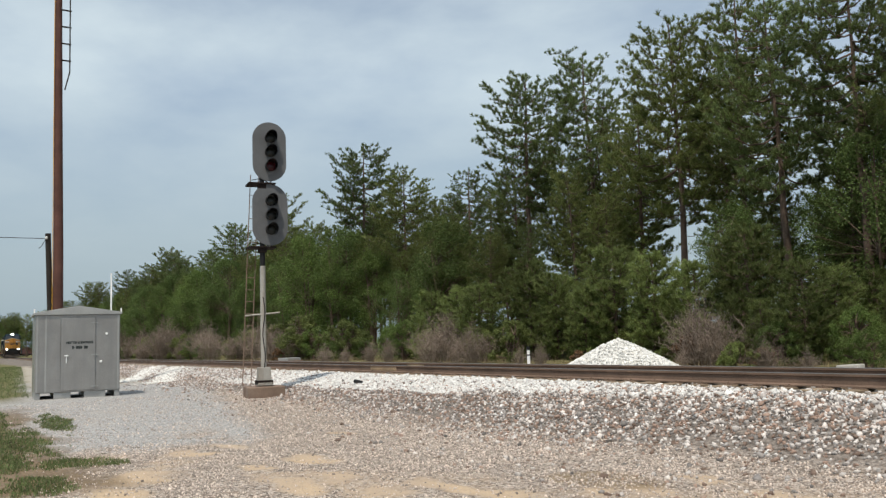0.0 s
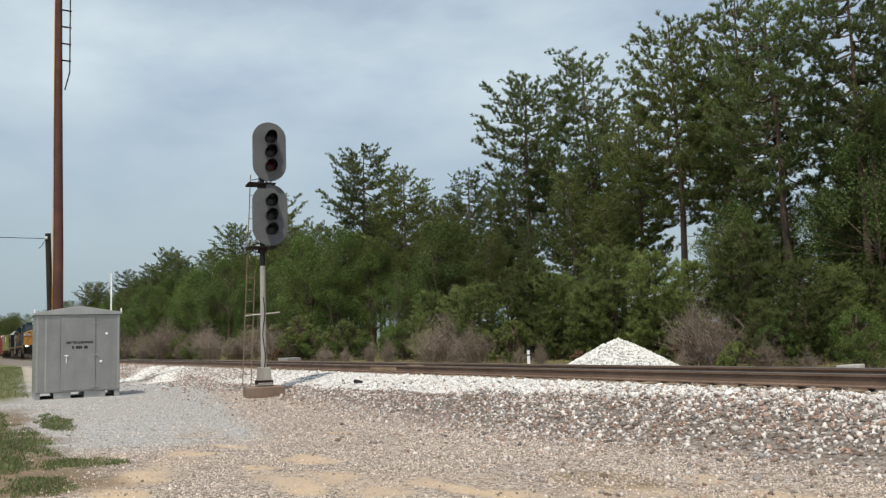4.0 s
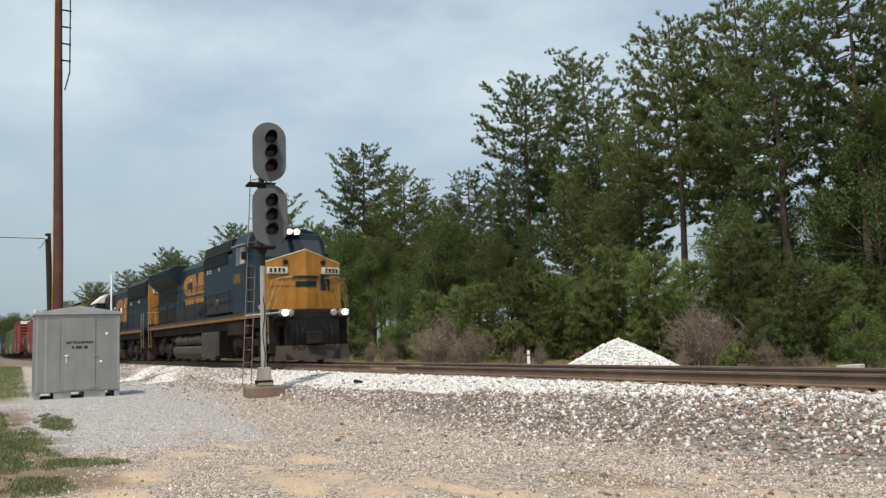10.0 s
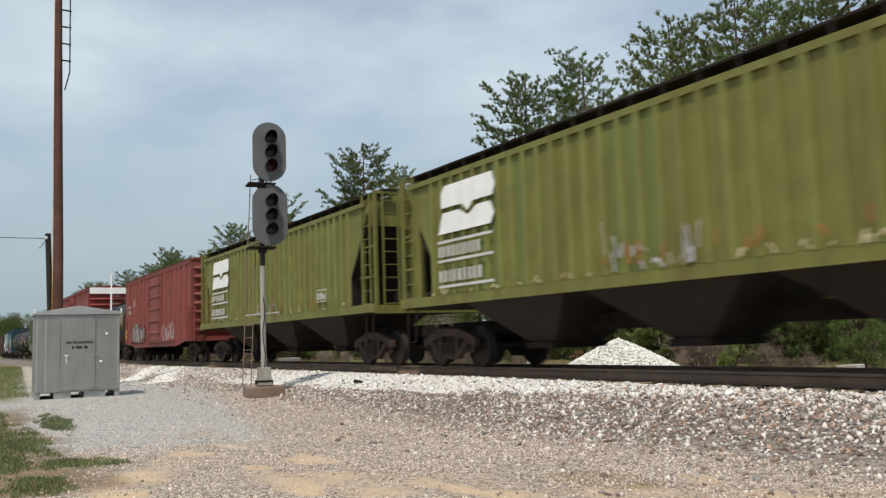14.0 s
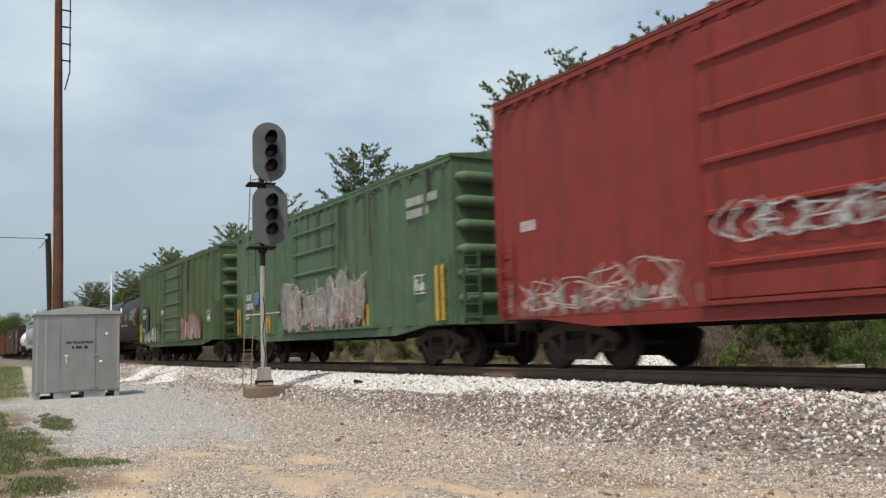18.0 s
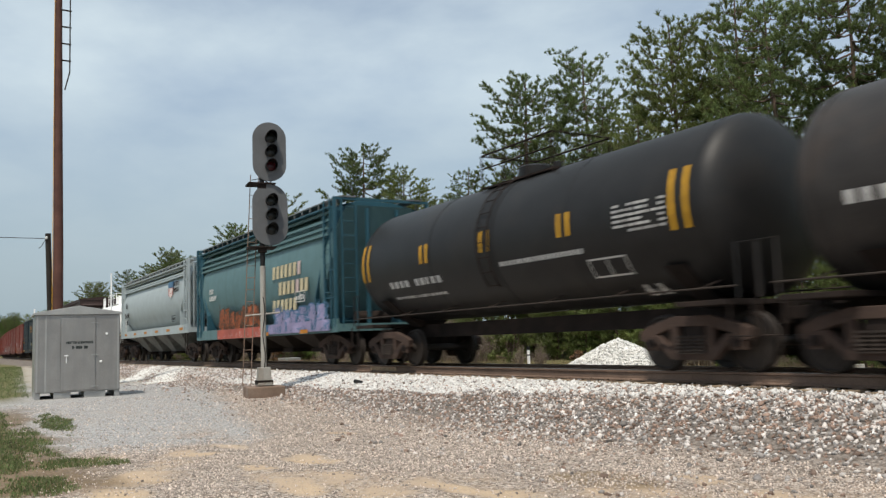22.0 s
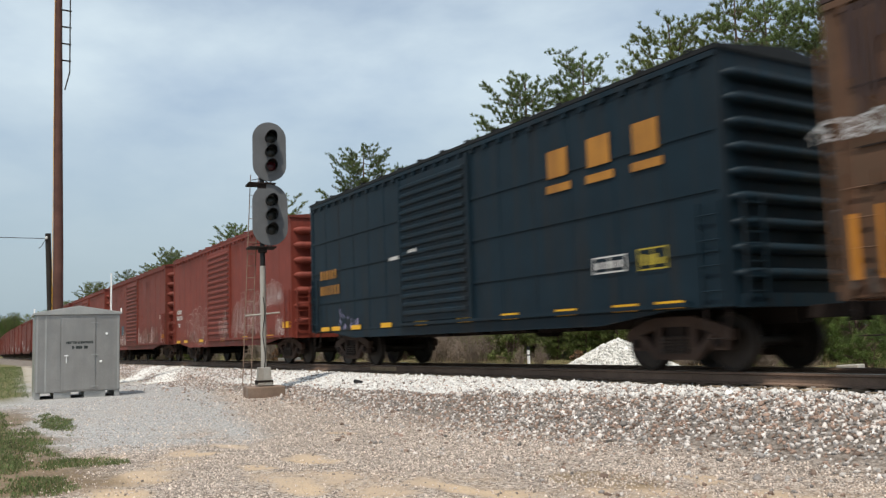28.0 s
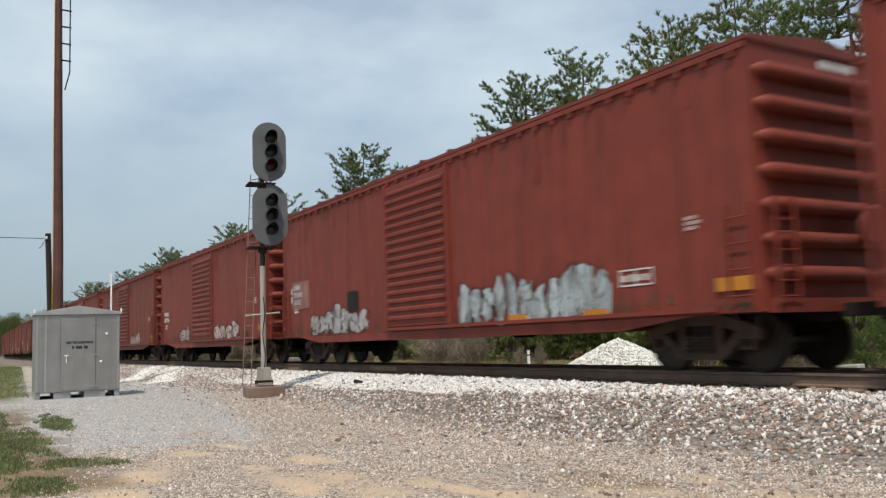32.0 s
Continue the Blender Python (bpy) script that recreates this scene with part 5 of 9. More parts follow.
def bars(t, y, x0, z0, size, rows, material, seed, name="marking", parent=None, gap=0.38):
    """Stencilled data that nobody can read: rows of plain bars. rows: how many signs in each row."""
    rg = random.Random(seed)
    for i, n in enumerate(rows):
        x, z, sh = x0, z0 - i * size * 1.45, Shape()
        for _ in range(n):
            w = size * (rg.uniform(0.30, 0.48) if size > 0.15 else rg.uniform(0.42, 0.72))
            sh.box(x, x + w, y - 0.003, y + 0.003, z, z + size)
            x += w + size * gap
            if size > 0.3:
                part(name, sh, material, parent or t)
                sh = Shape()
        if sh.v:
            part(name, sh, material, parent or t)


def frame_mark(t, y, x0, x1, z0, z1, material, seed):
    """A boxed data panel: outline and bars."""
    sh, w = Shape(), 0.025
    for a, b, c, d in ((x0, x1, z0, z0 + w), (x0, x1, z1 - w, z1), (x0, x0 + w, z0, z1), (x1 - w, x1, z0, z1), ((x0 + x1) / 2 - w / 2, (x0 + x1) / 2 + w / 2, z0, z1)):
        sh.box(a, b, y - 0.003, y + 0.003, c, d)
    panel = part("data_panel", sh, material, t)
    rg, sh = random.Random(seed), Shape()
    for i in range(4):
        xx = x0 + 0.07 + (x1 - x0 - 0.1) * i / 4
        sh.box(xx, xx + 0.09, y - 0.003, y + 0.003, z0 + 0.08, z0 + 0.08 + rg.uniform(0.1, max(0.12, z1 - z0 - 0.16)))
    return part("data_bars", sh, material, panel)


def ribbon(sh, pts, width, y):
    """A flat painted stroke in an upright plane."""
    o = len(sh.v)
    for i, (x, z) in enumerate(pts):
        a, b = pts[max(i - 1, 0)], pts[min(i + 1, len(pts) - 1)]
        dx, dz = b[0] - a[0], b[1] - a[1]
        ln = math.hypot(dx, dz) or 1
        sh.v += [(x - dz / ln * width / 2, y, z + dx / ln * width / 2), (x + dz / ln * width / 2, y, z - dx / ln * width / 2)]
    sh.f += [(o + 2 * i, o + 2 * i + 1, o + 2 * i + 3, o + 2 * i + 2) for i in range(len(pts) - 1)]


def rounded(pts, n=5):
    """Smooths a polyline."""
    out = []
    for i in range(len(pts) - 1):
        p0, p1, p2, p3 = pts[max(i - 1, 0)], pts[i], pts[i + 1], pts[min(i + 2, len(pts) - 1)]
        for k in range(n):
            t = k / n
            out.append(tuple(0.5 * (2 * p1[j] + (p2[j] - p0[j]) * t + (2 * p0[j] - 5 * p1[j] + 4 * p2[j] - p3[j]) * t * t + (3 * p1[j] - p0[j] - 3 * p2[j] + p3[j]) * t ** 3) for j in (0, 1)))
    return out + [pts[-1]]


def graffiti(t, y, x0, x1, z0, z1, material, seed, letters=5, width=0.05, fill=None, label="abstract sprayed graffiti"):
    """Sprayed scrawl without any word: looping strokes, over blobs of a fill colour."""
    rg, sh, blob = random.Random(seed), Shape(), Shape()
    step = (x1 - x0) / letters
    for k in range(letters):
        a, b = x0 + k * step - 0.08 * step, x0 + (k + 1) * step + 0.08 * step
        top = z0 + (z1 - z0) * (0.86 + 0.14 * math.sin(1.3 * k + seed))
        ring = []
        for i in range(13):
            an = 2 * math.pi * i / 12 + 0.3 * rg.random()
            rr = rg.uniform(0.62, 1.06)
            ring.append(((a + b) / 2 + (b - a) / 2 * rr * math.copysign(abs(math.cos(an)) ** 0.7, math.cos(an)), (z0 + top) / 2 + (top - z0) / 2 * rr * math.copysign(abs(math.sin(an)) ** 0.7, math.sin(an))))
        ring[-1] = ring[0]
        smooth_ring = rounded(ring, 4)
        if fill:
            o = len(blob.v)
            blob.v += [((a + b) / 2, y + 0.002 - 0.0004 * k, (z0 + top) / 2)] + [(p[0], y + 0.002 - 0.0004 * k, p[1]) for p in smooth_ring]
            blob.f += [(o, o + i + 1, o + i + 2) for i in range(len(smooth_ring) - 1)]
        ribbon(sh, smooth_ring, width * 0.7, y - 0.003)
        for _ in range(6 if fill else 4):
            u = rg.uniform(a, b)
            pts = [(u + rg.uniform(-0.4, 0.4) * (b - a), z0 + (top - z0) * f) for f in (rg.uniform(-0.04, 0.1), rg.uniform(0.25, 0.5), rg.uniform(0.45, 0.8), rg.uniform(0.8, 1.08))]
            ribbon(sh, rounded(pts, 5), width * rg.uniform(0.4, 0.9), y - 0.0045)
    if fill:
        tagged(part("graffiti_fill", blob, fill, t), "patch of sprayed paint", kind="stuff")
    tagged(part("graffiti", sh, material, t, label), label, kind="stuff")
    scratches(t, y - 0.005, x0, x1, z0, z0 + 0.8 * (z1 - z0), fill or material, seed + 900, 7, 0.05)


def loops(t, y, x0, x1, z0, z1, n, seed, width=0.015, label="thin white outline graffiti"):
    """Nested arches, rings and small starbursts sprayed in thin lines, without any word."""
    rg, sh = random.Random(seed), Shape()
    w = (x1 - x0) / n
    for k in range(n):
        c = x0 + (k + 0.5) * w + rg.uniform(-0.1, 0.1) * w
        top = z1 - (z1 - z0) * (0.36 * abs(k + 0.5 - 0.55 * n) / n + rg.uniform(0.0, 0.14))
        low = z0 + (z1 - z0) * rg.uniform(0.0, 0.16)
        lean = rg.uniform(-0.30, 0.35)
        for shrink in (1.0, rg.uniform(0.55, 0.8)):
            hw = 0.85 * w * shrink * rg.uniform(0.7, 1.2)
            zt = low + (top - low) * (0.35 + 0.65 * shrink)
            arch = [(c + hw * math.copysign(abs(math.cos(a)) ** 0.75, math.cos(a)) + lean * (zt - low) * math.sin(a), low + (zt - low) * max(0.0, math.sin(a)) ** 0.8) for a in [math.pi * (-0.02 + 1.04 * i / 9) for i in range(10)]]
            ribbon(sh, rounded(arch, 3), width * rg.uniform(0.8, 1.15), y - 0.001 * (k % 3))
        if rg.random() < 0.7:
            rr, cz = rg.uniform(0.25, 0.42) * w, low + (top - low) * rg.uniform(0.15, 0.45)
            ring = [(c + rr * math.cos(a), cz + 1.3 * rr * math.sin(a)) for a in [0.6283 * i for i in range(11)]]
            ribbon(sh, rounded(ring, 3), width * 0.9, y - 0.004)
        for _ in range(2):
            u = c + rg.uniform(-0.5, 0.5) * w
            tail = [(u + rg.uniform(-0.15, 0.15), low + (top - low) * f) for f in (-0.08, 0.2, 0.45, rg.uniform(0.6, 0.9))]
            ribbon(sh, rounded(tail, 4), width * 0.8, y - 0.005)
        if k % 2:
            bx, bz = c + rg.uniform(-0.3, 0.3) * w, low + (top - low) * rg.uniform(0.2, 0.5)
            for i in range(4):
                a, q = 0.785 * i + rg.uniform(-0.2, 0.2), rg.uniform(0.09, 0.15)
                ribbon(sh, [(bx - q * math.cos(a), bz - q * math.sin(a)), (bx + q * math.cos(a), bz + q * math.sin(a))], width * 0.9, y - 0.006)
    tagged(part("graffiti", sh, M_SPRAYPINK, t, label), label, kind="stuff")


def scratches(t, y, x0, x1, z0, z1, material, seed, per=12, width=0.05, label="streaky remains of sprayed paint", hang=False):
    """Weathered spray paint: crowded upright strokes of uneven height, faded towards their ends."""
    rg, sh = random.Random(seed), Shape()
    ph = rg.uniform(0, 6)
    for k in range(int((x1 - x0) * per)):
        x = rg.uniform(x0, x1)
        env = 0.55 + 0.45 * math.sin(2.3 * x + ph) * math.sin(0.9 * x + 2 * ph)
        a = z0 + (z1 - z0) * 0.35 * rg.random() ** 2
        b = a + (z1 - z0) * env * rg.uniform(0.25, 0.95)
        w = width * rg.uniform(0.3, 1.3)
        sl = 0.0 if hang else rg.uniform(-0.12, 0.12)
        b = min(b, z1)
        if hang:
            a, b = z1 - (b - a), z1
        ribbon(sh, [(x, a), (x + sl * 0.5 + rg.uniform(-0.03, 0.03), (a + b) / 2), (x + sl, min(b, z1))], w, y - 0.0002 * (k % 9))
    tagged(part("spray_patch", sh, material, t, label), label, kind="stuff")


# ---------------------------------------------------------------- boxcars


def boxcar(label, length, paint, height=4.74, sill=0.98, sides="smooth", door="louvred", door_w=2.5, door_x=0.0, end_cap=None, roof=None, ladder_paint=None, end_ribs=8, spin=True, door_paint=None, fine=True):
    """A closed goods wagon of the given coupled length; near side towards -y."""
    t = thing("boxcar", label, "boxcar", group="cars of the goods train")
    L, w, H = (length - 1.75) / 2, 1.60, height
    lp = ladder_paint or paint
    body = Shape().box(-L, L, -w, w, sill, H)
    part("body", body, paint, t, bevel=0.012)
    # roof with raised cross ribs and a drip edge
    rf = Shape().prism([(-w - 0.05, H + 0.002), (w + 0.05, H + 0.002), (w + 0.05, H + 0.07), (0, H + 0.24), (-w - 0.05, H + 0.07)], -L - 0.04, L + 0.04)
    rf = part("roof", rf, roof or paint, t, "ribbed sheet roof")
    n = 15
    for k in range(n):
        x = -L + 2 * L * (k + 0.5) / n
        part("roof_rib", Shape().prism([(-w - 0.06, H + 0.06), (0, H + 0.23), (w + 0.06, H + 0.06), (w + 0.06, H + 0.12), (0, H + 0.29), (-w - 0.06, H + 0.12)], x - 0.05, x + 0.05), roof or paint, rf)
    for sgn in (-1, 1):
        eave = Shape().box(-L, L, sgn * (w + 0.02) - 0.025, sgn * (w + 0.02) + 0.025, H - 0.10, H - 0.012)
        k = -L + 0.25
        while fine and sgn < 0 and k < L:
            eave.box(k, k + 0.09, -w - 0.055, -w, H - 0.20, H - 0.10)
            k += 0.52
        part("top_chord", eave, paint, t)
        part("side_sill", Shape().prism([(-L + 1.2, sill), (L - 1.2, sill), (L - 2.9, sill - 0.20), (-L + 2.9, sill - 0.20)], sgn * (w - 0.02) - 0.03, sgn * (w - 0.02) + 0.03, "y"), paint, t)
        # corner posts
        for e in (-1, 1):
            part("corner_post", Shape().box(e * (L - 0.06) - 0.07, e * (L - 0.06) + 0.07, sgn * w - 0.025, sgn * w + 0.025, sill, H - 0.1), paint, t)
    # side posts or welded seams
    d0, d1 = door_x - door_w / 2, door_x + door_w / 2
    xs = [(-L + 0.1) + (d0 + L - 0.1) * i / 6 for i in range(1, 6)] + [d1 + (L - 0.1 - d1) * i / 6 for i in range(1, 6)]
    if sides == "posts":
        for x in xs:
            part("side_post", Shape().prism([(x - 0.07, -w - 0.085), (x + 0.07, -w - 0.085), (x + 0.12, -w + 0.01), (x - 0.12, -w + 0.01)], sill + 0.02, H - 0.12, "z"), paint, t)
    else:
        for x in xs:
            part("seam", Shape().box(x - 0.025, x + 0.025, -w - 0.006, -w + 0.004, sill + 0.02, H - 0.12), paint, t)
    if sides == "panels":
        for z in (sill + 0.85, sill + 1.75, sill + 2.65):
            for a, b in ((-L + 0.1, d0), (d1, L - 0.1)):
                part("side_rail", Shape().box(a, b, -w - 0.022, -w, z - 0.03, z + 0.03), paint, t)
    # doors
    for sgn in (-1, 1):
        y = sgn * w
        dr = part("door", Shape().box(d0, d1, min(y, y + sgn * 0.05), max(y, y + sgn * 0.05), sill + 0.12, H - 0.22), door_paint or paint, t, "sliding door", bevel=0.008)
        if sgn < 0:
            rib = Shape()
            m = 16 if door == "louvred" else 5
            for k in range(m):
                z = sill + 0.22 + (H - sill - 0.55) * (k + 0.5) / m
                hh = (0.072 if door == "louvred" else 0.06)
                rib.prism([(y - 0.045, z - hh), (y - 0.10, z - hh * 0.4), (y - 0.10, z + hh * 0.4), (y - 0.045, z + hh)], d0 + 0.10, d1 - 0.10)
            part("door_ribs", rib, door_paint or paint, dr, "pressed horizontal ribs")
            part("door_post", Shape().box(d0 - 0.07, d0 + 0.02, y - 0.075, y, sill + 0.05, H - 0.15), paint, t)
            part("door_post", Shape().box(d1 - 0.02, d1 + 0.07, y - 0.075, y, sill + 0.05, H - 0.15), paint, t)
            part("door_track", Shape().box(d0 - 0.1, L - 0.8 if door == "louvred" else d1 + 2.4, y - 0.09, y, sill + 0.03, sill + 0.10), paint, t)
            if door != "louvred":
                for xx in (d0 + 0.35, d1 - 0.35):
                    part("lock_rod", Shape().tube([(xx, y - 0.085, sill + 0.2), (xx, y - 0.085, H - 0.3)], 0.022, 6), door_paint or paint, dr)
    # pressed ends
    for e in (-1, 1):
        for k in range(end_ribs):
            z = sill + 0.28 + (H - sill - 0.45) * (k + 0.5) / end_ribs
            h = (H - sill - 0.45) / end_ribs * 0.25
            ys = (-w + 0.07, -w + 0.16, -w + 0.30, w - 0.30, w - 0.16, w - 0.07)
            rib, m = Shape(), 8
            for yy, q in zip(ys, (0.0, 0.62, 1.0, 1.0, 0.62, 0.0)):
                rib.v += [(e * (L - 0.004 + 0.17 * q * math.sin(math.pi * i / m) ** 0.6), yy, z + h * (0.25 + 0.75 * q) * -math.cos(math.pi * i / m)) for i in range(m + 1)]
            rib.f += [(c * (m + 1) + i, c * (m + 1) + i + 1, (c + 1) * (m + 1) + i + 1, (c + 1) * (m + 1) + i) for c in range(5) for i in range(m)]
            part("end_rib", rib, paint, t, smooth=True)
        if end_cap:
            part("end_cap", Shape().box(e * (L + 0.16) - 0.02, e * (L + 0.16) + 0.02, -w + 0.03, w - 0.03, H - 0.42, H + 0.05), end_cap, t, "white end panel")
        ladder(t, e * (L + 0.20), -w + 0.30, sill + 0.1, H - 0.5 if e < 0 else sill + 1.6, 0.42, False, lp, 7)
        part("end_sill", Shape().box(e * L - 0.02 if e > 0 else e * L - 0.16, e * L + 0.16 if e > 0 else e * L + 0.02, -1.5, 1.5, sill - 0.02, sill + 0.18), M_UNDER if not fine else paint, t)
    ladder(t, L - 0.32, -w - 0.06, sill + 0.05, sill + 1.55, 0.42, True, lp, 4)
    ladder(t, -L + 0.32, -w - 0.06, sill + 0.05, sill + 1.55, 0.42, True, lp, 4)
    for e in (-1, 1):
        part("step", Shape().tube([(e * (L - 0.55), -w + 0.02, sill), (e * (L - 0.52), -w - 0.02, 0.52), (e * (L - 0.14), -w - 0.02, 0.52), (e * (L - 0.11), -w + 0.02, sill)], 0.014, 6), M_UNDER, t, "stirrup step")
    part("brake_wheel", Shape().lathe([(L + 0.24, 0.24), (L + 0.27, 0.27), (L + 0.30, 0.24)], 16, "x", (0, 0.55, sill + 1.2)), lp, t)
    part("centre_sill", Shape().box(-L, L, -0.16, 0.16, 0.72, sill + 0.002), M_UNDER, t)
    for x in (-2.2, -0.6, 1.3, 2.8):
        part("cross_bearer", Shape().prism([(-1.5, sill), (1.5, sill), (0.2, 0.74), (-0.2, 0.74)], x - 0.04, x + 0.04), M_UNDER, t)
    part("brake_cylinder", Shape().lathe([(0.2, 0.12), (0.22, 0.17), (0.9, 0.17), (0.93, 0.1)], 14, "x", (0, 0.75, 0.80)), M_UNDER, t, smooth=True)
    for e in (-1, 1):
        truck(t, e * (L - 1.65), spin)
    ends(t, length / 2)
    return t, L, -w, sill, H


def block_logo(t, y, x0, z0, size, material, gap=1.28, n=3):
    """A three-block emblem drawn as plain shapes over short bars."""
    for k in range(n):
        x = x0 + k * size * gap
        sh = Shape()
        sh.box(x + size * 0.06, x + size * 0.68, y - 0.003, y + 0.003, z0 + size * 0.30, z0 + size * 0.86)
        part("emblem_block", sh, material, t)
        part("emblem_bar", Shape().box(x, x + size * 0.76, y - 0.003, y + 0.003, z0, z0 + size * 0.16), material, t)


# ---------------------------------------------------------------- tank cars


def tank_car(label, length, paint, radius=1.42, centre=2.52, lower=None, dome_rail=False, stripes=M_YELLOW, marks=M_MARK, seed=1, spin=True, panel=M_DIRTYYELLOW, stripe_x=(-3.3, -1.4, 0.75, 2.6), panel_x=(-2.5, -1.8), ends_x=(-5.2, 5.0),
             number=(-5.3, -3.4, -0.26, -0.06), rows=(-0.44, -0.55, -0.66), grid=(3.75, 4.75, -0.20, 0.45), line=(1.2, 2.9, -0.42), panel_z=(-0.62, -0.26), short=1.25, platform=(-1.5, 1.5)):
    t = thing("tank_car", label, "tank car", group="cars of the goods train")
    L, R, zc = (length - short) / 2, radius, centre
    dome = [(-L + 0.55 * (1 - math.cos(a)), R * math.sin(a)) for a in [math.pi / 2 * k / 8 for k in range(9)]]
    prof = dome + [(-a, r) for a, r in reversed(dome)]
    part("tank", Shape().lathe([(a, max(r, 0.01)) for a, r in prof], 48, "x", (0, 0, zc)), paint, t, "long cylindrical tank", smooth=True)
    for x in (-L + 0.62, -L * 0.36, L * 0.05, L * 0.42, L - 0.62):
        part("weld_band", Shape().lathe([(x - 0.035, R - 0.01), (x - 0.03, R + 0.008), (x + 0.03, R + 0.008), (x + 0.035, R - 0.01)], 48, "x", (0, 0, zc)), paint, t, smooth=True)
    if lower:
        sh, n = Shape(), 20
        for x in (-L + 0.30, L - 0.30):
            for k in range(n + 1):
                a = radians(211 + 118 * k / n)
                sh.v.append((x, (R + 0.012) * math.cos(a), zc + (R + 0.012) * math.sin(a)))
        sh.f += [(k, k + 1, n + 2 + k, n + 1 + k) for k in range(n)]
        part("belly_paint", sh, lower, t, "black painted belly", smooth=True)
    # cradle, centre sill and running boards
    part("centre_sill", Shape().box(-length / 2 + 0.5, length / 2 - 0.5, -0.17, 0.17, 0.72, 1.06), M_UNDER, t)
    for e in (-1, 1):
        part("saddle", Shape().prism([(-1.25, zc - 0.95), (-0.95, zc - 1.20), (-0.3, 1.0), (0.3, 1.0), (0.95, zc - 1.20), (1.25, zc - 0.95), (0.7, zc - 1.26), (0, zc - 1.42), (-0.7, zc - 1.26)], e * (L - 1.3) - 0.22, e * (L - 1.3) + 0.22), M_UNDER, t)
        part("end_platform", Shape().box(e * (length / 2 - 0.95) - 0.62, e * (length / 2 - 0.95) + 0.42, -1.45, 1.45, 1.02, 1.10), M_UNDER, t, bevel=0.01)
        for yy in (-1.38, 1.38):
            part("hand_rail", Shape().tube([(e * (L + 0.05), yy, 1.1), (e * (L + 0.05), yy, 1.92), (e * (L + 0.42), yy * 0.97, 1.92), (e * (L + 0.42), yy * 0.97, 1.1)], 0.02, 6), M_MARK if lower else paint, t)
        part("step", Shape().tube([(e * (L + 0.35), -1.45, 1.05), (e * (L + 0.33), -1.47, 0.55), (e * (L - 0.05), -1.47, 0.55), (e * (L - 0.07), -1.45, 1.05)], 0.018, 6), M_UNDER, t)
        truck(t, e * (L - 1.15), spin)
    for yy in (-1.46, 1.46):
        part("side_rail", Shape().tube([(-L - 0.1, yy, 1.28), (L + 0.1, yy, 1.28)], 0.016, 6), M_TANKGREY, t, "long thin safety rail")
        for k in range(7):
            x = -L + 0.6 + (2 * L - 1.2) * k / 6
            part("rail_bracket", Shape().tube([(x, yy, 1.28), (x, yy * 0.66, 1.42)], 0.015, 5), M_UNDER, t)
    # dome platform
    part("manway", Shape().lathe([(zc + R - 0.05, 0.40), (zc + R + (0.48 if lower else 0.22), 0.40), (zc + R + (0.51 if lower else 0.25), 0.36), (zc + R + (0.54 if lower else 0.30), 0.15)], 20, "z"), lower and M_WHITE or paint, t, "manway dome", smooth=True)
    part("valve", Shape().lathe([(zc + R - 0.02, 0.10), (zc + R + 0.2, 0.10), (zc + R + 0.22, 0.05)], 12, "z", (0.8, 0, 0)), paint, t)
    q0, q1 = platform
    part("walkway", Shape().box(q0, q1, -0.75, -0.45, zc + R - 0.14, zc + R - 0.10).box(q0, q1, 0.45, 0.75, zc + R - 0.14, zc + R - 0.10), M_UNDER if not lower else M_GALVD, t)
    rail = M_WHITE if lower else M_UNDER
    hgt = 0.62 if dome_rail else 0.30
    for yy in (-0.78, 0.78):
        part("platform_rail", Shape().tube([(q0, yy, zc + R - 0.2), (q0, yy, zc + R + hgt), (q1, yy, zc + R + hgt), (q1, yy, zc + R - 0.2)], 0.022, 6), rail, t)
        if dome_rail:
            part("platform_rail", Shape().tube([(q0, yy, zc + R + hgt * 0.5), (q1, yy, zc + R + hgt * 0.5)], 0.016, 6), rail, t)
            for x in (q0 + (q1 - q0) / 3, q1 - (q1 - q0) / 3):
                part("rail_post", Shape().tube([(x, yy, zc + R - 0.2), (x, yy, zc + R + hgt)], 0.018, 6), rail, t)
    for x in (q0, q1):
        part("platform_rail", Shape().tube([(x, -0.78, zc + R + hgt), (x, 0.78, zc + R + hgt)], 0.022, 6), rail, t)
    # side ladder following the shell
    for k in (-0.2, 0.2):
        part("ladder_stile", Shape().tube([(k, -(R + 0.05) * math.cos(radians(a)), zc + (R + 0.05) * math.sin(radians(a))) for a in range(-38, 66, 8)], 0.018, 5), M_UNDER if not lower else M_WHITE, t)
    for a in range(-36, 64, 12):
        part("rung", Shape().tube([(-0.2, -(R + 0.05) * math.cos(radians(a)), zc + (R + 0.05) * math.sin(radians(a))), (0.2, -(R + 0.05) * math.cos(radians(a)), zc + (R + 0.05) * math.sin(radians(a)))], 0.012, 5), M_UNDER if not lower else M_WHITE, t)

    def on_shell(x0, x1, z0, z1, material, name="reflector"):
        """A painted patch that follows the round shell."""
        sh, n = Shape(), 4
        for i in range(n + 1):
            z = z0 + (z1 - z0) * i / n
            a = math.asin(max(-1, min(1, (z - zc) / R)))
            for x in (x0, x1):
                sh.v.append((x, -(R + 0.014) * math.cos(a), zc + (R + 0.014) * math.sin(a)))
        sh.f += [(2 * i, 2 * i + 1, 2 * i + 3, 2 * i + 2) for i in range(n)]
        return part(name, sh, material, t)

    rg = random.Random(seed)
    for x in stripe_x:
        for dx in (0.0, 0.26):
            on_shell(x + dx - 0.13, x + dx - 0.05, zc - 0.20, zc + 0.24, stripes)
    for x in ends_x:
        for dx in (0.0, 0.30):
            on_shell(x + dx - 0.2, x + dx - 0.12, zc - 0.42, zc + 0.55, stripes)
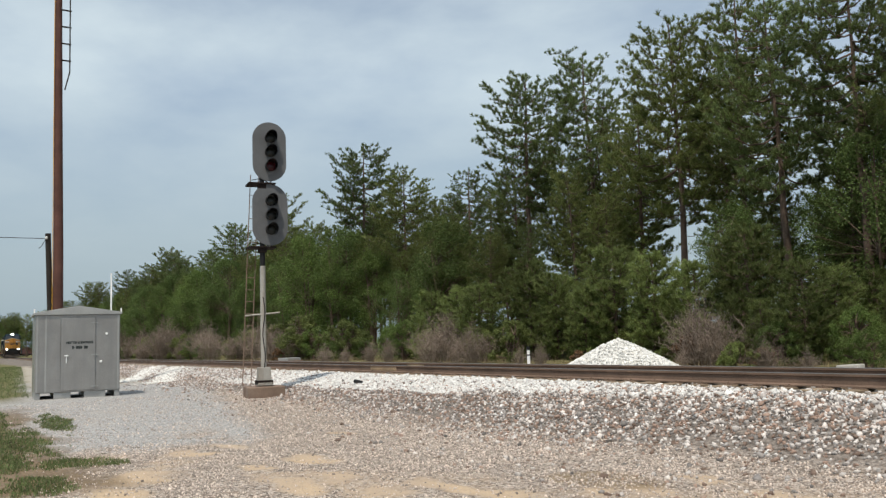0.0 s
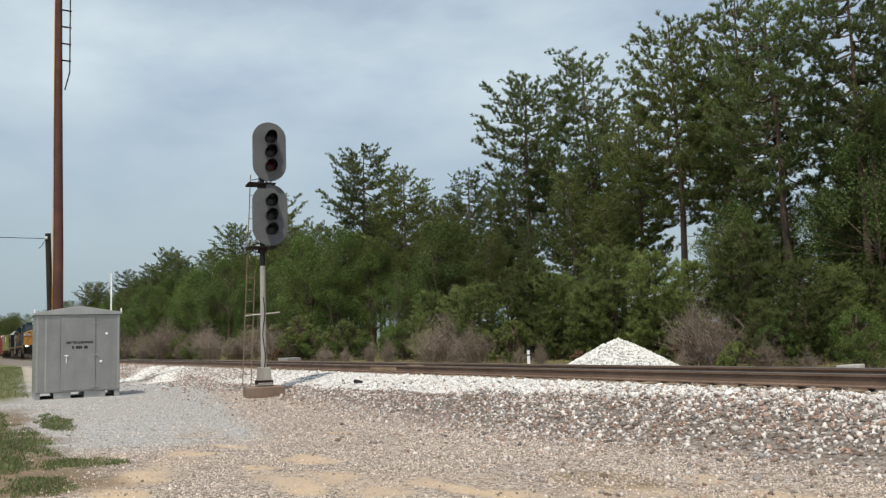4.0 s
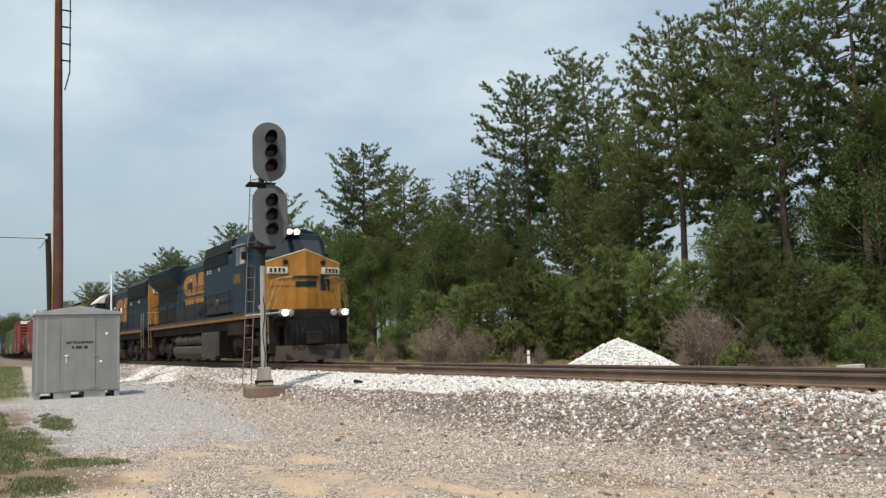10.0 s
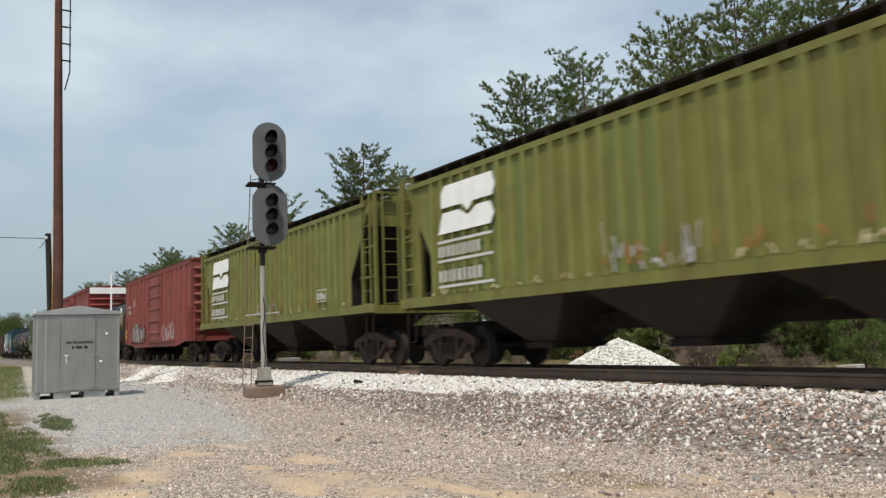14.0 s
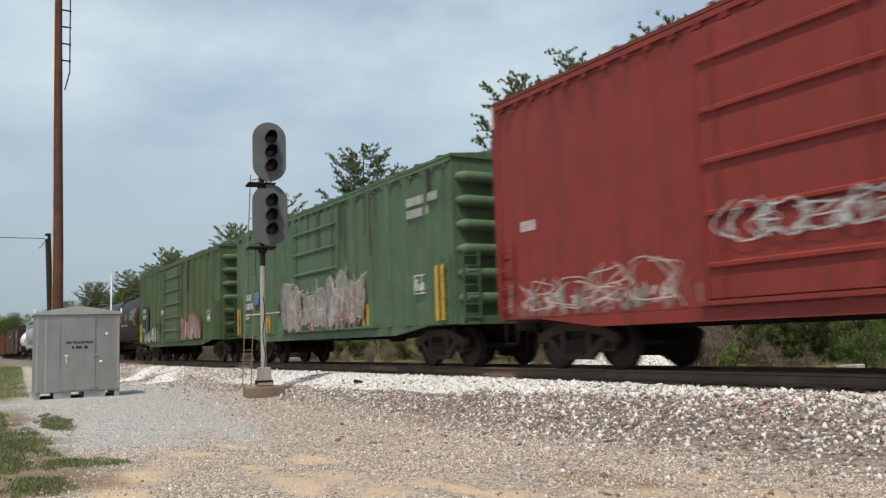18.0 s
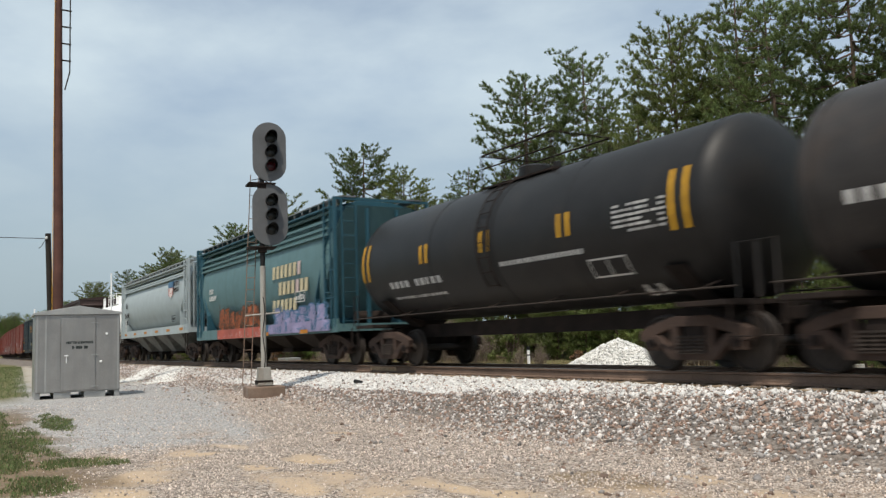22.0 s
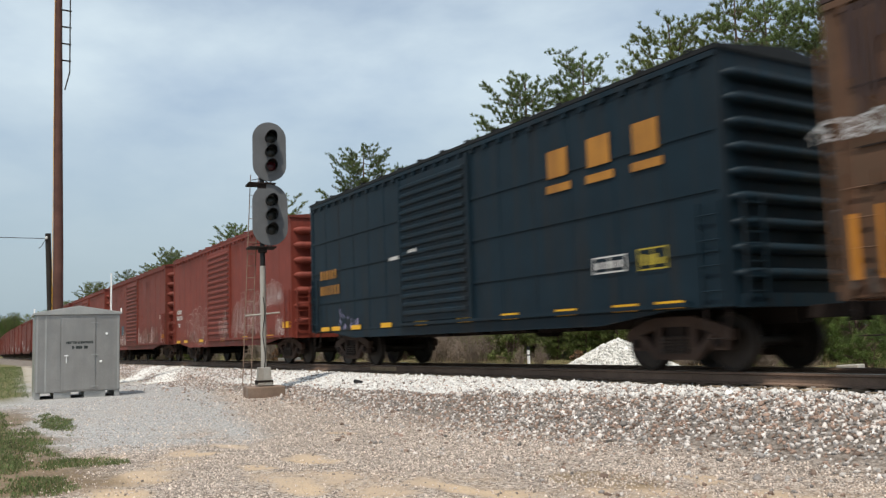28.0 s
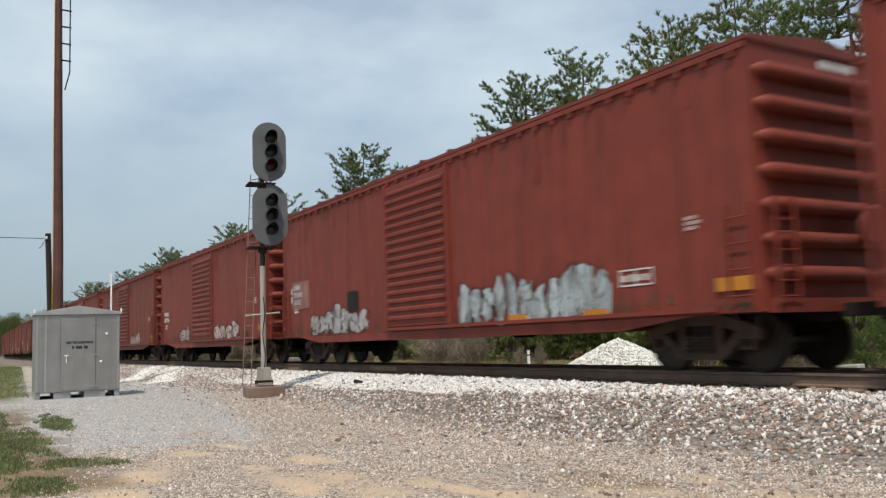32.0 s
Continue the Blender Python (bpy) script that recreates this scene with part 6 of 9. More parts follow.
    a, b, z0, z1 = number
    pitch = (b - a) / 10
    for k in range(10):
        if k != 4:
            on_shell(a + pitch * k, a + pitch * (k + rg.uniform(0.45, 0.72)), zc + z0, zc + z1, marks, "marking")
    for z in rows:
        x = a
        while x < b - 0.1:
            wd = rg.uniform(0.05, 0.16)
            on_shell(x, x + wd, zc + z, zc + z + 0.06, marks, "marking")
            x += wd + rg.uniform(0.04, 0.09)
    if grid:
        a, b, z0, z1 = grid
        for row in range(6):
            for k in range(7):
                if rg.random() < 0.8:
                    on_shell(a + (b - a) * k / 7, a + (b - a) * (k + rg.uniform(0.4, 0.75)) / 7, zc + z0 + (z1 - z0) * row / 6, zc + z0 + (z1 - z0) * (row + 0.5) / 6, marks, "marking")
    a, b, z0 = line
    while a < b:
        wd = rg.uniform(0.06, 0.14)
        on_shell(a, a + wd, zc + z0, zc + z0 + 0.09, marks, "marking")
        a += wd + 0.05
    if panel:
        on_shell(panel_x[0], panel_x[1], zc + panel_z[0], zc + panel_z[1], panel, "warning_panel")
    ends(t, length / 2)
    return t, L, zc, on_shell


# ---------------------------------------------------------------- covered hoppers


def hopper(label, length, paint, height=4.34, flanges=(0.0, 0.22, 0.34), roof_paint=None, curved=False, frame_paint=None, bays=3, spin=True, fine_ribs=31, end_paint=None, sill=1.62, slope_paint=M_UNDER, board_paint=M_UNDER, bay_paint=M_TANKGREY, rib_paint=None):
    t = thing("covered_hopper", label, "covered hopper", group="cars of the goods train")
    L, w, H, Z = (length - 1.35) / 2, 1.58, height, sill
    fp, ep = frame_paint or paint, end_paint or paint
    cut = 1.6
    side = [(-L + cut, Z), (L - cut, Z), (L - cut, Z + 0.80), (L - 0.30, H), (-L + 0.30, H), (-L + cut, Z + 0.80)]
    if curved:
        # round-bellied shell
        cross = []
        for k in range(25):
            a = radians(-58 + 116 * k / 24)
            cross.append((-(0.30 + (w - 0.30) * math.cos(a) ** 0.85), Z + 0.1 + (H - Z) * (0.5 + 0.5 * math.sin(a) / math.sin(radians(58)))))
        ring = cross + [(-y, z) for y, z in reversed(cross)]
        sh, n = Shape(), len(ring)
        xs = [-L + 0.22, L - 0.22]
        for x in xs:
            e = -1 if x < 0 else 1
            for y, z in ring:
                slope = max(0.0, 1 - (z - Z - 0.2) / ((H - Z) * 0.52))
                sh.v.append((x - e * 1.4 * min(1.0, slope), y, z))
        sh.f += [(k, (k + 1) % n, n + (k + 1) % n, n + k) for k in range(n)] + [tuple(range(n)), tuple(range(n, 2 * n))[::-1]]
        part("body", sh, paint, t, "smooth rounded side shell", smooth=True)
        for sgn in (-1, 1):
            for dz in flanges:
                part("top_flange", Shape().box(-L + 0.55, L - 0.55, sgn * (w - 0.18 + min(dz, 0.4) * 0.35) - 0.045, sgn * (w - 0.18 + min(dz, 0.4) * 0.35) + 0.045, H - 0.10 - dz, H - 0.02 - dz), paint, t)
            part("side_sill", Shape().box(-L + 0.05, L - 0.05, sgn * (w - 0.05) - 0.05, sgn * (w - 0.05) + 0.05, Z - 0.26, Z + 0.13), paint, t)
    else:
        part("body", Shape().prism(side, -w, w, "y"), paint, t, "slope-ended ribbed body", bevel=0.01)
        for k in range(fine_ribs):
            x = -L + cut + 0.05 + (2 * L - 2 * cut - 0.1) * k / (fine_ribs - 1)
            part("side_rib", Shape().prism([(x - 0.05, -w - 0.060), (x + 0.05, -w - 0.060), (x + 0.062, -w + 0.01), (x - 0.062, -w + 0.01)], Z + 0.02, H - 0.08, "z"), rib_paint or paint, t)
        for sgn in (-1, 1):
            part("side_sill", Shape().box(-L + 0.05, L - 0.05, sgn * w - 0.05, sgn * w + 0.05, Z - 0.20, Z + 0.02), fp, t)
            part("top_chord", Shape().box(-L + 0.55, L - 0.55, sgn * w - 0.06, sgn * w + 0.06, H - 0.08, H + 0.03), paint, t)
    rp = roof_paint or paint
    part("roof", Shape().prism([(-w - 0.03, H + 0.004), (w + 0.03, H + 0.004), (w + 0.03, H + 0.05), (0.55, H + 0.28), (-0.55, H + 0.28), (-w - 0.03, H + 0.05)], -L + 0.5, L - 0.5), rp, t, "low gabled roof")
    n = 22
    for sgn in (-1, 1):
        walk_way = part("running_board", Shape().box(-L + 0.05, L - 0.05, sgn * 1.12 - 0.24, sgn * 1.12 + 0.24, H + 0.30, H + 0.34), board_paint, t, "grated roof walkway")
        for k in range(n):
            x = -L + 0.4 + (2 * L - 0.8) * k / (n - 1)
            part("board_bracket", Shape().box(x - 0.02, x + 0.02, sgn * 1.34 - 0.02, sgn * 1.34 + 0.02, H + 0.06, H + 0.31), board_paint, walk_way)
    for k in range(10):
        x = -L + 1.3 + (2 * L - 2.6) * k / 9
        part("hatch", Shape().box(x - 0.38, x + 0.38, -0.40, 0.40, H + 0.27, H + 0.38), rp, t, bevel=0.03)
    for e in (-1, 1):
        part("end_cap", Shape().box(e * (L - 0.28) - 0.02, e * (L - 0.28) + 0.02, -w, w, H - 0.62, H + 0.02), ep, t)
        # Dark slope_paint puts the deep shade inside the end cage into the colour.
        part("slope_sheet", Shape().prism([(e * (L - cut + 0.03), Z), (e * (L - cut + 0.03), Z + 0.80), (e * (L - 0.46), H - 0.58), (e * (L - 0.56), H - 0.58), (e * (L - cut - 0.06), Z + 0.75), (e * (L - cut - 0.06), Z)], -w + 0.004, w - 0.004, "y"), slope_paint, t, "sloping end sheet")
        part("end_sill", Shape().box(e * (L - 0.12) - 0.12, e * (L - 0.12) + 0.12, -w, w, Z - 0.24, Z - 0.02), fp, t)
        part("shelf", Shape().box(e * (L - 1.3) - 1.2, e * (L - 1.3) + 1.2, -w + 0.05, w - 0.05, Z - 0.22, Z - 0.18), M_UNDER, t)
        for yy in (-w + 0.03, -0.5, 0.5, w - 0.03):
            part("end_post", Shape().box(e * (L - 0.10) - 0.045, e * (L - 0.10) + 0.045, yy - 0.045, yy + 0.045, Z - 0.1, H + (0.3 if abs(yy) > 1 else 0.0)), ep, t)
        for yy in (-w + 0.03, w - 0.03):
            part("inner_post", Shape().box(e * (L - 0.72) - 0.04, e * (L - 0.95) + 0.04, yy - 0.035, yy + 0.035, Z, H - 0.2), ep, t)
            for z in (Z + 0.75, Z + 1.55):
                part("end_brace", Shape().box(e * (L - 0.55) - 0.48, e * (L - 0.55) + 0.48, yy - 0.02, yy + 0.02, z - 0.02, z + 0.02), ep, t)
        part("roof_frame", Shape().box(e * (L - 0.10) - 0.03, e * (L - 0.10) + 0.03, -w, w, H + 0.22, H + 0.30), ep, t)
        ladder(t, e * (L - 0.52), -w - 0.03, Z - 0.15, H + 0.25, 0.45, True, ep, 9)
        ladder(t, e * (L - 0.02), -w + 0.45, Z - 0.15, H + 0.2, 0.45, False, ep, 9)
        part("step", Shape().tube([(e * (L - 0.7), -w + 0.02, Z - 0.2), (e * (L - 0.68), -w - 0.01, 0.6), (e * (L - 0.3), -w - 0.01, 0.6), (e * (L - 0.28), -w + 0.02, Z - 0.2)], 0.018, 6), M_UNDER, t)
        part("air_reservoir", Shape().lathe([(-0.6, 0.05), (-0.56, 0.2), (0.56, 0.2), (0.6, 0.05)], 14, "y", (e * (L - 0.9), 0, Z + 0.18)), M_UNDER, t, smooth=True)
        truck(t, e * (L - 1.35), spin)
    span = 2 * (L - 2.3) / bays
    for k in range(bays):
        xc = -(L - 2.3) + span * (k + 0.5)
        # Dark bay_paint carries the shade below the body as well as dirt.
        part("hopper_bay", Shape().add([(xc - span * 0.49, -w + 0.04, Z - 0.02), (xc + span * 0.49, -w + 0.04, Z - 0.02), (xc + span * 0.49, w - 0.04, Z - 0.02), (xc - span * 0.49, w - 0.04, Z - 0.02),
                                        (xc - 0.40, -0.62, 0.52), (xc + 0.40, -0.62, 0.52), (xc + 0.40, 0.62, 0.52), (xc - 0.40, 0.62, 0.52)], [(0, 1, 5, 4), (1, 2, 6, 5), (2, 3, 7, 6), (3, 0, 4, 7), (4, 5, 6, 7), (0, 3, 2, 1)]), bay_paint, t, "dark sloping discharge bay")
        part("outlet_gate", Shape().box(xc - 0.45, xc + 0.45, -0.72, 0.72, 0.40, 0.53), M_UNDER, t, bevel=0.015)
    part("centre_sill", Shape().box(-L, L, -0.16, 0.16, 0.74, 1.05), M_UNDER, t)
    ends(t, length / 2)
    return t, L, -w, Z, H

# ---------------------------------------------------------------- locomotives


def loco_truck(t, xc):
    tr = part("bogie", Shape().box(-0.35, 0.35, -1.0, 1.0, 0.62, 1.0), M_UNDER, t, "grimy three-axle bogie", pose(xc, 0, 0), bevel=0.03)
    for sgn in (-1, 1):
        y = sgn * 1.12
        part("side_frame", Shape().prism([(-2.45, 0.62), (-2.45, 0.86), (-1.9, 1.00), (-0.9, 0.92), (0.9, 0.92), (1.9, 1.00), (2.45, 0.86), (2.45, 0.62), (2.1, 0.50), (1.55, 0.66), (0.95, 0.46), (0.5, 0.66), (-0.5, 0.66), (-0.95, 0.46), (-1.55, 0.66), (-2.1, 0.50)],
                                         y - 0.07, y + 0.07, "y"), M_TRUCK, tr, bevel=0.02)
        for x in (-1.85, 0.0, 1.85):
            part("journal_box", Shape().box(x - 0.19, x + 0.19, y + sgn * 0.02 - 0.09, y + sgn * 0.02 + 0.09, 0.34, 0.72), M_TANKGREY, tr, bevel=0.03)
            part("axle_cap", Shape().lathe([(y + sgn * 0.08, 0.13), (y + sgn * 0.16, 0.12), (y + sgn * 0.18, 0.04)], 14, "y", (x, 0, 0.51)), M_UNDER, tr, smooth=True)
        for x in (-0.95, 0.95):
            part("brake_cylinder", Shape().lathe([(-0.32, 0.08), (-0.30, 0.12), (0.30, 0.12), (0.32, 0.06)], 12, "x", (x, y + sgn * 0.05, 1.08)), M_TANKGREY, tr, smooth=True)
            part("spring", Shape().lathe([(0.62 + 0.05 * j, 0.09 + 0.02 * (j % 2)) for j in range(8)], 10, "z", (x, y + sgn * 0.09, 0)), M_UNDER, tr)
        part("sand_pipe", Shape().tube([(2.3, y, 1.0), (2.55, y * 0.9, 0.5), (2.4, y * 0.72, 0.14)], 0.025, 6), M_UNDER, tr)
    for x in (-1.85, 0.0, 1.85):
        w = part("wheelset", BIG_WHEEL, None, t, "dull steel wheelset", pose(xc + x, 0, 0.506))
        WHEELSETS.append((w, xc + x, 0.506, 0.506))


def hand_rails(t, x0, x1, y, z0, z1, posts, material):
    part("handrail", Shape().tube([(x0, y, z1), (x1, y, z1)], 0.019, 6), material, t)
    for k in range(posts):
        x = x0 + (x1 - x0) * k / (posts - 1)
        part("stanchion", Shape().tube([(x, y, z0), (x, y, z1)], 0.017, 5), material, t)


def loco_deck(t, half, e, rail):
    """Steps, pilot and coupler at one end (e = 1 or -1)."""
    X = e * (half - 0.35)
    part("pilot", Shape().prism([(X - e * 0.10, 1.62), (X, 1.62), (X + e * 0.02, 0.55), (X + e * 0.12, 0.12), (X - e * 0.05, 0.12), (X - e * 0.10, 0.5)], -1.02, 1.02, "y"), M_BLACK, t, "dark pilot plate", bevel=0.02)
    part("plow", Shape().add([(X, -1.35, 0.62), (X, 1.35, 0.62), (X + e * 0.12, 0, 0.60), (X + e * 0.04, -1.40, 0.10), (X + e * 0.04, 1.40, 0.10), (X + e * 0.20, 0, 0.10)], [(0, 2, 5, 3), (2, 1, 4, 5), (0, 1, 2), (3, 5, 4), (0, 3, 4, 1)]), M_DUSTY, t, "snow plough blade")
    part("draft_gear", Shape().box(min(X, X + e * 0.3), max(X, X + e * 0.3), -0.28, 0.28, 0.66, 1.10), M_UNDER, t, bevel=0.03)
    for sgn in (-1, 1):
        y = sgn * 1.30
        for z in (0.42, 0.80, 1.18, 1.52):
            part("step", Shape().box(X - e * 0.62 - 0.24, X - e * 0.62 + 0.24, y - 0.20, y + 0.22, z - 0.02, z + 0.02), M_DUSTY, t, "worn step tread")
        for dx in (-0.28, 0.28):
            part("step_side", Shape().box(X - e * 0.62 + dx - 0.02, X - e * 0.62 + dx + 0.02, y - 0.18, y + 0.18, 0.36, 1.66), M_UNDER, t)
            if e > 0 and rail is M_SILLGOLD:
                part("grab_rail", Shape().tube([(X - 0.62 + dx, sgn * 1.50, 0.70), (X - 0.62 + dx, sgn * 1.53, 1.95), (X - 0.40 + dx, sgn * 1.22, 2.95), (X - 0.30 + dx, sgn * 0.95, 3.02), (X - 0.24 + dx, sgn * 0.70, 3.02)], 0.014, 6), M_RAILING, t, "pale grab rail")
                part("grab_rail", Shape().tube([(X - 0.46 + dx, sgn * 1.40, 1.86), (X - 0.30 + dx, sgn * 1.06, 2.95)], 0.012, 6), M_RAILING, t, "pale grab rail")
            else:
                part("grab_rail", Shape().tube([(X - e * 0.62 + dx, sgn * 1.50, 0.75), (X - e * 0.62 + dx, sgn * 1.53, 1.95), (X - e * 0.66 + dx, sgn * 1.50, 2.62), (X - e * 0.90 + dx, sgn * 1.46, 2.66)], 0.012, 6), M_RAILING, t, "pale grab rail")
        for k in range(3):
            yy = sgn * (0.45 + 0.2 * k)
            part("air_hose", Shape().tube([(X + e * 0.02, yy, 1.35), (X + e * 0.16, yy + 0.03, 1.15), (X + e * 0.20, yy, 0.80), (X + e * 0.12, yy - 0.05 * sgn, 0.62)], 0.026, 6), M_UNDER if k == 1 else M_BLACK, t, smooth=True)
        part("jumper_cable", Shape().tube([(X + e * 0.02, sgn * 0.95, 1.5), (X + e * 0.22, sgn * 0.9, 1.1), (X + e * 0.28, sgn * 0.6, 0.95), (X + e * 0.2, sgn * 0.35, 1.25), (X + e * 0.02, sgn * 0.3, 1.45)], 0.014, 6), M_BLACK, t, smooth=True)
    if e < 0 or rail is M_GOLD:
        part("end_rail", Shape().tube([(X - e * 0.12, -1.35, 2.70), (X - e * 0.05, -0.45, 2.70), (X - e * 0.05, 0.45, 2.70), (X - e * 0.12, 1.35, 2.70)], 0.02, 6), rail, t)
    for yy in (-0.9, -0.45, 0.45, 0.9) if e < 0 or rail is M_GOLD else ():
        part("end_stanchion", Shape().tube([(X - e * 0.08, yy, 1.62), (X - e * 0.08, yy, 2.70)], 0.017, 5), rail, t)


def side_kit(t, x0, x1, Z, tank, rail, half, front=None):
    """Frame, stripe, fuel tank, reservoirs and walkway rails."""
    front = front or half
    part("frame", Shape().box(-half + 0.5, front - 0.5, -1.40, 1.40, 1.30, Z - 0.22), M_UNDER, t)
    part("centre_frame", Shape().box(-half + 0.6, front - 0.9, -0.95, 0.95, 0.80, 1.30), M_UNDER, t)
    part("deck", Shape().box(-half + 0.36, front - 0.36, -1.53, 1.53, Z - 0.22, Z), M_BLUE, t, "walkway deck")
    for sgn in (-1, 1):
        part("side_stripe", Shape().box(-half + 1.1, front - 1.1, sgn * 1.545 - 0.012, sgn * 1.545 + 0.012, Z - 0.22, Z - 0.11), M_SILLGOLD, t, "dirty orange sill stripe")
        part("deck_edge", Shape().box(-half + 1.1, front - 1.1, sgn * 1.54 - 0.010, sgn * 1.54 + 0.010, Z - 0.106, Z - 0.004), M_DUSTY, t, "dusty deck edge")
    a, b = tank
    mid = a + 0.66 * (b - a)
    part("fuel_tank", Shape().prism([(-1.42, 0.40), (-1.25, 0.16), (1.25, 0.16), (1.42, 0.40), (1.42, 0.66), (1.30, 0.74), (-1.30, 0.74), (-1.42, 0.66)], a, mid), M_DUSTY, t, "dusty fuel tank", bevel=0.05)
    part("fuel_tank_end", Shape().prism([(mid - 0.01, 0.18), (b - 0.55, 0.18), (b, 1.30), (mid - 0.01, 1.30)], -1.43, 1.43, "y"), M_DUSTY, t, "tall sloping end of the fuel tank", bevel=0.05)
    part("tank_back", Shape().box(a + 0.1, mid, -0.85, 0.85, 0.74, 1.30), M_UNDER, t)
    for sgn in (-1, 1):
        for k in (0, 1):
            p, q = a + 0.15 + k * (mid - a - 0.15) / 2, a + 0.05 + (k + 1) * (mid - a - 0.15) / 2
            part("main_reservoir", Shape().lathe([(p, 0.04), (p + 0.03, 0.18), (p + 0.09, 0.245), (q - 0.09, 0.245), (q - 0.03, 0.18), (q, 0.04)], 18, "x", (0, sgn * 1.14, 1.02)), M_DUSTY, t, "dusty air reservoir", smooth=True)
        hand_rails(t, x0, x1, sgn * 1.47, Z, Z + 0.98, 9, M_BLUE)
    for k in range(6):
        x = a - 0.3 + (b - a) * k / 5
        part("pipe", Shape().tube([(x, -1.3, 1.32), (x + 0.35, -1.36, 1.12), (x + 0.7, -1.3, 1.32)], 0.03, 6), M_UNDER, t)


def louvre(t, x0, x1, y, z0, z1, n, material, name="grille"):
    sh = Shape().box(x0, x1, y - 0.012, y + 0.012, z0, z1)
    g = part(name, sh, M_DARKGRILLE, t)
    sl = Shape()
    s = -1 if y < 0 else 1
    for k in range(n):
        z = z0 + (z1 - z0) * (k + 0.5) / n
        sl.box(x0, x1, y + s * 0.012 - 0.012, y + s * 0.012 + 0.012, z - 0.012, z + 0.012)
    part("louvre_slats", sl, material, g)
    return g


def emblem(t, x0, x1, z0, z1, y, underline):
    """A wide emblem drawn as plain golden shapes; x1 < x0 turns it round."""
    w = x1 - x0
    lo = z0 + (0.30 if underline else 0.0) * (z1 - z0)
    ring = [(x0 + w * 0.36, lo), (x0 + w * 0.36, z1)]
    for k in range(13):
        a = radians(90 + 180 * k / 12)
        ring.append((x0 + w * 0.24 + w * 0.24 * math.cos(a), (lo + z1) / 2 + (z1 - lo) / 2 * math.sin(a)))
    part("emblem_shape", Shape().prism(ring, y - 0.004, y + 0.004, "y"), M_GOLD, t)
    part("emblem_notch", Shape().prism([(x0 + w * 0.20, lo + (z1 - lo) * 0.36), (x0 + w * 0.37, lo + (z1 - lo) * 0.30), (x0 + w * 0.37, lo + (z1 - lo) * 0.66), (x0 + w * 0.20, lo + (z1 - lo) * 0.62)], y - 0.007, y + 0.007, "y"), M_BLUE, t)
    part("emblem_shape", Shape().prism([(x0 + w * 0.38, lo), (x0 + w * 0.56, lo), (x0 + w * 0.62, lo + (z1 - lo) * 0.5), (x0 + w * 0.56, z1), (x0 + w * 0.36, z1), (x0 + w * 0.44, lo + (z1 - lo) * 0.5)], y - 0.004, y + 0.004, "y"), M_GOLD, t)
    part("emblem_shape", Shape().prism([(x0 + w * 0.60, lo), (x0 + w * 0.98, lo), (x0 + w * 0.90, lo + (z1 - lo) * 0.5), (x1, z1), (x0 + w * 0.70, z1), (x0 + w * 0.66, lo + (z1 - lo) * 0.5)], y - 0.004, y + 0.004, "y"), M_GOLD, t)
    if underline:
        part("emblem_bar", Shape().box(x0 + w * 0.04, x1, y - 0.004, y + 0.004, z0, z0 + (z1 - z0) * 0.22), M_GOLD, t)


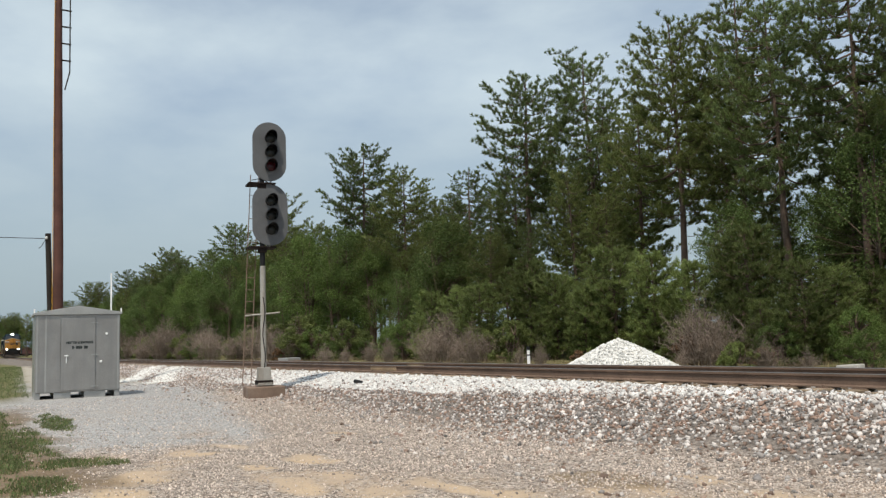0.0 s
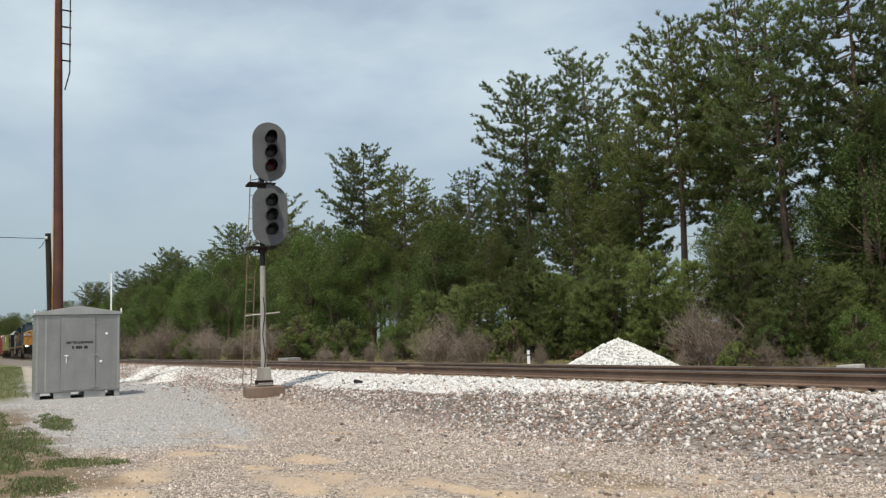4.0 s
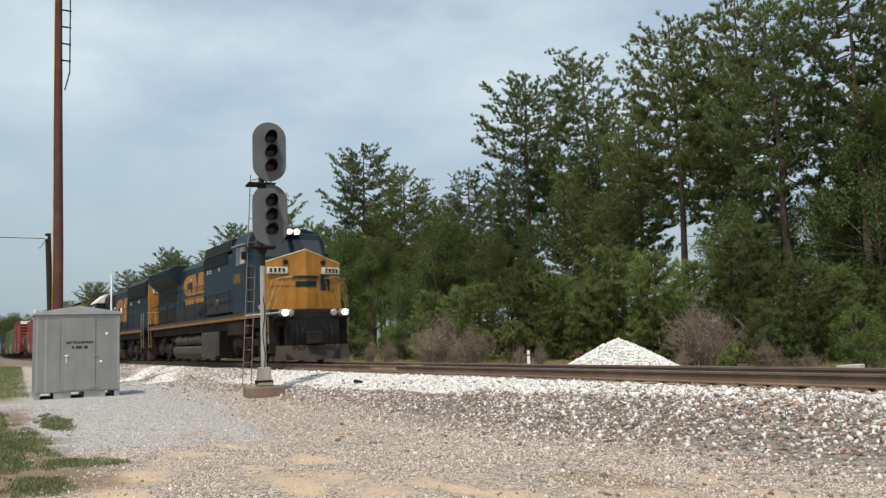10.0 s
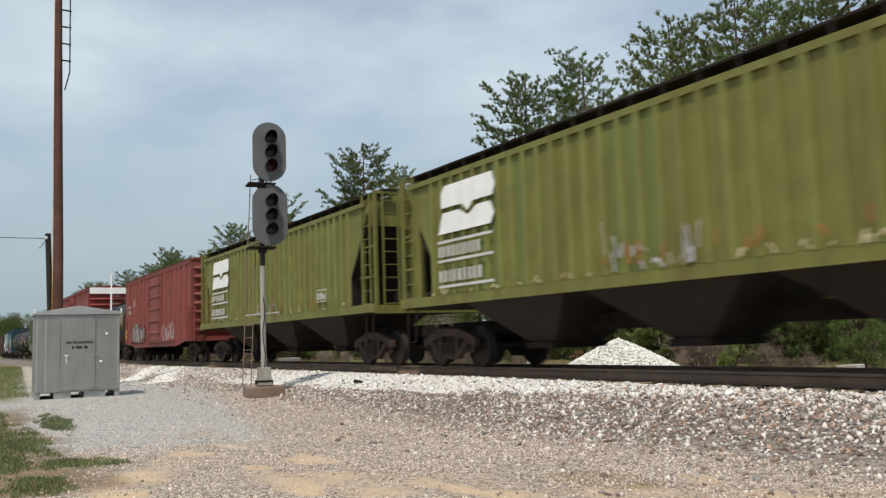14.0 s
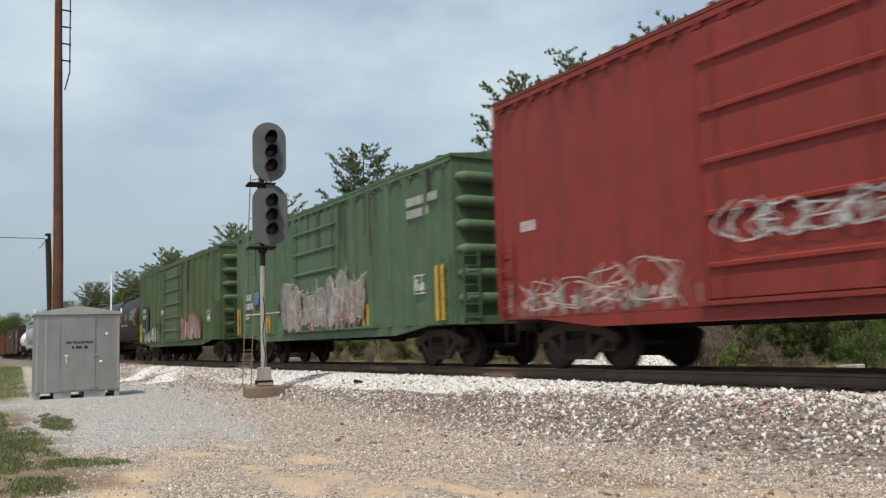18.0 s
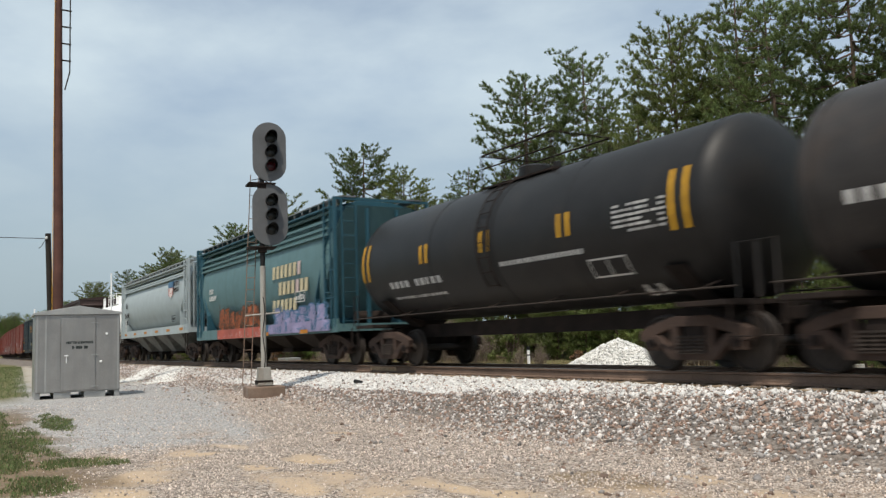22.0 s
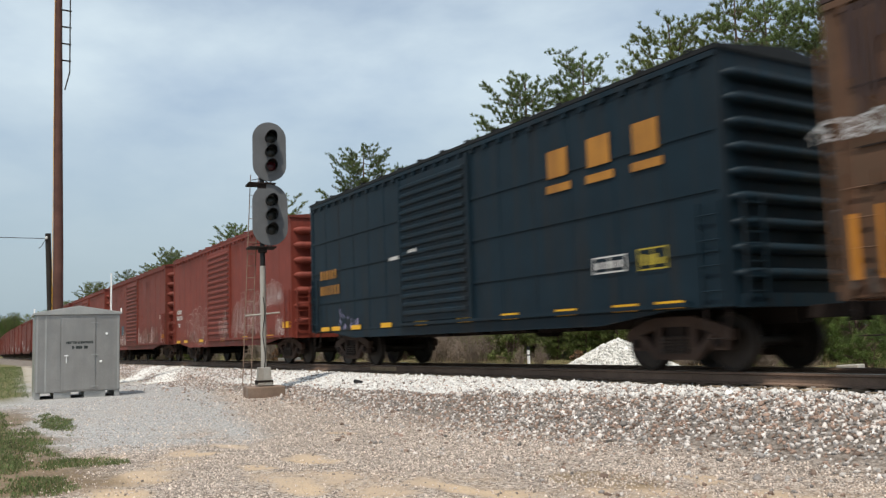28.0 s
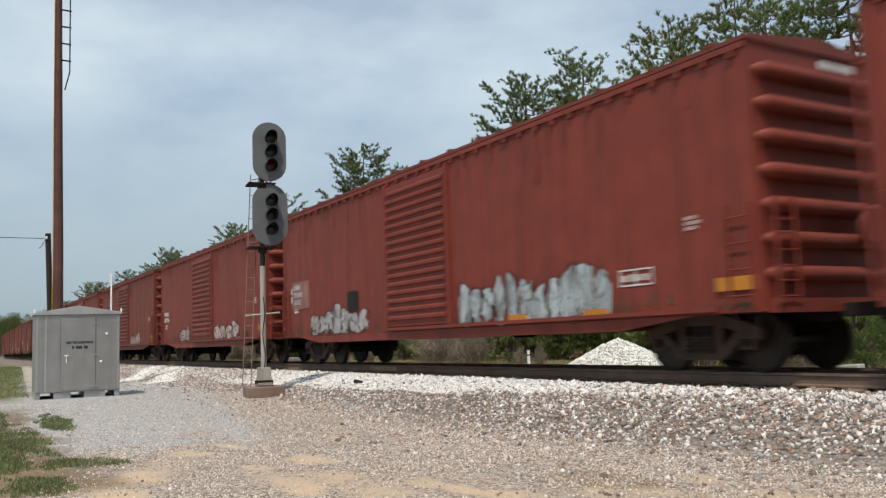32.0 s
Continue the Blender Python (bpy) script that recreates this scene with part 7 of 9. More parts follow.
def wide_nose_loco(label):
    """Leading engine with a full-width cab and golden nose; front towards +x."""
    t = thing("locomotive", label, "locomotive", group="locomotives of the goods train")
    half, Z = 10.7, 1.88
    side_kit(t, -9.4, 4.6, Z, (-4.9, 3.0), M_RAILING, half, 9.9)
    for e in (1, -1):
        loco_deck(t, 9.9 if e > 0 else half, e, M_SILLGOLD)
        loco_truck(t, e * 6.55)
    part("equipment_box", Shape().box(1.0, 3.0, -1.43, -1.40, 0.3, 1.25), M_TANKGREY, t)
    # engine hood
    part("hood", Shape().prism([(-0.98, Z), (0.98, Z), (0.98, 4.40), (0.80, 4.62), (-0.80, 4.62), (-0.98, 4.40)], -10.0, 5.3), M_BLUE, t, "long dark blue engine hood", bevel=0.02)
    part("blower_box", Shape().prism([(-1.30, 2.02), (1.30, 2.02), (1.30, 4.2), (1.05, 4.62), (-1.05, 4.62), (-1.30, 4.2)], 0.2, 5.25), M_BLUE, t, "wide equipment compartment behind the cab", bevel=0.02)
    louvre(t, 0.3, 3.8, -1.315, 4.0, 4.45, 8, M_BLACK, "brake_grid")
    part("brake_grid_roof", Shape().prism([(-1.25, 4.5), (1.25, 4.5), (1.25, 4.92), (1.05, 5.0), (-1.05, 5.0), (-1.25, 4.92)], 0.3, 4.3), M_BLACK, t, "sooty dynamic brake housing", bevel=0.02)
    # radiator wings overhanging the rear
    part("radiator_housing", Shape().prism([(-1.48, 4.18), (-0.98, 3.75), (0.98, 3.75), (1.48, 4.18), (1.48, 4.62), (1.25, 4.74), (-1.25, 4.74), (-1.48, 4.62)], -10.25, -5.2), M_BLUE, t, "overhanging radiator wings", bevel=0.02)
    for sgn in (-1, 1):
        louvre(t, -10.0, -5.4, sgn * 1.495, 4.24, 4.58, 6, M_BLACK, "radiator_screen")
        part("radiator_intake", Shape().box(-9.9, -6.0, sgn * 0.995 - 0.012, sgn * 0.995 + 0.012, 2.95, 3.74), M_DARKGRILLE, t, "black sooty intake screen")
        part("brown_panel", Shape().box(-9.5, -6.3, sgn * 1.022 - 0.008, sgn * 1.022 + 0.008, 2.02, 2.72), M_SOOT, t, "sooty brown hood panel")
        for x in (-1.7, -0.4, 0.0):
            louvre(t, x, x + 0.7, sgn * (1.02 if x < 0 else 1.322), 2.15, 2.45, 5, M_BLUE, "door_louvre")
        for k in range(9):
            x = -5.9 + 0.74 * k
            part("hood_door", Shape().box(x, x + 0.70, sgn * 0.99 - 0.01, sgn * 0.99 + 0.01, Z + 0.12, 3.9), M_BLUE, t)
            if k < 8:
                part("door_latch", Shape().box(x + 0.62, x + 0.66, sgn * 1.005 - 0.012, sgn * 1.005 + 0.012, 2.7, 2.85), M_BLACK, t)
        for x in (-6.2, -3.1, 0.9, 1.3, 2.6):
            y = sgn * (1.012 if x < 0.2 else 1.318)
            part("warning_label", Shape().box(x, x + 0.12, y - 0.004, y + 0.004, 3.78, 3.95), M_MARK, t)
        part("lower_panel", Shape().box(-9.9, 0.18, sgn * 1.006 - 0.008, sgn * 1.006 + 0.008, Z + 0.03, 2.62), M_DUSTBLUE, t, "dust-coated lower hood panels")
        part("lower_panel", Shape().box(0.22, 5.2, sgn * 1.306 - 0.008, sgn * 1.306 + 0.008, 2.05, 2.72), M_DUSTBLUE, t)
        part("hood_rail", Shape().tube([(-9.8, sgn * 1.06, 3.45), (5.0, sgn * (1.06), 3.45)], 0.016, 5), M_BLUE, t)
    emblem(t, -4.5, -0.5, 2.72, 4.10, -1.006, True)
    part("exhaust_stack", Shape().box(-3.2, -2.5, -0.35, 0.35, 4.6, 4.86), M_BLACK, t, bevel=0.03)
    part("hood_fan", Shape().lathe([(4.72, 0.75), (4.86, 0.75), (4.88, 0.65)], 24, "z", (-7.6, 0, 0)), M_BLACK, t)
    # cab
    cab = part("cab", Shape().prism([(-1.54, Z), (1.54, Z), (1.54, 4.45), (1.30, 4.92), (0.7, 5.06), (-0.7, 5.06), (-1.30, 4.92), (-1.54, 4.45)], 5.25, 7.15), M_BLUE, t, "wide dark blue cab", bevel=0.03)
    part("windshield_frame", Shape().add([(7.14, -1.54, 3.62), (7.14, 1.54, 3.62), (7.14, 1.30, 4.90), (7.14, -1.30, 4.90), (7.80, -1.40, 3.62), (7.80, 1.40, 3.62), (7.32, 1.18, 4.84), (7.32, -1.18, 4.84)],
                                         [(4, 5, 6, 7), (0, 4, 7, 3), (1, 2, 6, 5), (3, 7, 6, 2), (0, 1, 5, 4)]), M_BLUE, cab, "slanting windscreen panel")
    for y0, y1 in ((-1.22, -0.10), (0.10, 1.22)):
        part("windshield", Shape().add([(7.80 - 0.12 + 0.03, y0, 3.90), (7.80 - 0.12 + 0.03, y1, 3.90), (7.45 + 0.03, y1 * 0.93, 4.60), (7.45 + 0.03, y0 * 0.93, 4.60)], [(0, 1, 2, 3)]), M_GLASS, cab, "dark windscreen pane")
    for sgn in (-1, 1):
        part("side_window", Shape().box(5.75, 6.95, sgn * 1.545 - 0.01, sgn * 1.545 + 0.01, 3.72, 4.40), M_GLASS, cab, "dark side window")
        part("window_shade", Shape().box(6.35, 6.52, sgn * 1.56 - 0.01, sgn * 1.56 + 0.01, 3.75, 4.38), M_PALE, cab)
        part("window_shade", Shape().box(6.58, 6.75, sgn * 1.56 - 0.01, sgn * 1.56 + 0.01, 3.75, 4.38), M_PALE, cab)
        part("sun_visor", Shape().box(5.70, 7.0, sgn * 1.62 - 0.10, sgn * 1.62 + 0.06, 4.42, 4.46), M_GALVD, cab)
        part("mirror", Shape().box(6.98, 7.02, sgn * 1.66 - 0.08, sgn * 1.66 + 0.08, 3.85, 4.15), M_BLACK, cab)
    # nose: blue sides, golden front in two slightly swept faces
    nose = part("nose", Shape().add([(6.75, -1.50, Z), (6.75, 1.50, Z), (6.75, 1.50, 3.66), (6.75, 0.0, 4.10), (6.75, -1.50, 3.66), (8.38, -1.46, Z), (8.38, 1.46, Z), (8.34, 1.44, 3.56), (8.62, 0.0, 4.02), (8.34, -1.44, 3.56), (8.78, 0.0, Z)],
                                    [(5, 10, 8, 9), (10, 6, 7, 8), (0, 5, 9, 4), (4, 9, 8, 3), (3, 8, 7, 2), (2, 7, 6, 1), (0, 1, 6, 10, 5), (0, 4, 3, 2, 1)]), M_BLUE, t, "full-width nose with blue sides", pose(0.35, 0, 0), bevel=0.03)
    for sgn in (-1, 1):
        part("nose_front", Shape().add([(8.41, sgn * 1.46, Z + 0.02), (8.81, 0.0, Z + 0.02), (8.65, 0.0, 4.05), (8.37, sgn * 1.44, 3.59), (8.36, sgn * 1.46, Z + 0.02), (8.76, 0.0, Z + 0.02), (8.60, 0.0, 4.05), (8.32, sgn * 1.44, 3.59)],
                                       [(0, 1, 2, 3), (4, 7, 6, 5), (0, 3, 7, 4), (3, 2, 6, 7), (0, 4, 5, 1)]), M_GOLD, nose, "golden yellow nose front", bevel=0.0)
    part("nose_edge", Shape().tube([(8.36, -1.45, 3.60), (8.64, 0.0, 4.06), (8.36, 1.45, 3.60)], 0.025, 6), M_CREAM, nose, "pale nose edge strip")
    part("nose_door", Shape().prism([(8.82, 0), (8.72, 0.36), (8.60, 0.36), (8.60, -0.36), (8.72, -0.36)], Z + 0.05, 2.62, "z"), M_GOLD, nose, bevel=0.01)
    for z0, z1, w in ((3.02, 3.10, 0.52), (2.72, 2.90, 0.40)):
        part("nose_emblem", Shape().prism([(8.775, 0), (8.775 - 0.27 * w, w), (8.50, w), (8.50, -w), (8.775 - 0.27 * w, -w)], z0, z1, "z"), M_BLUE, nose, "dark blue emblem block")
    for sgn in (-1, 1):
        turn = Matrix.Translation((8.50, sgn * 1.02, 3.30)) @ pose(0, 0, 0, 0, 0, sgn * 13)
        nb = part("number_board", Shape().box(-0.05, 0.075, -0.36, 0.36, -0.12, 0.12), M_MARK, nose, "pale number board", turn, bevel=0.01)
        for k in range(4):
            part("digit_bar", Shape().box(0.074, 0.081, -0.27 + 0.15 * k, -0.18 + 0.15 * k, -0.08, 0.08), M_BLACK, nb)
        part("class_lamp", Shape().lathe([(8.46, 0.10), (8.60, 0.09), (8.61, 0.02)], 14, "x", (0, sgn * 0.72, 3.60)), M_BLACK, nose)
        for k in range(2):
            part("nose_grab", Shape().tube([(8.78 - 0.1 * k, sgn * (0.62 + 0.32 * k), 1.98), (8.80 - 0.12 * k, sgn * (0.40 + 0.32 * k), 3.05)], 0.010, 6), M_GOLD, nose)
        part("ditch_light", Shape().lathe([(9.25, 0.135), (9.90, 0.135), (9.90, 0.112), (9.65, 0.112)], 18, "x", (0, sgn * 1.12, 1.75)), M_GALVD, t)
        part("ditch_lens", Shape().lathe([(9.651, 0.100), (9.66, 0.096), (9.67, 0.02)], 18, "x", (0, sgn * 1.12, 1.75)), M_DITCH, t, "lit ditch light")
        part("spare_light", Shape().lathe([(9.25, 0.13), (9.59, 0.13), (9.62, 0.09)], 18, "x", (0, sgn * 0.82, 1.75)), M_GALVD, t)
        part("nose_handrail", Shape().tube([(9.35, sgn * 1.46, 1.9), (9.3, sgn * 1.46, 2.5), (9.1, sgn * 1.46, 3.0), (8.75, sgn * 1.48, 3.05)], 0.013, 6), M_SILLGOLD, t)
    part("anticlimber", Shape().box(9.1, 9.56, -1.40, 1.40, 1.55, 1.84), M_UNDER, t, "grimy anticlimber beam", bevel=0.03)
    head = part("headlight_box", Shape().box(7.12, 7.52, -0.34, 0.34, 4.70, 5.00), M_BLACK, cab, bevel=0.03)
    for yy in (-0.15, 0.15):
        part("lamp_barrel", Shape().lathe([(7.40, 0.12), (7.82, 0.12), (7.82, 0.102), (7.53, 0.102)], 18, "x", (0, yy, 4.86)), M_GALVD, head)
        part("headlight", Shape().lathe([(7.531, 0.092), (7.54, 0.085), (7.55, 0.02)], 18, "x", (0, yy, 4.86)), M_LAMP, head, "lit headlight")
    part("horn", Shape().lathe([(4.6, 0.03), (4.9, 0.03), (5.0, 0.09)], 12, "x", (0, 0.4, 5.12)), M_BLACK, t)
    part("cab_antenna", Shape().box(5.9, 6.4, -0.35, 0.35, 5.05, 5.16), M_GALVD, t)
    bars(t, -1.55, 5.45, 3.05, 0.36, (4,), M_SILLGOLD, 3, "number_bar", gap=0.22)
    bars(t, -1.32, 2.2, 2.55, 0.10, (4, 3), M_CREAM, 4)
    part("white_box", Shape().box(8.2, 8.6, -1.5, -1.40, 1.93, 2.10), M_GALVD, t, "pale box on the walkway", bevel=0.01)
    part("cab_underside_box", Shape().box(4.4, 7.0, -1.50, -1.1, 1.1, 1.62), M_UNDER, t)
    return t


def hood_loco(label):
    """Trailing engine, coupled back to front: cab towards +x of its own, radiator end golden."""
    t = thing("locomotive", label, "locomotive", group="locomotives of the goods train")
    half, Z = 10.95, 1.86
    side_kit(t, -8.9, 5.2, Z, (-2.7, 4.5), M_RAILING, half)
    for e in (1, -1):
        loco_deck(t, half, e, M_RAILING if e < 0 else M_GOLD)
        loco_truck(t, e * 6.85)
    part("hood", Shape().prism([(-0.95, Z), (0.95, Z), (0.95, 4.42), (0.75, 4.68), (-0.75, 4.68), (-0.95, 4.42)], -8.78, 5.9), M_BLUE2, t, "long faded blue engine hood", bevel=0.02)
    tail = part("hood_end", Shape().prism([(-0.95, Z + 0.22), (0.95, Z + 0.22), (0.95, 4.42), (0.75, 4.66), (-0.75, 4.66), (-0.95, 4.42)], -8.90, -8.66), M_GOLD, t, "golden hood end", bevel=0.03)
    part("radiator_housing", Shape().prism([(-1.06, 3.75), (1.06, 3.75), (1.06, 4.55), (0.80, 4.82), (-0.80, 4.82), (-1.06, 4.55)], -8.62, -3.2), M_BLUE2, t, "flared radiator section", bevel=0.02)
    for sgn in (-1, 1):
        louvre(t, -8.5, -3.3, sgn * 1.072, 3.80, 4.52, 9, M_SOOT, "radiator_screen")
        part("brake_intake", Shape().box(1.75, 3.95, sgn * 0.965 - 0.012, sgn * 0.965 + 0.012, 3.92, 4.42), M_SOOT, t, "sooty intake panel")
        part("intake_lip", Shape().box(1.75, 3.95, sgn * 0.985 - 0.025, sgn * 0.985 + 0.025, 3.87, 3.915), M_BLACK, t)
        part("hood_panel", Shape().box(3.97, 5.6, sgn * 0.965 - 0.010, sgn * 0.965 + 0.010, 3.52, 4.40), M_BLACK, t, "dark patched hood panel")
        part("recessed_panel", Shape().box(2.42, 3.72, sgn * 0.975 - 0.012, sgn * 0.975 + 0.012, 2.98, 3.86), M_BLUE, t, "inset blue panel")
        for z in (2.07, 2.56):
            part("vent_slot", Shape().box(2.48, 3.70, sgn * 0.985 - 0.02, sgn * 0.985 + 0.02, z, z + 0.07), M_BLACK, t)
        for x in (2.0, 2.35):
            part("step_rail", Shape().tube([(x, sgn * 1.02, 3.10), (x + 0.28, sgn * 1.02, 3.72)], 0.008, 5), M_GALVD, t)
        part("side_door", Shape().box(4.75, 5.65, sgn * 1.494 - 0.008, sgn * 1.494 + 0.008, Z + 0.06, Z + 0.80), M_BLUE, t)
        for k in range(10):
            x = -3.0 + 0.62 * k
            part("hood_door", Shape().box(x, x + 0.58, sgn * 0.96 - 0.01, sgn * 0.96 + 0.01, Z + 0.12, 3.66), M_BLUE2, t)
        for x in (-6.6, -6.3, -4.2, -3.9, -1.9, 1.4, 1.65):
            part("warning_label", Shape().box(x, x + 0.15, sgn * 0.985 - 0.004, sgn * 0.985 + 0.004, 3.42, 3.60), M_MARK, t)
        part("hood_rail", Shape().tube([(-8.6, sgn * 1.02, 3.3), (5.6, sgn * 1.02, 3.3)], 0.016, 5), M_BLUE2, t)
        part("tail_number_board", Shape().box(-8.94, -8.88, sgn * 0.42 - 0.30, sgn * 0.42 + 0.30, 3.86, 4.10), M_MARK, tail, "pale number board", bevel=0.01)
        d = Shape()
        for k in range(4):
            y = sgn * 0.42 - 0.22 + 0.12 * k
            d.box(-8.946, -8.939, y, y + 0.07, 3.90, 4.06)
        part("digit_bars", d, M_BLACK, tail)
        part("tail_lamp", Shape().lathe([(-8.98, 0.03), (-8.96, 0.09), (-8.88, 0.10)], 14, "x", (0, sgn * 0.16, 4.32)), M_GALVD, tail)
    part("tail_emblem", Shape().box(-8.925, -8.88, -0.45, 0.45, 3.0, 3.2).box(-8.925, -8.88, -0.5, 0.5, 2.75, 2.9), M_BLUE2, tail, "dark blue emblem blocks")
    emblem(t, 1.15, -2.85, 2.50, 3.98, 0.978, False)
    for x in (-7.4, -5.8, -4.2):
        part("hood_fan", Shape().lathe([(4.80, 0.66), (4.93, 0.66), (4.95, 0.58)], 24, "z", (x, 0, 0)), M_BLACK, t)
    for x in (0.2, 2.6):
        part("brake_fan", Shape().lathe([(4.66, 0.55), (4.82, 0.55), (4.84, 0.45)], 24, "z", (x, 0, 0)), M_BLACK, t)
    part("exhaust_stack", Shape().box(-0.9, -0.4, -0.3, 0.3, 4.66, 4.90), M_BLACK, t)
    cab = part("cab", Shape().prism([(-1.50, Z), (1.50, Z), (1.50, 4.10), (-1.50, 4.10)], 5.85, 8.45), M_BLUE2, t, "faded blue cab", bevel=0.02)
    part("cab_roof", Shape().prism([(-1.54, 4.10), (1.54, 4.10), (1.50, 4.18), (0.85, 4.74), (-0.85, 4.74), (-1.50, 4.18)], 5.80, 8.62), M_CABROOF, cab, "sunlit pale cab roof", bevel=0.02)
    for sgn in (-1, 1):
        for a, b in ((6.6, 7.0), (7.1, 7.45), (7.6, 8.1)):
            part("side_window", Shape().box(a, b, sgn * 1.505 - 0.01, sgn * 1.505 + 0.01, 3.40, 3.95), M_GLASS, cab, "dark side window")
        part("window_post", Shape().box(7.02, 7.08, sgn * 1.52 - 0.01, sgn * 1.52 + 0.01, 3.36, 3.98), M_PALE, cab)
        part("front_window", Shape().box(8.44, 8.47, sgn * 1.1 - 0.3, sgn * 1.1 + 0.3, 3.35, 4.0), M_GLASS, cab)
    part("short_hood", Shape().prism([(-0.92, Z), (0.92, Z), (0.92, 3.18), (0.72, 3.34), (-0.72, 3.34), (-0.92, 3.18)], 8.44, 10.05), M_BLUE2, t, "blue short nose hood", bevel=0.03)
    part("skirt", Shape().box(3.9, 6.2, -1.49, 1.49, Z, Z + 0.85), M_BLUE2, t, "blue battery box", bevel=0.02)
    bars(t, 1.512, 6.15, 2.74, 0.34, (5,), M_SILLGOLD, 6, "number_bar", gap=0.2)
    return t


# ---------------------------------------------------------------- the train, front to back
SPEED, GAIN, SCALE = 17.553, 0.0216, 1.03


def couple(made, front, rear, facing=1):
    ob = made[0] if isinstance(made, tuple) else made
    VEHICLES.append((ob, (front + rear) / 2 * SCALE, facing))
    return made


def size(front, rear):
    return (front - rear) * SCALE


couple(wide_nose_loco("dark blue wide-cab diesel locomotive with golden nose, headlights lit"), 143.2, 122.43)
couple(hood_loco("faded blue diesel locomotive running cab last, golden hood end"), 122.43, 101.17, -1)

for k, (f, r) in enumerate(((100.95, 83.35), (83.35, 65.5))):
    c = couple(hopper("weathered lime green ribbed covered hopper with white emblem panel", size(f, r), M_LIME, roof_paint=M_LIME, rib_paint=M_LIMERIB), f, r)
    t, L, y, Z, H = c
    yy = y - 0.075
    part("emblem_panel", Shape().prism([(-L + 2.15, 3.58), (-L + 3.0, 3.58), (-L + 3.25, 3.40), (-L + 3.45, 3.58), (-L + 4.2, 3.58), (-L + 4.3, 3.80), (-L + 4.2, 4.08), (-L + 2.3, 4.08), (-L + 2.15, 3.9)], yy - 0.003, yy + 0.003, "y"), M_WHITE, t, "white emblem shape")
    part("emblem_panel", Shape().prism([(-L + 2.0, 3.0), (-L + 4.1, 3.0), (-L + 4.25, 3.22), (-L + 4.1, 3.47), (-L + 3.6, 3.47), (-L + 3.25, 3.30), (-L + 2.9, 3.47), (-L + 2.2, 3.47)], yy - 0.003, yy + 0.003, "y"), M_WHITE, t, "white emblem shape")
    for dz in (1.17, 0.74, 0.17):
        part("white_line", Shape().box(-L + 1.95, -L + 4.15, yy - 0.003, yy + 0.003, Z + dz, Z + dz + 0.06), M_MARK, t)
    bars(t, yy, -L + 1.98, Z + 0.86, 0.24, (10,), M_MARK, 44 + k)
    bars(t, yy, -L + 1.98, Z + 0.30, 0.26, (9,), M_MARK, 40 + k)
    frame_mark(t, yy, L - 3.9, L - 3.2, Z + 0.25, Z + 0.62, M_MARK, 5 + k)
    # tinted bays between the ribs, spill marks along the sill
    rgb = random.Random(300 + k)
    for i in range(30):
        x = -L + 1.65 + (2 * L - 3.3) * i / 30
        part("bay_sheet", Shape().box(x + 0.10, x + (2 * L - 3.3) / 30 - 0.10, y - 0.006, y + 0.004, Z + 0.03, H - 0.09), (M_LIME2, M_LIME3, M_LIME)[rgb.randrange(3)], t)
    scratches(t, yy - 0.004, -L + 1.7, L - 1.8, Z + 0.02, Z + 0.28, M_CREAM, 310 + k, 2, 0.05, "chalky spill marks along the sill")
    scratches(t, yy - 0.006, -0.9, 1.2, Z + 0.05, Z + 0.95, M_SPRAYWHITE, 312 + k, 10, 0.05)
    scratches(t, yy - 0.008, -0.9, 4.6, Z + 0.15, Z + 0.95, M_SPRAYORANGE, 314 + k, 2, 0.05, "rusty orange sprayed strokes")

c = couple(boxcar("pinkish red boxcar with plug door and graffiti", size(65.5, 49.05), M_REDA, 4.60, 0.98, "posts", "plug", 3.0, 0.3, roof=M_RED2), 65.5, 49.05)
t, L, y, Z, H = c
bars(t, y - 0.066, -L + 0.9, 3.02, 0.21, (5, 6), M_SPRAYPINK, 51, gap=0.45)
for x in (-L + 0.35, -L + 2.7):
    for dx in (0, 0.25):
        part("reflector", Shape().box(x + dx, x + dx + 0.10, y - 0.07, y - 0.064, Z + 0.3 + 0.3 * (x > -L + 1), Z + 0.85 + 0.3 * (x > -L + 1)), M_YELLOW, t)
frame_mark(t, y - 0.066, -L + 2.6, -L + 3.3, 3.1, 3.5, M_SPRAYPINK, 8)
graffiti(t, y - 0.075, -L + 2.0, -L + 5.6, Z + 0.02, Z + 1.3, M_UNDER, 6, 6, 0.035, M_SPRAYWHITE)
graffiti(t, y - 0.075, 2.2, 4.5, Z + 0.1, Z + 1.0, M_SPRAYWHITE, 16, 4, 0.05)

couple(tank_car("sooty black tank car with yellow reflector strips", size(49.05, 36.6), M_TANK, 1.40, 2.48, seed=2, stripe_x=(-3.1, -0.5, 2.4), panel_x=(1.4, 2.5), ends_x=(-4.95, 4.75), number=(-4.1, -2.2, -0.27, -0.02), rows=(-0.42, -0.54), panel=M_YELLOW), 49.05, 36.6)

c = couple(boxcar("bright red high-cube boxcar with white end panel and graffiti", size(36.6, 19.5), M_REDB, 5.38, 0.98, "smooth", "plug", 3.1, -1.0, end_cap=M_WHITE, end_ribs=9, roof=M_RED2), 36.6, 19.5)
t, L, y, Z, H = c
frame_mark(t, y - 0.01, L - 2.1, L - 1.2, Z + 0.95, Z + 1.42, M_MARK, 9)
part("orange_label", Shape().box(L - 1.95, L - 1.2, y - 0.012, y - 0.006, Z + 0.42, Z + 0.60), M_ORANGEMARK, t)
bars(t, y - 0.01, L - 2.2, 3.2, 0.10, (6, 6, 5, 6, 5, 6), M_SPRAYPINK, 62)
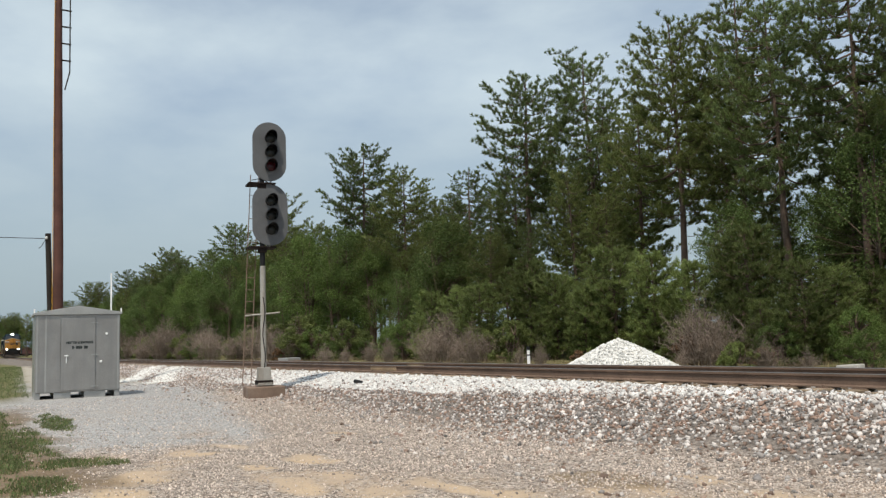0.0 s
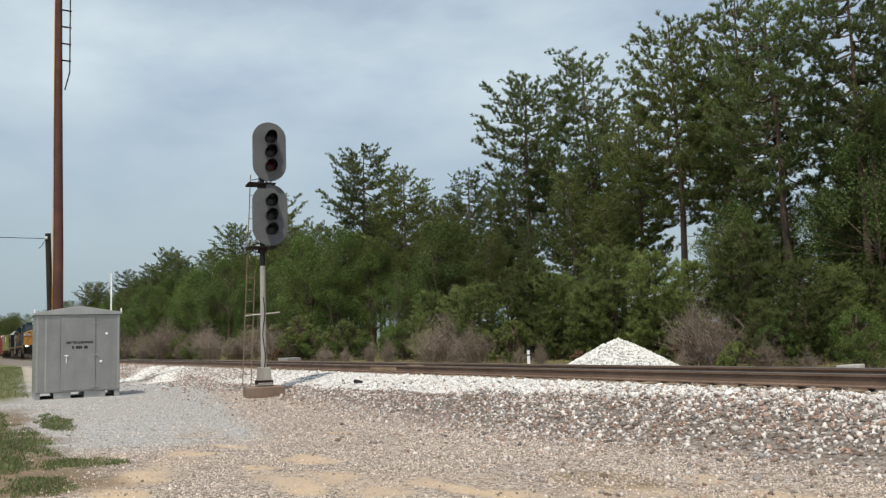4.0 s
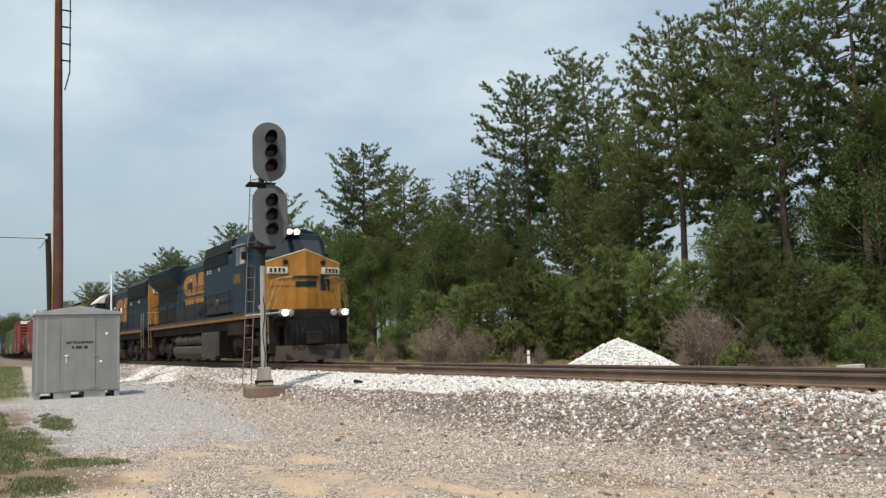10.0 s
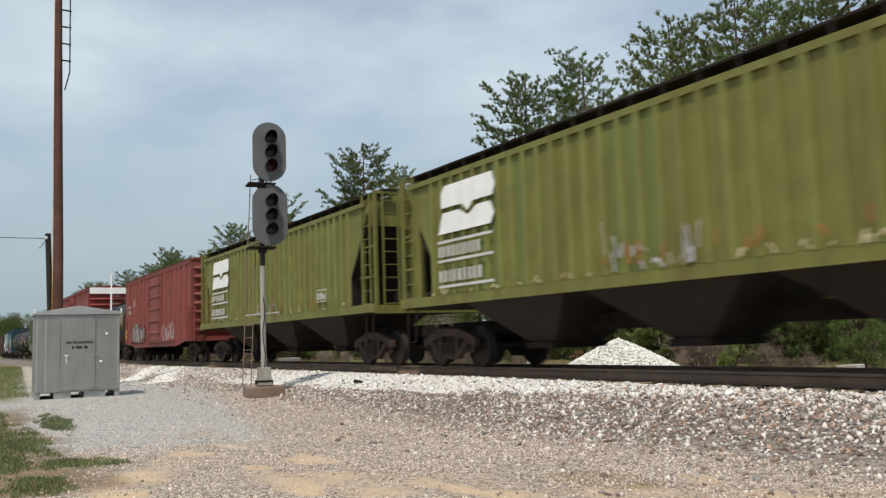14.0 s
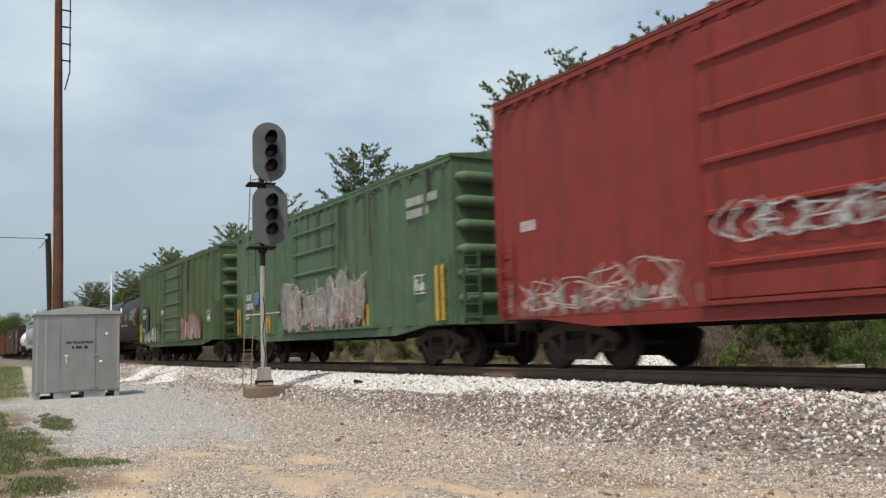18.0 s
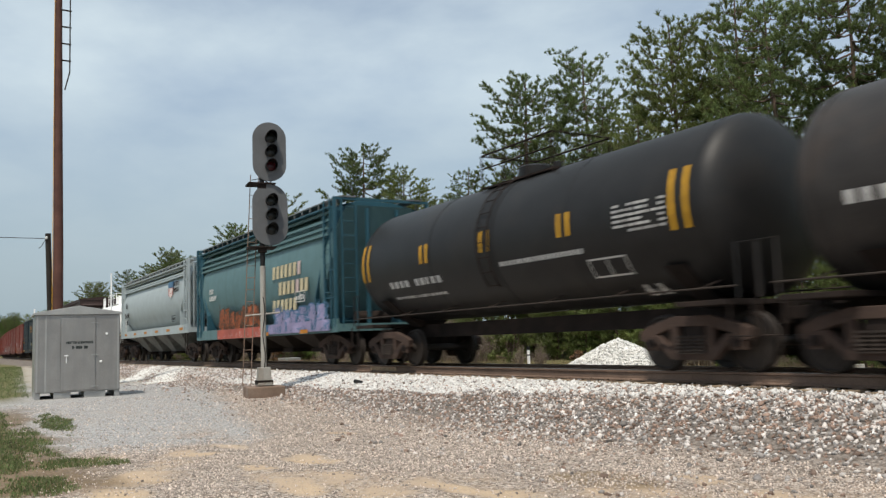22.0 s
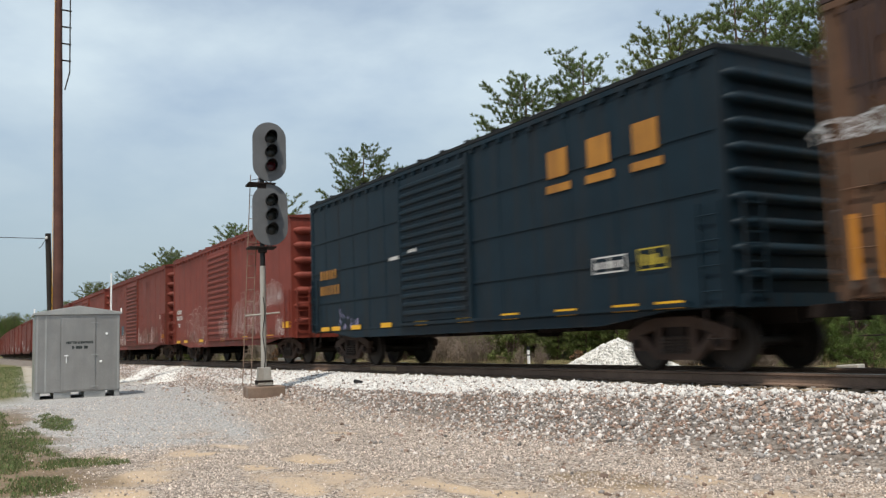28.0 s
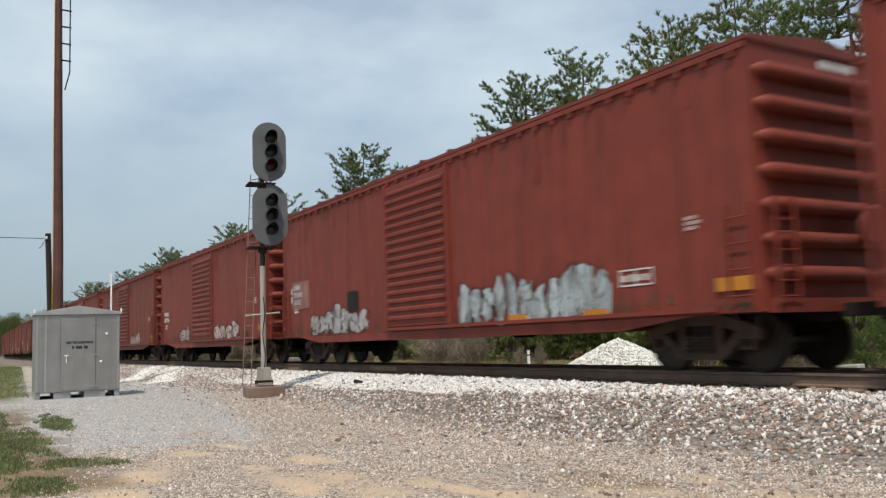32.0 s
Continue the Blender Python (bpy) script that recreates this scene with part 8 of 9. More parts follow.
graffiti(t, y - 0.012, L - 6.7, L - 3.6, Z + 0.62, Z + 1.35, M_SPRAYBLUE, 63, 4, 0.09, M_SPRAYBLUE, "blurred blue sprayed patch")
graffiti(t, y - 0.013, L - 1.2, L - 0.25, 3.7, 4.45, M_SPRAYPINK, 64, 2, 0.035)
graffiti(t, y - 0.115, -2.0, 0.4, Z + 0.9, Z + 1.5, M_SPRAYWHITE, 65, 4, 0.04)
graffiti(t, y - 0.013, L - 3.6, L - 2.2, Z + 0.7, Z + 1.3, M_SPRAYPINK, 66, 3, 0.04)
graffiti(t, y - 0.013, -L + 0.8, -3.2, Z + 0.15, Z + 0.9, M_SPRAYPINK, 67, 4, 0.03)
bars(t, y - 0.01, -L + 0.8, Z + 1.7, 0.20, (3,), M_MARK, 68)
scratches(t, y - 0.018, L - 6.9, L - 3.6, Z + 0.40, Z + 1.50, M_SPRAYBLUE, 711, 14, 0.10, "blue sprayed strokes")
scratches(t, y - 0.020, L - 6.9, L - 3.2, Z + 0.35, Z + 1.35, M_SPRAYORANGE, 712, 2.5, 0.05, "orange sprayed strokes")
scratches(t, y - 0.012, -L + 0.2, L - 0.2, Z + 0.02, Z + 0.50, M_SPRAYFADE, 713, 6, 0.08, "scuffed paint along the sill")
scratches(t, y - 0.012, -L + 0.2, -2.7, Z + 0.05, Z + 0.75, M_SPRAYGREY, 715, 9, 0.07)
for x0, x1 in ((-L + 0.2, -2.7), (0.7, L - 0.2)):
    scratches(t, y - 0.009, x0, x1, H - 0.95, H - 0.13, M_RED2, 714, 8, 0.07, "dark run-off streaks below the eaves", hang=True)
for z, n in ((H - 0.62, 7), (H - 1.15, 6), (H - 1.75, 9), (H - 2.40, 8)):
    for i in range(n):
        part("end_mark", Shape().box(L + 0.105, L + 0.112, -0.1 + 0.10 * i, -0.03 + 0.10 * i, z, z + 0.05), M_MARK, t)

for k, (f, r) in enumerate(((19.5, 2.6), (2.05, -14.75))):
    c = couple(boxcar("green ribbed boxcar with plug door, yellow strips and graffiti", size(f, r), M_GREEN2 if k == 0 else M_GREEN, 4.72, 0.98, "posts", "plug", 3.5, -0.15, end_ribs=6), f, r)
    t, L, y, Z, H = c
    yy = y - 0.066
    for x in (L - 0.75, 3.2, -2.2, -L + 3.35, -L + 0.15) if k == 0 else (-L + 0.35, -L + 2.6, -L + 4.6):
        for dx in (0, 0.26):
            part("reflector", Shape().box(x + dx, x + dx + 0.10, yy - 0.004, yy + 0.002, Z + 0.10, Z + (1.35 if x > L - 1 else (1.05 if x < -L + 1 else 0.66))), M_YELLOW, t)
    frame_mark(t, yy, L - 1.75, L - 1.05, Z + 0.75, Z + 1.2, M_MARK, 70 + k)
    if k:
        part("black_panel", Shape().box(-L + 0.85, -L + 2.55, yy - 0.004, yy + 0.002, Z + 0.40, Z + 1.95), M_BLACK, t, "black data panel")
        graffiti(t, yy - 0.006, -L + 1.5, -L + 4.3, Z + 0.03, Z + 0.85, M_GREEN, 78, 5, 0.03, M_SPRAYWHITE, "painted-over pale patch")
        scratches(t, yy - 0.012, -L + 1.4, -L + 4.4, Z + 0.03, Z + 0.75, M_SPRAYWHITE, 79, 12, 0.07)
    bars(t, yy - 0.005, -L + 0.95, Z + (1.62 if k else 1.30), 0.22, (5, 7), M_MARK, 72 + k)
    part("rusty_patch", Shape().box(-L + 4.55, -L + 5.1, yy - 0.004, yy + 0.002, Z + 0.62, Z + 1.02), M_BROWN, t, "rusty brown patch")
    if k == 0:
        part("blue_patch", Shape().box(-L + 1.75, -L + 2.6, yy - 0.003, yy + 0.002, Z + 1.1, Z + 1.55), M_SPRAYBLUE, t, "faded blue sprayed patch")
    bars(t, yy - 0.005, -L + 0.95, Z + 0.75, 0.08, (8, 8), M_MARK, 74 + k)
    frame_mark(t, yy, -L + 5.4, -L + 6.0, 2.33, 2.58, M_MARK, 76 + k)
    graffiti(t, y - 0.115, -2.75 if k == 0 else 1.9, 3.4 if k == 0 else 5.1, Z + 0.1, Z + 1.75 if k == 0 else Z + 1.25, M_SPRAYPINK if k == 0 else M_SPRAYRED, 77 + k, 7, 0.035, M_SPRAYGREY)
    scratches(t, y - 0.122, -2.75 if k == 0 else 1.9, 3.4 if k == 0 else 5.1, Z + 0.05, Z + 1.6 if k == 0 else Z + 1.2, M_SPRAYWHITE, 700 + k, 9, 0.06)
    scratches(t, y - 0.124, -2.75 if k == 0 else 1.9, 3.4 if k == 0 else 5.1, Z + 0.05, Z + 1.5 if k == 0 else Z + 1.1, M_SPRAYRED, 702 + k, 5, 0.04)
    scratches(t, yy - 0.002, -L + 0.3, L - 0.3, H - 2.6, H - 0.13, M_BROWN, 704 + k, 1.6, 0.07, "brown rust runs below the eaves", hang=True)
    if k == 0:
        bars(t, yy - 0.005, L - 2.0, 3.85, 0.20, (10, 7), M_MARK, 79)

couple(tank_car("long dusty black tank car with many yellow strips", size(-14.75, -28.15), M_TANK, 1.46, 2.55, seed=3, stripe_x=(-3.1, -1.3, 0.9, 2.75), ends_x=(-5.75, 5.15), number=(-5.0, -2.95, -0.33, 0.0), rows=(-0.52, -0.64, -0.74), grid=(3.9, 4.8, -0.15, 0.5), panel_x=(-2.55, -1.5), panel_z=(-0.86, -0.55), short=0.75), -14.75, -28.15)
c = couple(tank_car("brownish black tank car with rusty spill and pale placard", size(-28.15, -41.9), M_TANK2, 1.48, 2.55, seed=4, panel=M_CREAM, stripe_x=(-2.0,), panel_x=(1.14, 2.20), panel_z=(-0.34, 0.02), ends_x=(5.25,), number=(-5.6, -3.2, -0.36, -0.18), rows=(), grid=(3.9, 5.05, -0.40, 0.25), line=(2.3, 4.0, -0.48), short=0.75), -28.15, -41.9)
t, L, zc, patch_on = c
for x0, x1, z0 in ((-1.95, -1.55, zc - 0.35), (-1.55, -1.0, zc - 0.9), (-1.0, -0.7, zc - 0.2)):
    patch_on(x0, x1, z0, zc + 1.38, M_RUST, "rust_run")
patch_on(1.70, 2.18, zc - 0.33, zc + 0.01, M_DIRTYYELLOW, "placard_half")
patch_on(4.0, 4.7, zc + 0.32, zc + 0.44, M_MARK, "marking")
for k in range(9):
    patch_on(5.45 + 0.02 * k, 5.58 + 0.02 * k, zc + 0.18 + 0.07 * k, zc + 0.225 + 0.07 * k, M_MARK, "marking")
c = couple(tank_car("glossy black tank car with white stencils", size(-41.9, -55.2), M_TANK, 1.50, 2.66, dome_rail=True, seed=5, stripe_x=(-2.6, 0.0, 2.65), panel=None, ends_x=(-5.7, 5.55), number=(-4.5, -1.9, -0.68, -0.52), rows=(-0.95,), grid=(4.05, 5.30, -0.32, 0.20), line=(0.5, 3.1, -0.55), short=0.85, platform=(-1.0, 1.6)), -41.9, -55.2)
t, L, zc, patch_on = c
for x0, x1, z0, z1 in ((3.15, 4.12, -1.0, -0.97), (3.15, 4.12, -0.70, -0.67), (3.15, 3.18, -1.0, -0.67), (3.62, 3.65, -1.0, -0.67), (4.09, 4.12, -1.0, -0.67)):
    patch_on(x0, x1, zc + z0, zc + z1, M_MARK, "marking")
for x0 in (4.02, 4.34):
    patch_on(x0, x0 + 0.20, zc - 1.36, zc - 1.26, M_MARK, "marking")
    patch_on(x0 + 0.05, x0 + 0.15, zc - 1.26, zc - 1.18, M_MARK, "marking")

c = couple(hopper("faded teal round-sided covered hopper with colourful graffiti", size(-55.2, -71.2), M_TEAL, 4.60, flanges=(0.0, 0.27, 0.50, 0.68), roof_paint=M_TEALD, curved=True, bays=4, end_paint=M_TEALD, sill=1.22, slope_paint=M_TEALD, board_paint=M_GREYD), -55.2, -71.2)
t, L, y, Z, H = c
yy = y - 0.03
for x0, z0, n, last in ((2.30, 2.85, 7, 1), (2.90, 2.29, 7, 3), (2.30, 1.72, 6, 0)):
    for k in range(n):
        x = x0 + 0.385 * k
        part("emblem_block", Shape().prism([(x, z0), (x + 0.24, z0), (x + 0.29, z0 + 0.42), (x + 0.05, z0 + 0.42)], yy - 0.004, yy + 0.004, "y"), M_CREAM if k < n - last or (last == 3 and k > n - 3) else M_SPRAYPINK, t)
graffiti(t, yy - 0.03, -3.9, 1.0, Z + 0.05, Z + 1.02, M_RUST, 83, 7, 0.06, M_SPRAYORANGE, "orange sprayed flame shapes")
part("red_band", Shape().box(-4.2, 1.25, yy - 0.036, yy - 0.032, Z - 0.26, Z + 0.10), M_SPRAYRED, t, "red sprayed band along the sill")
part("lilac_band", Shape().box(1.9, 7.2, yy - 0.036, yy - 0.032, Z - 0.20, Z + 0.12), M_PURPLE, t, "lilac sprayed band along the sill")
part("blue_band", Shape().box(1.3, 1.9, yy - 0.036, yy - 0.032, Z - 0.20, Z + 0.12), M_SPRAYBLUE, t)
graffiti(t, yy - 0.030, 2.6, 6.9, Z + 0.06, Z + 0.72, M_SPRAYBLUE, 84, 6, 0.05, M_PURPLE, "lilac and blue sprayed shapes")
scratches(t, yy - 0.038, -3.7, 0.9, Z + 0.1, Z + 1.0, M_RUST, 880, 12, 0.05, "brown streaks through the orange paint")
scratches(t, yy - 0.042, -4.1, 1.2, Z - 0.24, Z + 0.10, M_SPRAYPINK, 881, 5, 0.03, "pale streaks through the red paint")
scratches(t, yy - 0.042, 2.3, 7.2, Z - 0.18, Z + 0.50, M_PURPLE, 882, 8, 0.12, "lilac sprayed shade")
scratches(t, yy - 0.046, 1.5, 7.2, Z - 0.18, Z + 0.30, M_SPRAYBLUE, 883, 6, 0.06, "blue streaks through the lilac paint")
bars(t, yy, -5.45, Z + 1.62, 0.20, (4, 7), M_MARK, 86)
for x in (1.35, 4.9):
    part("orange_label", Shape().box(x, x + 0.62, yy - 0.052, yy - 0.048, Z - 0.24, Z - 0.12), M_ORANGEMARK, t)
part("orange_label", Shape().box(L - 1.3, L - 0.5, -1.625, -1.615, Z - 0.15, Z + 0.02), M_ORANGEMARK, t)
frame_mark(t, yy - 0.02, L - 3.1, L - 2.3, Z + 0.75, Z + 1.1, M_MARK, 87)
part("red_hat_mark", Shape().box(L - 0.96, L - 0.93, -0.9, -0.4, H - 0.30, H - 0.12), M_REDB, t, "small red mark")

c = couple(hopper("pale grey round-sided covered hopper with red and blue shield", size(-71.2, -88.3), M_GREY, 4.46, roof_paint=M_GREY, curved=True, bays=4, slope_paint=M_GREY, board_paint=M_GALVD, bay_paint=M_GREYD), -71.2, -88.3)
t, L, y, Z, H = c
yy = y - 0.03
part("shield_emblem", Shape().prism([(4.30, Z + 1.98), (5.21, Z + 1.98), (5.21, Z + 2.28), (4.30, Z + 2.28)], yy - 0.004, yy + 0.05, "y"), M_SPRAYBLUE, t, "blue shield top")
for k in range(7):
    part("shield_stripe", Shape().prism([(4.30 + 0.13 * k, Z + 1.48 + 0.05 * abs(k - 3)), (4.43 + 0.13 * k, Z + 1.48 + 0.05 * abs(k - 3)), (4.43 + 0.13 * k, Z + 1.98), (4.30 + 0.13 * k, Z + 1.98)], yy - 0.006, yy + 0.004, "y"), M_SPRAYRED if k % 2 == 0 else M_WHITE, t)
bars(t, yy, 5.3, Z + 2.02, 0.20, (8, 7), M_UNDER, 91)
bars(t, yy, -6.5, Z + 1.50, 0.30, (2,), M_UNDER, 92)
bars(t, yy, -6.8, Z + 0.92, 0.28, (6,), M_UNDER, 95)
bars(t, yy, -L + 1.8, Z + 0.72, 0.07, (9, 8, 8), M_UNDER, 93)
frame_mark(t, yy, 5.0, 5.75, Z + 0.32, Z + 0.62, M_BLACK, 94)
for x in (-6.95, -4.25, -1.45, 1.25, 3.80, 6.4):
    part("orange_label", Shape().box(x, x + 0.62, -1.594, -1.582, Z - 0.12, Z), M_ORANGEMARK, t)

c = couple(tank_car("white tank car with black belly and railed platform", size(-88.3, -103.6), M_WHITE, 1.40, 2.56, lower=M_BLACK, dome_rail=True, marks=M_BLACK, seed=6, stripe_x=(-3.6, -1.15, 1.66, 3.78), panel_x=(2.7, 3.70), ends_x=(-6.4, 6.2), number=(-6.0, -3.5, -0.62, -0.44), rows=(), grid=None, line=(3.8, 5.6, -0.54), panel_z=(-0.34, 0.02), panel=M_YELLOW, platform=(-0.8, 2.2)), -88.3, -103.6)
t, L, zc, patch_on = c
patch_on(L - 3.0, L - 1.75, zc - 0.42, zc + 0.18, M_GALV, "data_panel")
patch_on(L - 2.1, L - 1.6, 1.42, 1.74, M_YELLOW, "warning_panel")
part("side_platform_rail", Shape().tube([(-1.9, -0.95, 3.45), (-1.9, -0.95, 4.40), (-1.1, -0.95, 4.40), (-1.1, -0.95, 3.45)], 0.022, 6), M_WHITE, t)
for x in (-1.7, -1.5, -1.3):
    part("rail_post", Shape().tube([(x, -0.95, 3.45), (x, -0.95, 4.45)], 0.016, 6), M_WHITE, t)
for yy in (-0.5, 0.5):
    part("valve", Shape().lathe([(3.9, 0.09), (4.2, 0.09), (4.24, 0.04)], 12, "z", (yy * 1.6, 0.1, 0)), M_WHITE, t)

for k, (f, r) in enumerate(((-103.6, -123.5), (-123.5, -144.2))):
    paint_k = M_BROWN if k == 0 else M_RUST
    c = couple(boxcar(("dark brown boxcar with cream emblem and ribbed ends", "rusty tan brown boxcar with faded panels")[k], size(f, r), paint_k, 4.74 + 0.06 * k, 0.98, "panels" if k == 0 else "posts", "plug", 3.2, -0.3, end_ribs=7, roof=M_BROWN), f, r)
    t, L, y, Z, H = c
    yy = y - 0.07
    block_logo(t, yy, L - 5.2, 3.2, 0.95, M_CREAM, 1.22)
    if k == 0:
        bars(t, yy, -L + 1.2, Z + 1.65, 0.27, (4, 6), M_CREAM, 100)
    frame_mark(t, yy, L - 4.4, L - 3.6, Z + 0.45, Z + 0.9, M_CREAM, 102 + k)
    part("yellow_label", Shape().box(L - 1.5, L - 0.75, yy - 0.003, yy + 0.003, Z + 0.55, Z + 0.75), M_YELLOW if k == 0 else M_ORANGEMARK, t)
    if k == 0:
        part("orange_label", Shape().box(L - 1.5, L - 0.75, yy - 0.003, yy + 0.003, Z + 1.0, Z + 1.3), M_ORANGEMARK, t)
        part("green_label", Shape().box(-L + 3.6, -L + 4.1, yy - 0.003, yy + 0.003, Z + 0.5, Z + 0.9), M_TEAL, t)
        part("black_patch", Shape().box(-2.0, -0.1, y - 0.106, y - 0.10, Z + 1.7, Z + 2.2), M_BLACK, t)
    else:
        for z0, h, x0, x1, n in ((2.42, 0.20, -8.9, -7.15, 4), (1.75, 0.28, -8.9, -6.15, 6), (1.35, 0.07, -8.8, -6.65, 9)):
            for i in range(n):
                w = (x1 - x0) / n
                part("number_bar", Shape().box(x0 + i * w, x0 + (i + 0.52) * w, yy - 0.003, yy + 0.003, z0, z0 + h), M_FADED, t)
        for i in (0, 2):
            part("orange_strip", Shape().box(-9.62 + 0.17 * i, -9.51 + 0.17 * i, yy - 0.004, yy + 0.004, 1.20 + 0.05 * (i % 2), 2.02 + 0.04 * i), M_ORANGEMARK, t)
        graffiti(t, yy - 0.004, -9.9, -8.9, 2.97, 3.35, M_SPRAYWHITE, 104, 3, 0.03)
        part("white_label", Shape().box(-3.0, -2.37, yy - 0.003, yy + 0.003, 2.88, 3.0), M_MARK, t)
        part("pale_patch", Shape().box(-3.1, -2.47, yy - 0.003, yy + 0.003, 1.72, 2.02), M_SPRAYPINK, t)
        part("blue_patch", Shape().box(-4.12, -3.6, yy - 0.003, yy + 0.003, 1.28, 1.50), M_FADEBLUE, t)
        part("blue_patch", Shape().box(-5.7, -5.1, yy - 0.003, yy + 0.003, 1.55, 1.95), M_FADEBLUE, t)
        for x in (-4.05, -3.72):
            part("orange_strip", Shape().box(x, x + 0.14, yy - 0.004, yy + 0.004, 1.60, 1.95), M_ORANGEMARK, t)
        scratches(t, yy - 0.001, -L + 0.2, -2.0, Z + 0.05, Z + 1.3, M_DUSTY, 107, 6, 0.08, "dusty streaks over the lower panels")
        scratches(t, yy - 0.001, -L + 0.2, -2.0, H - 2.2, H - 0.15, M_BROWN, 108, 7, 0.07, "dark run-off streaks below the eaves", hang=True)
        for i in range(1, 6):
            x = (-L + 0.1) + (-1.9 + L - 0.1) * i / 6
            # Thin strip gives each post a paler face than the panels.
            part("worn_post_face", Shape().box(x - 0.06, x + 0.06, y - 0.090, y - 0.084, Z + 0.1, H - 0.2), M_FADERUST, t, "paler face of a side post")
        for z in (1.30, 2.34, 2.83, 3.60):
            for i in range(6):
                x = (-L + 0.1) + (-1.9 + L - 0.1) * i / 6
                part("panel_lap", Shape().box(x + 0.22, x + 1.05, y - 0.030, y, z, z + 0.022), M_UNDER, t)
        graffiti(t, y - 0.115, -1.5, 1.0, Z + 0.4, Z + 1.2, M_FADEBLUE, 105, 4, 0.05, M_FADERUST)

c = couple(boxcar("dark blue boxcar with golden emblem and yellow sill strips", size(-144.2, -161.25), M_BLUE2, 4.80, 0.98, "panels", "louvred", 3.1, -0.54, end_ribs=9, roof=M_BLACK), -144.2, -161.25)
t, L, y, Z, H = c
block_logo(t, y - 0.026, 3.75, 3.28, 0.92, M_GOLD, 1.235)
bars(t, y - 0.026, -7.2, 2.50, 0.26, (6,), M_GOLD, 111)
bars(t, y - 0.026, -7.2, 2.05, 0.26, (7,), M_GOLD, 115)
frame_mark(t, y - 0.026, 6.05, 6.70, 1.64, 2.0, M_DIRTYYELLOW, 116)
frame_mark(t, y - 0.026, 4.95, 5.77, 1.67, 1.96, M_MARK, 112)
for x in (-7.2, -6.45, -5.1, -3.3, -1.5, 0.4, 2.1, 3.85, 5.4, 6.38):
    part("reflector", Shape().box(x, x + 0.58, y - 0.032, y - 0.024, Z + 0.02, Z + 0.14), M_YELLOW, t)
for x in (-2.6, -1.6, -2.5):
    bars(t, y - 0.11, x, 2.9 + 0.1 * x, 0.08, (6,), M_MARK, 113)
scratches(t, y - 0.03, -L + 2.0, -L + 3.2, Z + 0.05, Z + 0.95, M_PURPLE, 114, 14, 0.05)

